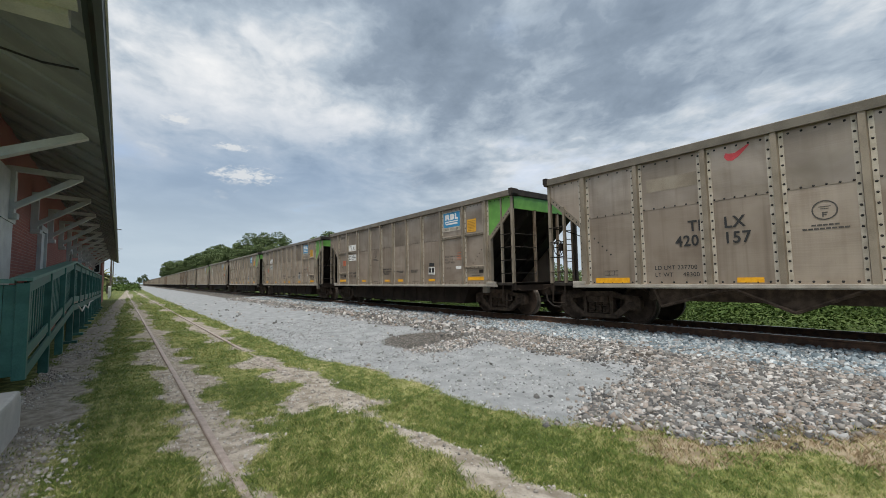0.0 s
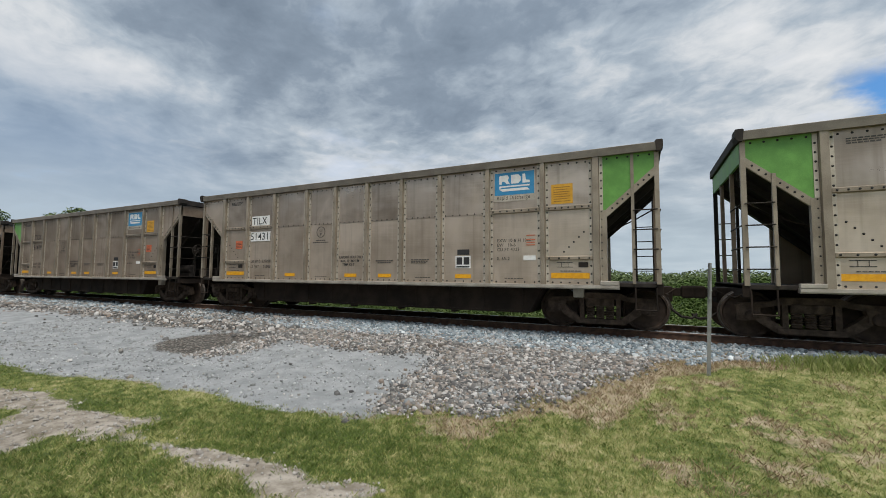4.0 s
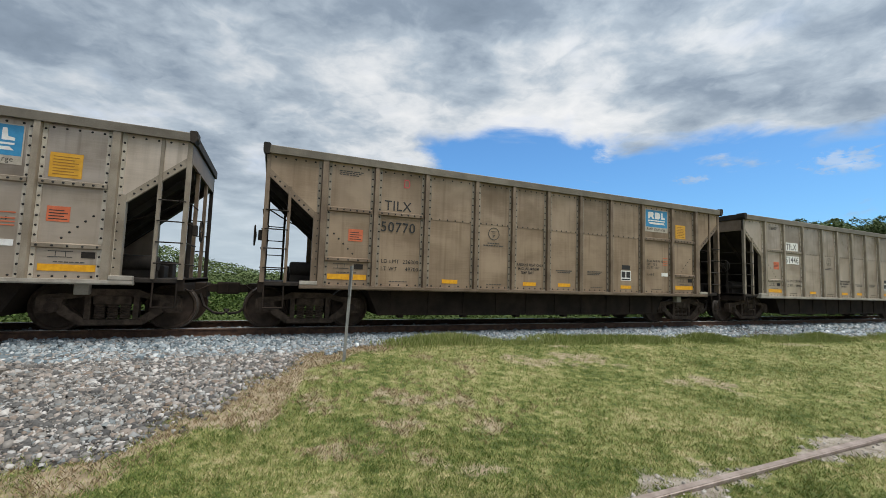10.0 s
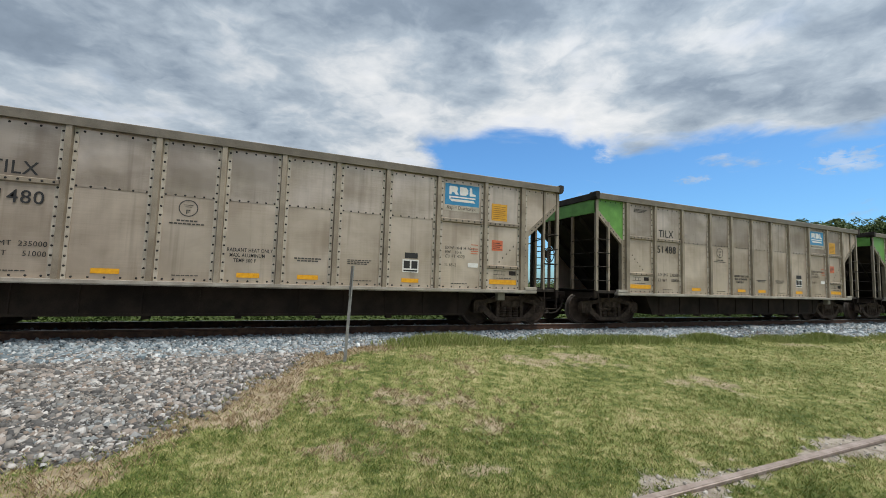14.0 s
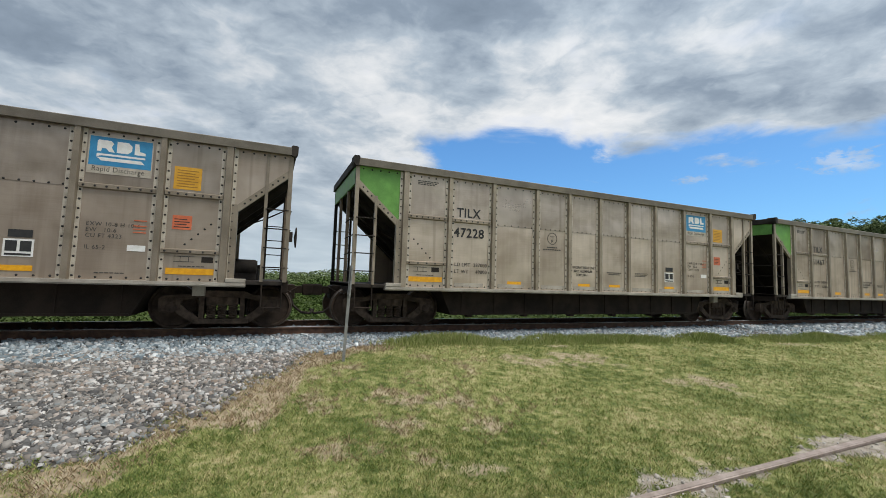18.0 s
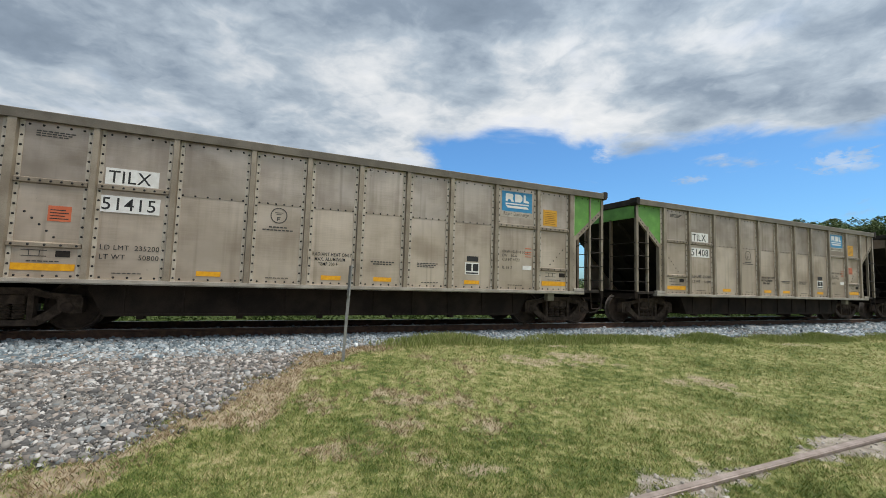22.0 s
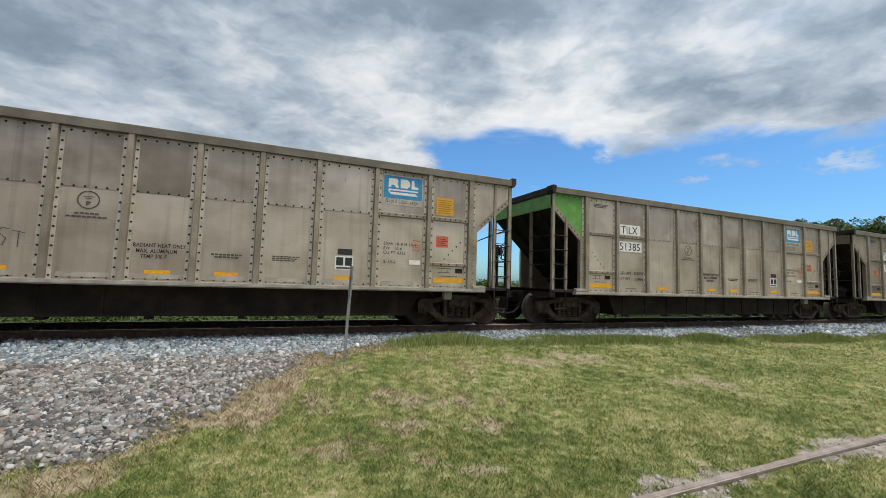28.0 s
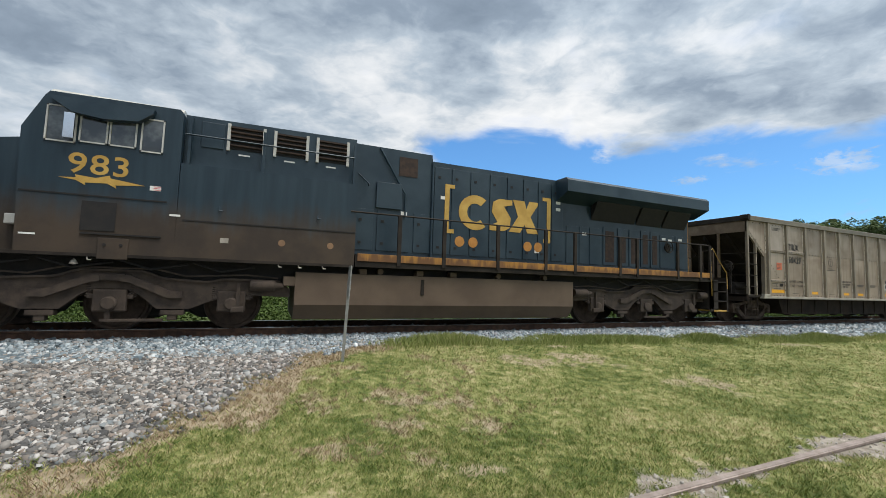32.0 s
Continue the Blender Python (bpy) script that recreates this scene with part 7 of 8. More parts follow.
def stone_material(name, stops, earth=(0.17, 0.14, 0.115)):
    m, nd, bsdf = material(name)
    g = nd.n.new("ShaderNodeNewGeometry").outputs["Random Per Island"]
    n = nd.noise(coords(nd), 55, 4)
    col = nd.mix(nd.math("MULTIPLY", nd.step(n, 0.4, 0.7), 0.25), nd.ramp(g, stops), (0.14, 0.132, 0.125))
    soil = nd.noise(coords(nd), 0.9, 5, 0.6)
    col = nd.mix(nd.math("MULTIPLY", nd.step(soil, 0.48, 0.72), 0.2), col, earth)
    nd.l.new(col, bsdf.inputs["Base Color"])
    bsdf.inputs["Roughness"].default_value = 0.85
    bump(nd, bsdf, n, 0.4, 0.006)
    return m


STONE_A = stone_material("mixed_rubble", [(0.0, (0.04, 0.04, 0.04)), (0.25, (0.095, 0.093, 0.09)), (0.5, (0.215, 0.205, 0.188)), (0.64, (0.18, 0.138, 0.108)), (0.84, (0.46, 0.445, 0.425)), (1.0, (0.13, 0.155, 0.165))])
STONE_B = stone_material("blue_grey_ballast", [(0.0, (0.07, 0.10, 0.12)), (0.35, (0.17, 0.215, 0.24)), (0.65, (0.34, 0.39, 0.415)), (0.83, (0.19, 0.18, 0.17)), (1.0, (0.56, 0.60, 0.62))], (0.15, 0.15, 0.145))


STONE_C = stone_material("pale_grit", [(0.0, (0.17, 0.155, 0.135)), (0.4, (0.30, 0.28, 0.25)), (0.75, (0.42, 0.40, 0.37)), (1.0, (0.24, 0.21, 0.18))])


STONE_D = stone_material("grey_grit", [(0.0, (0.10, 0.105, 0.105)), (0.4, (0.21, 0.22, 0.22)), (0.8, (0.33, 0.34, 0.345)), (1.0, (0.42, 0.43, 0.43))])


def stones(name, label, mat, x, y, z, size, seed):
    """Angular broken stones: squashed, randomly turned eight-cornered lumps."""
    r = np.random.default_rng(seed)
    n = len(x)
    base = np.array([(a, b, c) for a in (-1, 1) for b in (-1, 1) for c in (-1, 1)], float)
    v = base[None] * r.uniform(0.4, 1.0, (n, 8, 3)) * (size * np.clip(r.lognormal(-0.25, 0.5, n), 0.25, 2.3))[:, None, None] * np.array([1.25, 0.95, 0.8])
    a, t = r.uniform(0, 2 * np.pi, n), r.uniform(-0.9, 0.9, n)
    c, s = np.cos(t)[:, None], np.sin(t)[:, None]
    v = np.stack([v[..., 0] * c - v[..., 2] * s, v[..., 1], v[..., 0] * s + v[..., 2] * c], -1)
    c, s = np.cos(a)[:, None], np.sin(a)[:, None]
    v = np.stack([v[..., 0] * c - v[..., 1] * s, v[..., 0] * s + v[..., 1] * c, v[..., 2]], -1)
    z = z + size * r.uniform(-0.35, 0.75, n)
    v += np.stack([x, y, z], -1)[:, None, :]
    q = np.array([(0, 1, 3, 2), (4, 6, 7, 5), (0, 4, 5, 1), (2, 3, 7, 6), (1, 5, 7, 3)])
    f = (np.arange(n)[:, None, None] * 8 + q[None]).reshape(-1, 4)
    me = raw_mesh(name, v.reshape(-1, 3), f)
    me.materials.append(mat)
    tagged(new(name, me), label, "gravel", kind="stuff")


def build_stones():
    x, y, u = scatter(84000, -7.5, 3.0, 3.4, 8.5, 71)
    g, d, s, dry = covers(x, y)
    clear = smooth(-2.5, -3.3, x) * (1 - smooth(6.0, 6.9, y)) * (np.hypot((x + 8.0) / 1.7, (y - 5.8) / 1.15) > 1.05)
    keep = (u < g * (1 - d) * (1 - 0.88 * dry) * (1 - clear)) | (u < 0.004 * d)
    x, y = x[keep], y[keep]
    stones("rubble", "coarse grey and brown broken rock beside the track", STONE_A, x, y, ground_z(x, y) + 0.006, np.full(len(x), 0.0195), 72)
    x, y, u = scatter(26000, -40, -7.5, 3.0, 9.3, 73)
    g, d, s, dry = covers(x, y)
    keep = u < g * (1 - 0.97 * d) * smooth(6.2, 7.0, y) + 0.01 * d
    x, y = x[keep], y[keep]
    stones("loose_gravel", "loose pale gravel along the track", STONE_A, x, y, ground_z(x, y) + 0.006, np.full(len(x), 0.035), 74)
    xs, ys = [], []
    for n, a, b in ((76000, -9, 14), (20000, -40, -9), (26000, 14, 45)):
        x, y, u = scatter(n, a, b, 7.0, 12.8, 75 + n)
        front = np.where(x < 1.0, 7.9, np.minimum(8.5, edge_y(x))) + 0.35 * value_noise(x, y, 0.9, 17) - 0.15
        keep = (y > front) & (np.abs(np.abs(y - TRACK_Y) - 0.753) > 0.09)
        xs.append(x[keep]); ys.append(y[keep])
    x, y = np.concatenate(xs), np.concatenate(ys)
    bed = np.maximum(ground_z(x, y) + 0.015, np.interp(y, [8.6, 9.1, 9.4, 12.0, 12.8], [0.0, 0.235, 0.25, 0.25, 0.1]))
    stones("ballast", "blue-grey crushed stone ballast under the main track", STONE_B, x, y, bed, np.where(np.abs(x) < 16, 0.0235, 0.036), 76)


build_stones()
x, y, u = scatter(12000, -15, -1.6, -1.3, -0.1, 91)
keep = u < 0.7 * smooth(0.35, 0.85, value_noise(x, y, 0.6, 33)) * smooth(-0.2, -0.6, y)
stones("pebbles", "pale pebbles scattered along the ramp", STONE_C, x[keep], y[keep], ground_z(x[keep], y[keep]) + 0.004, np.full(keep.sum(), 0.0115), 92)

x, y, u = scatter(26000, -14, 9, 0.2, 3.0, 93)
g, d, sd, dry = covers(x, y)
keep = u < 0.7 * sd * (0.3 + value_noise(x, y, 0.5, 35))
stones("grit", "small stones and grit in the bare sand along the siding", STONE_C, x[keep], y[keep], ground_z(x[keep], y[keep]) + 0.002, np.full(keep.sum(), 0.011), 94)

x, y, u = scatter(22000, -16, -2.6, 3.0, 8.0, 95)
g, d, sd, dry = covers(x, y)
keep = u < d * (0.15 + 0.5 * value_noise(x, y, 0.7, 37))
stones("crushed_grit", "fine crushed grit on the packed stone dust", STONE_D, x[keep], y[keep], ground_z(x[keep], y[keep]) + 0.001, np.full(keep.sum(), 0.012), 96)

# broken asphalt slabs on the rubble
ASPH = plain("broken_asphalt", (0.07, 0.06, 0.05), (0.15, 0.13, 0.11), 0.9, 0.0, 8.0, 0.6)
ra = random.Random(9)
for q in range(9):
    x, y = -3.9 + ra.uniform(-1.6, 1.8), 7.6 + ra.uniform(-0.5, 0.9)
    n = 7
    k = ra.uniform(0.03, 0.08)
    pts = [(k * ra.uniform(0.6, 1.2) * math.cos(i * 2 * math.pi / n) * 1.6, k * ra.uniform(0.6, 1.2) * math.sin(i * 2 * math.pi / n)) for i in range(n)]
    ob = thing("asphalt_chunk", "dark broken piece of asphalt lying on gravel", "debris", (x, y, float(ground_z(x, y)) + 0.01), group="broken asphalt", rz=ra.uniform(-0.5, 0.5))
    part("chunk", MB().prism(pts, "z", -0.02, ra.uniform(0.03, 0.06)), ASPH, ob)


# ---------------- the train ----------------
CREAM = plain("cream_spray", (0.50, 0.41, 0.27), (0.62, 0.51, 0.35), 0.7)
PALEG = plain("pale_green_spray", (0.40, 0.45, 0.36), (0.55, 0.58, 0.48), 0.7)
SMOKE = plain("smoke_grey_spray", (0.07, 0.07, 0.065), (0.14, 0.14, 0.125), 0.7)
TEALS = plain("teal_spray", (0.18, 0.33, 0.34), (0.27, 0.42, 0.42), 0.7)
NAVY = plain("navy_spray", (0.02, 0.05, 0.16), (0.04, 0.08, 0.24), 0.7)
SKYB = plain("sky_blue_spray", (0.16, 0.42, 0.56), (0.28, 0.55, 0.68), 0.7)
PALEB = plain("pale_blue_spray", (0.36, 0.50, 0.58), (0.58, 0.66, 0.70), 0.7, 0.0, 7.0)
NAVYB = plain("blue_spray", (0.03, 0.09, 0.26), (0.05, 0.13, 0.34), 0.7)
# sprayed letters, in the space of the car that carries them
WILD = [[(1.27, 2.06), (1.66, 2.03), (2.28, 2.38), (2.54, 2.36), (2.6, 1.96), (2.06, 1.92), (1.47, 1.58), (1.56, 1.46), (2.21, 1.53), (2.29, 1.38), (1.66, 0.98), (1.29, 1.01), (1.22, 1.47)],
    [(2.6, 1.65), (2.99, 1.98), (3.37, 1.76), (3.41, 2.21), (3.71, 2.32), (3.94, 2.04), (3.87, 1.72), (4.36, 2.17), (4.8, 2.23), (4.9, 1.84), (4.1, 1.66), (4.63, 1.65), (5.4, 1.5), (5.69, 1.26), (5.59, 1.03), (5.01, 1.23), (3.71, 1.39), (3.5, 1.05), (2.79, 1.15)],
    [(5.47, 1.65), (6.18, 2.03), (6.2, 2.25), (6.53, 2.26), (6.51, 1.93), (6.75, 1.97), (6.71, 2.13), (7.07, 2.17), (7.23, 1.74), (7.83, 1.73), (7.79, 2.2), (8.29, 2.27), (8.48, 1.96), (9.47, 2.3), (10.11, 2.35), (10.34, 2.14), (9.86, 1.74), (9.62, 1.16), (8.76, 1.09), (8.06, 1.21), (7.14, 0.97), (6.01, 1.05), (5.74, 1.33)],
    [(10.86, 2.09), (10.97, 2.26), (11.62, 2.3), (12.0, 2.1), (12.05, 1.76), (12.45, 1.52), (12.45, 1.12), (11.3, 1.13), (10.92, 1.37)]]
WILD_LIGHT = [[(1.42, 1.71), (1.84, 1.9), (2.52, 2.03)],
    [(1.34, 1.51), (1.9, 1.67), (2.18, 1.79)],
    [(2.34, 1.13), (2.79, 1.22), (3.41, 1.17)],
    [(3.44, 1.66), (3.54, 1.25)],
    [(3.88, 1.96), (3.85, 1.72)],
    [(3.94, 1.67), (4.4, 1.82), (4.82, 1.95)],
    [(4.1, 1.27), (4.71, 1.22), (5.24, 0.99)],
    [(3.79, 1.19), (4.02, 0.98)],
    [(5.97, 1.49), (6.53, 1.82), (6.58, 2.12)],
    [(6.97, 1.77), (7.79, 1.61)],
    [(7.14, 2.08), (7.19, 1.81)],
    [(8.24, 1.55), (9.0, 1.87), (9.67, 1.98)],
    [(10.21, 2.22), (9.81, 1.74), (9.67, 1.08)],
    [(5.93, 0.97), (6.53, 1.14)],
    [(7.69, 1.06), (7.97, 0.99)]]
WILD_TEAL = [[(10.97, 1.29), (11.4, 1.13), (12.05, 1.24)],
    [(11.08, 1.97), (10.97, 1.54)],
    [(11.78, 2.22), (11.89, 1.84)],
    [(7.42, 1.44), (8.06, 1.35)],
    [(8.62, 1.41), (9.18, 1.47)],
    [(12.15, 1.42), (12.84, 1.31)]]
SCRIBBLE = [[(3.86, 1.35), (3.93, 1.98), (4.06, 1.70), (4.18, 2.0), (4.24, 1.42)], [(4.30, 1.45), (4.33, 1.95)], [(4.62, 1.95), (4.42, 1.86), (4.60, 1.60), (4.40, 1.42)], [(4.70, 1.98), (4.72, 1.45)], [(5.08, 1.76), (5.12, 2.12), (5.26, 1.86), (5.40, 2.14), (5.48, 1.78)], [(4.40, 2.08), (4.46, 2.16)]]
BUBBLE = [[(5.08, 1.45), (5.34, 1.5), (5.47, 1.37), (5.4, 1.08), (5.16, 1.04), (5.04, 1.2)],
    [(5.4, 1.49), (5.78, 1.58), (5.92, 1.42), (5.99, 1.19), (5.88, 0.97), (5.53, 0.99), (5.41, 1.14)],
    [(5.96, 1.46), (6.2, 1.5), (6.32, 1.3), (6.22, 1.04), (6.02, 0.99)],
    [(6.41, 1.31), (6.69, 1.39), (6.82, 1.24), (6.78, 0.98), (6.5, 0.98)],
    [(6.85, 1.46), (7.25, 1.61), (7.42, 1.35), (7.31, 0.98), (6.98, 0.96), (6.82, 1.21)],
    [(7.48, 1.38), (7.85, 1.54), (8.11, 1.44), (8.09, 1.16), (7.79, 0.94), (7.42, 1.0)]]
BUBBLE_BLUE = [[(5.16, 1.41), (5.15, 1.11)],
    [(5.29, 1.39), (5.32, 1.11)],
    [(5.53, 1.45), (5.68, 1.3), (5.53, 1.17), (5.74, 1.06)],
    [(6.05, 1.34), (6.14, 1.09)],
    [(6.58, 1.26), (6.63, 1.05)],
    [(7.04, 1.42), (7.22, 1.31), (7.04, 1.11)],
    [(7.6, 1.3), (7.88, 1.39), (7.94, 1.17)],
    [(8.61, 1.31), (9.17, 1.41)],
    [(8.57, 1.1), (9.21, 1.15)]]
BUBBLE_BLACK = [[(5.11, 1.43), (5.47, 1.42)],
    [(5.24, 1.43), (5.26, 1.13)],
    [(5.5, 1.4), (5.47, 1.19), (5.74, 1.33)],
    [(7.19, 1.45), (7.13, 1.34)],
    [(8.47, 1.3), (9.07, 1.18)],
    [(8.5, 1.18), (9.28, 1.47)]]
BLOCK_TAG = [[(3.37, 2.06), (4.28, 2.07)],
    [(3.28, 1.83), (4.31, 1.86)],
    [(3.37, 1.79), (3.57, 1.15)],
    [(3.86, 2.32), (4.0, 1.04)],
    [(4.37, 1.76), (4.41, 1.23)],
    [(3.6, 1.18), (4.77, 1.2)],
    [(4.54, 1.98), (4.63, 1.19)],
    [(4.74, 2.15), (5.1, 2.16), (5.3, 1.02)],
    [(4.98, 1.64), (5.0, 1.25)],
    [(5.37, 1.88), (5.91, 1.93), (6.02, 1.22)],
    [(5.59, 2.14), (5.61, 1.87)],
    [(6.2, 1.9), (6.82, 1.91), (6.93, 1.07)],
    [(6.27, 1.85), (6.27, 1.06)],
    [(6.29, 1.56), (6.86, 1.84)]]
BLOCK_TAG_END = [[(6.75, 2.14), (7.23, 2.12), (7.8, 1.27)],
    [(6.95, 2.14), (7.17, 1.02)],
    [(7.8, 2.07), (7.36, 1.25)],
    [(7.36, 1.27), (7.84, 1.26)],
    [(7.8, 2.07), (8.17, 2.05), (8.17, 1.05)],
    [(8.46, 2.04), (8.51, 1.38)],
    [(8.38, 1.32), (8.69, 1.82)],
    [(8.72, 2.02), (8.9, 1.14)],
    [(8.72, 2.02), (9.03, 2.06), (9.29, 1.22)],
    [(9.03, 1.64), (9.38, 1.61)],
    [(9.56, 2.2), (9.6, 1.17)],
    [(9.69, 2.05), (9.78, 1.17)],
    [(9.65, 1.99), (10.55, 2.02)],
    [(10.5, 2.17), (10.68, 1.13)]]
CREAM_LETTERS = [[(5.23, 1.92), (5.66, 2.0), (5.84, 1.89), (5.82, 1.56), (5.66, 1.13), (5.38, 1.07), (5.51, 1.39), (5.23, 1.44), (5.18, 1.52), (5.33, 1.62)],
    [(4.36, 1.34), (4.67, 1.37), (4.7, 1.21), (4.78, 1.45), (5.09, 1.46), (5.37, 1.05), (4.92, 1.0), (4.82, 1.16), (4.29, 0.99)],
    [(6.05, 1.9), (6.4, 1.94), (6.57, 1.72), (6.56, 1.47), (6.4, 1.3), (6.82, 1.45), (6.88, 1.23), (6.53, 0.97), (5.98, 1.02)],
    [(6.93, 1.9), (7.47, 1.9), (7.53, 1.61), (7.33, 1.21), (7.01, 1.04), (6.82, 1.13), (6.96, 1.55)],
    [(7.57, 1.81), (8.26, 1.95), (8.41, 1.82), (7.99, 1.6), (8.06, 1.33), (8.41, 0.97), (7.86, 0.98), (7.7, 1.25), (7.33, 1.01), (7.5, 1.51)],
    [(8.48, 1.86), (9.15, 1.83), (9.19, 1.62), (8.68, 1.56), (9.26, 1.55), (9.34, 0.99), (8.48, 0.99), (8.45, 1.28), (8.87, 1.29), (8.41, 1.45)]]
NAVY_CLOUD = [[(3.45, 1.12), (3.75, 1.21), (4.11, 1.3), (4.47, 1.43), (4.67, 1.67), (5.03, 1.98), (5.37, 2.09), (5.77, 2.08), (6.11, 2.0), (6.5, 1.93), (7.01, 1.93), (7.8, 2.0), (8.48, 1.96), (9.19, 1.86), (9.38, 1.45), (9.89, 1.25), (10.35, 0.97), (8.8, 0.93), (6.75, 0.94), (4.98, 0.96), (3.45, 0.97)]]
NAVY_DOTS = [[(4.77, 1.77), (4.73, 1.7), (4.66, 1.72), (4.66, 1.81), (4.73, 1.83)],
    [(5.62, 2.13), (5.57, 2.05), (5.48, 2.07), (5.48, 2.17), (5.57, 2.21)],
    [(6.43, 2.1), (6.37, 2.01), (6.27, 2.04), (6.27, 2.14), (6.37, 2.18)],
    [(7.82, 2.09), (7.76, 1.99), (7.66, 2.02), (7.66, 2.13), (7.76, 2.17)],
    [(8.14, 2.05), (8.08, 1.97), (8.0, 1.99), (8.0, 2.09), (8.08, 2.12)],
    [(8.73, 2.05), (8.67, 1.96), (8.57, 1.99), (8.57, 2.08), (8.67, 2.12)],
    [(9.3, 2.1), (9.23, 2.01), (9.13, 2.04), (9.13, 2.14), (9.23, 2.17)],
    [(9.65, 1.55), (9.6, 1.48), (9.51, 1.5), (9.51, 1.58), (9.6, 1.61)],
    [(5.25, 1.94), (5.18, 1.83), (5.07, 1.86), (5.07, 1.99), (5.18, 2.03)],
    [(6.04, 2.02), (5.97, 1.91), (5.86, 1.95), (5.86, 2.07), (5.97, 2.12)]]
CREAM_GAPS = [[(5.57, 1.63), (5.77, 1.73), (5.66, 1.4)],
    [(6.24, 1.76), (6.37, 1.67), (6.24, 1.55)],
    [(7.2, 1.62), (7.3, 1.6), (7.24, 1.33)],
    [(4.59, 1.24), (4.7, 1.16), (4.54, 1.1)],
    [(7.99, 1.5), (8.19, 1.44), (8.09, 1.27)]]
HALO = [[(6.69, 2.05), (6.82, 2.13), (6.91, 2.1), (6.79, 2.03), (6.68, 2.06)],
    [(9.73, 1.97), (9.85, 1.72), (9.92, 1.98), (9.89, 1.76), (10.04, 2.06), (10.1, 1.77), (10.23, 2.0), (10.39, 1.79), (10.57, 2.04)]]
PAINTED = {
    "50819": lambda: [(SMOKE, WILD, 0, False), (PALEG, [w + w[:1] for w in WILD], 0.035, False), (PALEG, WILD_LIGHT, 0.11, False), (TEALS, WILD_TEAL, 0.10, False)],
    "51386": lambda: [(CHALK, SCRIBBLE, 0.022, False), (PALEB, BUBBLE, 0, True), (SKYB, BUBBLE_BLUE, 0.10, False), (LETTER, BUBBLE, 0.045, True), (LETTER, BUBBLE_BLACK, 0.04, False)],
    "50792": lambda: [(CHALK, BLOCK_TAG, 0.085, False), (CHALK, BLOCK_TAG_END, 0.075, False)],
    "50845": lambda: [(NAVY, NAVY_CLOUD, 0, True), (NAVYB, NAVY_DOTS, 0, True), (CREAM, CREAM_LETTERS, 0, False), (LETTER, [w + w[:1] for w in CREAM_LETTERS], 0.03, False), (NAVYB, CREAM_GAPS, 0, True), (CHALK, HALO, 0.025, False)],
}
# number, green end, tone, white patch, load limit, light weight
CARS = {
    -11: ("51433", "R", 1, False, ("235000", "51000")),
    -10: ("420157", "", 1, False, ("237700", "48300")),
    -9: ("50294", "R", 1, True, ("238000", "50000")),
    -8: ("51430", "R", 0, True, ("235100", "50900")),
    -7: ("51457", "R", 0, False, ("235000", "51000")),
    -6: ("51497", "L", 0, True, ("234900", "51100")),
    -5: ("51431", "R", 0, True, ("235000", "51000")),
    -4: ("51419", "L", 1, False, ("235000", "51000")),
    -3: ("50819", "", 2, False, ("236300", "49700")),
    -2: ("51392", "L", 0, True, ("236200", "49800")),
    -1: ("51443", "R", 0, True, ("235200", "50800")),
    0: ("51446", "R", 0, True, ("235100", "50900")),
    1: ("50770", "", 2, False, ("236300", "49700")),
    2: ("51486", "L", 0, True, ("235000", "51000")),
    3: ("47288", "R", 0, False, ("237000", "49000")),
    4: ("51386", "L", 1, True, ("236000", "50000")),
    5: ("51488", "L", 0, False, ("235200", "50800")),
    6: ("51480", "L", 0, False, ("235000", "51000")),
    7: ("51465", "L", 0, False, ("235000", "51000")),
    8: ("51473", "", 1, False, ("235000", "51000")),
    9: ("51467", "L", 0, False, ("235300", "50700")),
    10: ("47228", "L", 0, False, ("237000", "49000")),
    11: ("50305", "L", 1, False, ("236100", "49900")),
    12: ("51370", "R", 1, True, ("236100", "49900")),
    13: ("50780", "", 2, False, ("236100", "49900")),
    14: ("51408", "L", 0, True, ("235000", "51000")),
    15: ("51415", "R", 0, True, ("235200", "50800")),
    16: ("51481", "L", 0, False, ("235000", "51000")),
    17: ("50271", "L", 1, False, ("236100", "49900")),
    18: ("50792", "", 2, False, ("236300", "49700")),
    19: ("51462", "R", 0, False, ("235000", "51000")),
    20: ("51452", "", 1, True, ("235000", "51000")),
    21: ("51385", "L", 0, True, ("236000", "50000")),
    22: ("47244", "L", 0, False, ("237000", "49000")),
    23: ("51402", "L", 0, True, ("235400", "50600")),
    24: ("50845", "", 2, False, ("236200", "49800")),
    25: ("50421", "R", 1, False, ("234900", "51100")),
}
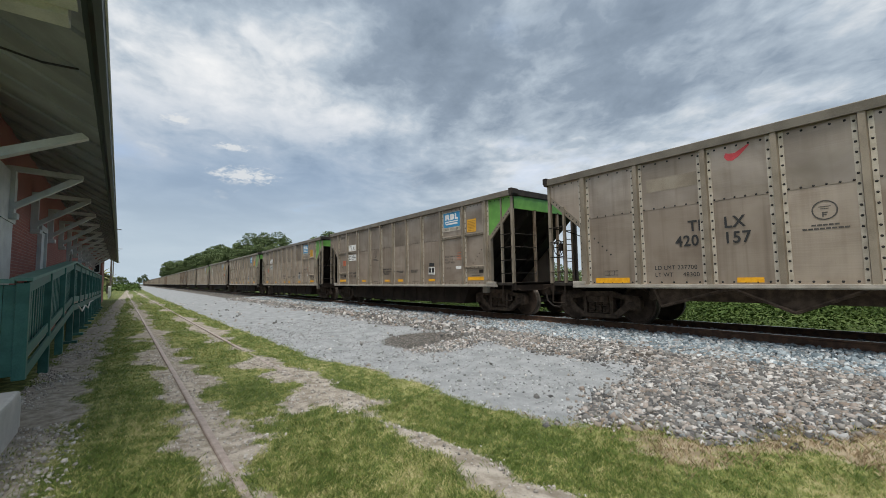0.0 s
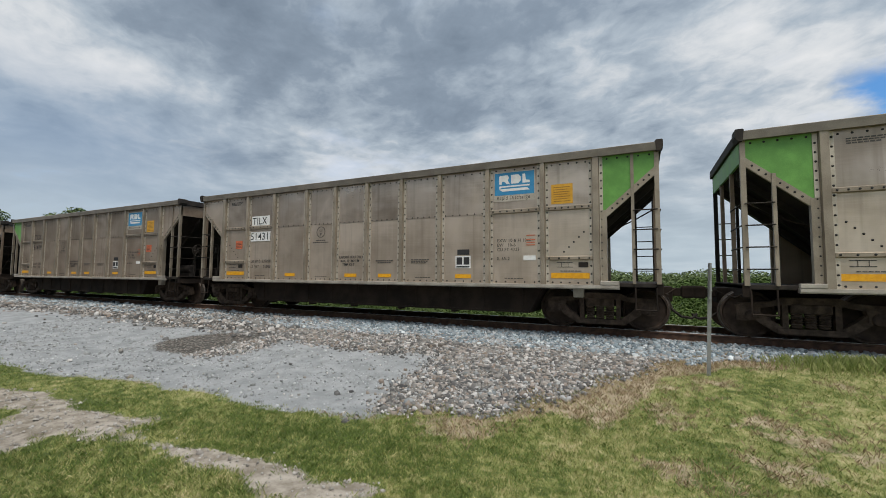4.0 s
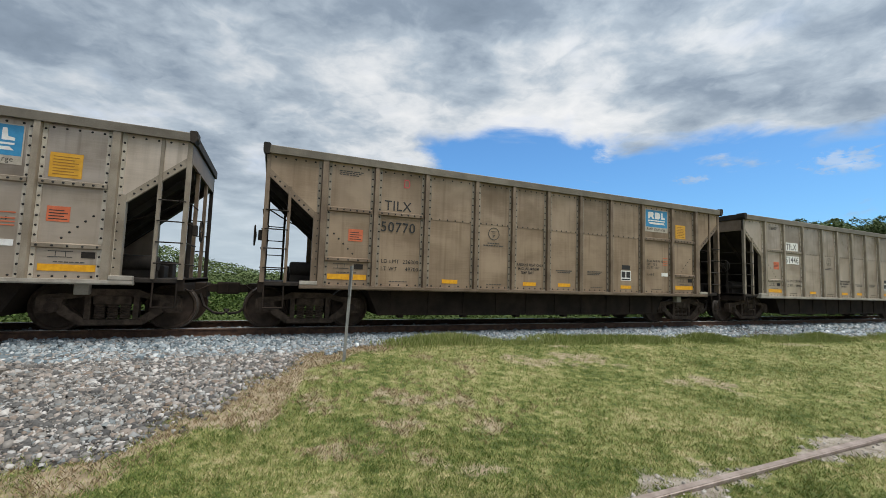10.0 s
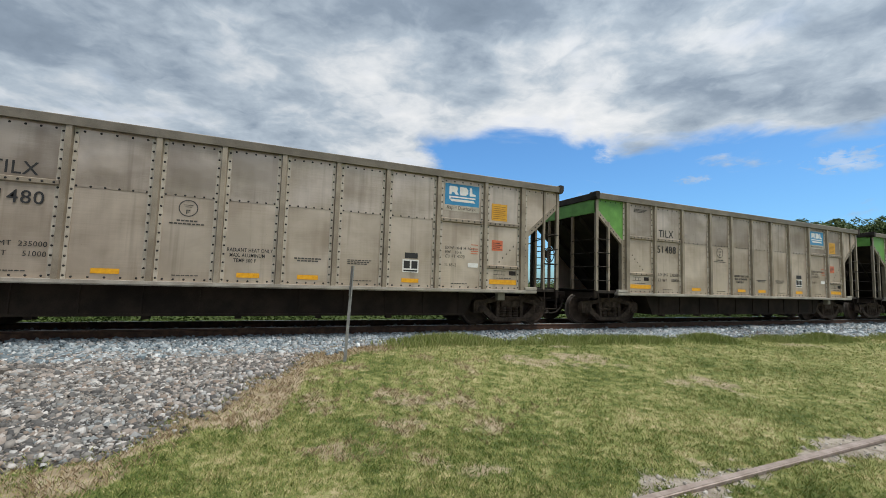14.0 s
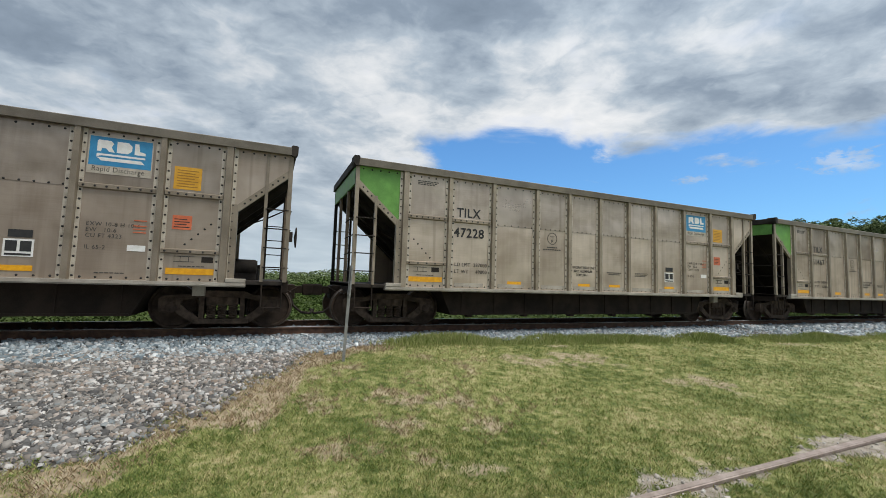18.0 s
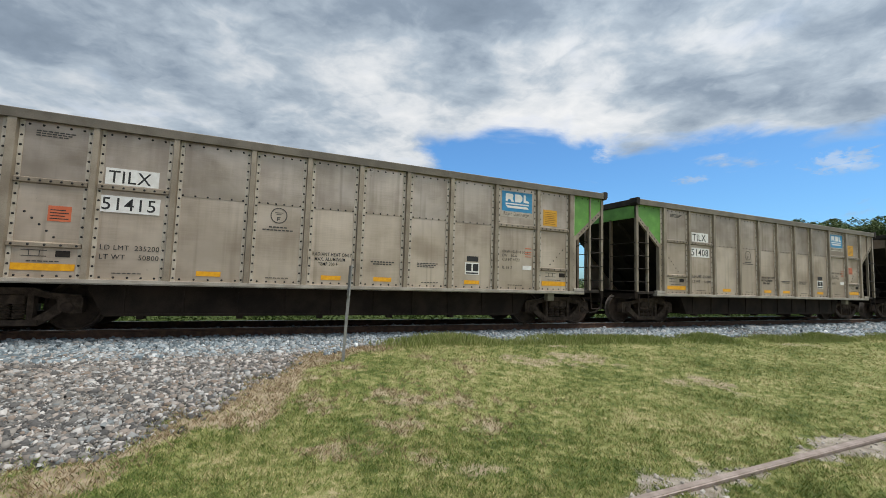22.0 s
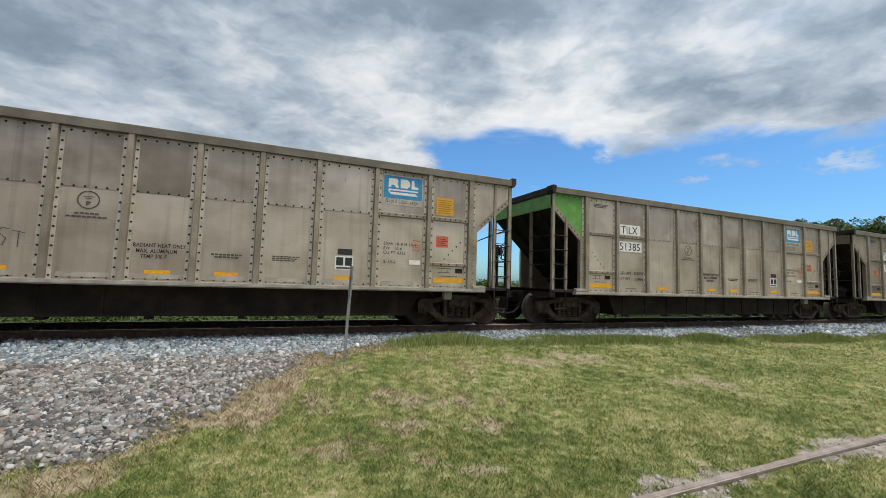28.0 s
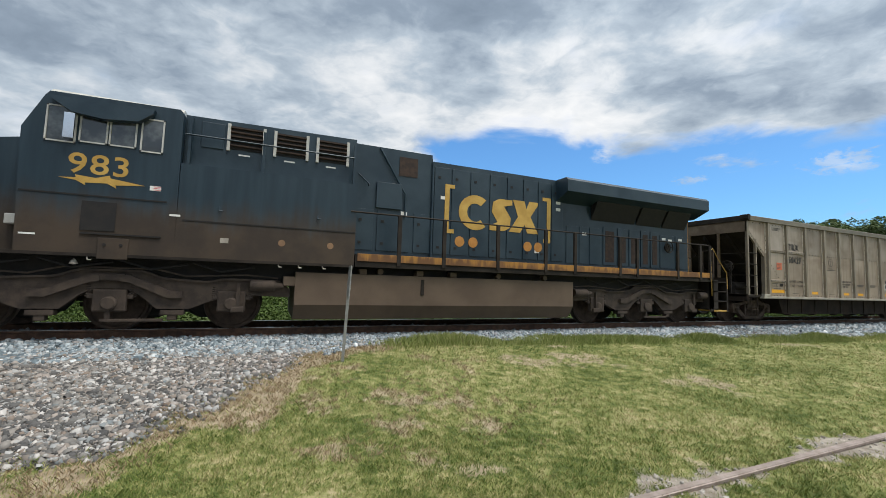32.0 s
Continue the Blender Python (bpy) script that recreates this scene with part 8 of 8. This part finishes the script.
SPRAYS = {
    -7: [([LETTER], (3, 3.75, 4.85, 1.25, 1.75, 4, 0.05)), ([LETTER], (5, 5.1, 6.0, 1.25, 1.6, 3, 0.05))],
    11: [([CHALK], (14, 3.8, 4.8, 1.12, 1.9, 4, 0.05)), ([CHALK], (15, 5.1, 5.95, 1.15, 1.8, 3, 0.05))],
    12: [([GREYL], (16, 3.8, 4.8, 1.1, 1.5, 4, 0.015)), ([GREYL], (17, 5.1, 5.9, 1.1, 1.6, 4, 0.015))],
    13: [([REDP], (18, 3.8, 4.6, 1.1, 1.4, 6, 0.02))],
    16: [([GREYL], (19, 10.8, 11.8, 2.1, 2.55, 2, 0.03))],
    19: [([CHALK], (21, 7.35, 8.15, 1.35, 1.95, 3, 0.05))],
    22: [([GREYL], (23, 3.9, 4.7, 1.5, 1.85, 4, 0.012))],
}
TRAIN = []
for j, row in CARS.items():
    heavy = row[0].startswith("47")
    if row[0].startswith("42"):
        car, wheels = make_car(*row, M=MV, RIBS=RIBS_B)
    else:
        car, wheels = make_car(*row, heavy=heavy, bottom_row=heavy, extra=SPRAYS.get(j, ()))
    TRAIN.append((car, wheels, -j * PITCH))
TRAIN.append((LOCOMOTIVE[0], LOCOMOTIVE[1], -406.18))
ROLL = [(0, -162.94), (2, -127.21), (3, -109.52), (4, -91.69), (6.5, -47.0), (7, -38.12), (9, -2.47), (13, 68.86), (19, 175.61), (23, 246.60), (25, 281.85), (28, 335.06), (32, 406.18)]


def rolled(t):
    return float(np.interp(t, [r[0] for r in ROLL], [r[1] for r in ROLL]))


def motions():
    for ob, wheels, x0 in TRAIN:
        walk(ob, [(t, pose(x0 + d, TRACK_Y, RAIL_Z)) for t, d in ROLL])
        # the wheels turn as the car rolls past
        times = [i / FPS for i in range(0, 32 * FPS + 1)]
        mid = x0 + (7.0 if ob is not LOCOMOTIVE[0] else 4.0)
        near = [t for t in times if -34 < mid + rolled(t) < 40]
        if len(near) < 2:
            continue
        for w in wheels:
            at, radius = w.location.copy(), w.location.z
            rows = [(t, pose(*at, 0, math.degrees((rolled(t) - rolled(near[0])) / radius), 0)) for t in near]
            if near[0] > 0:
                rows.insert(0, (0, rows[0][1]))
            if near[-1] < 32:
                rows.append((32, rows[-1][1]))
            walk(w, rows)


motions()
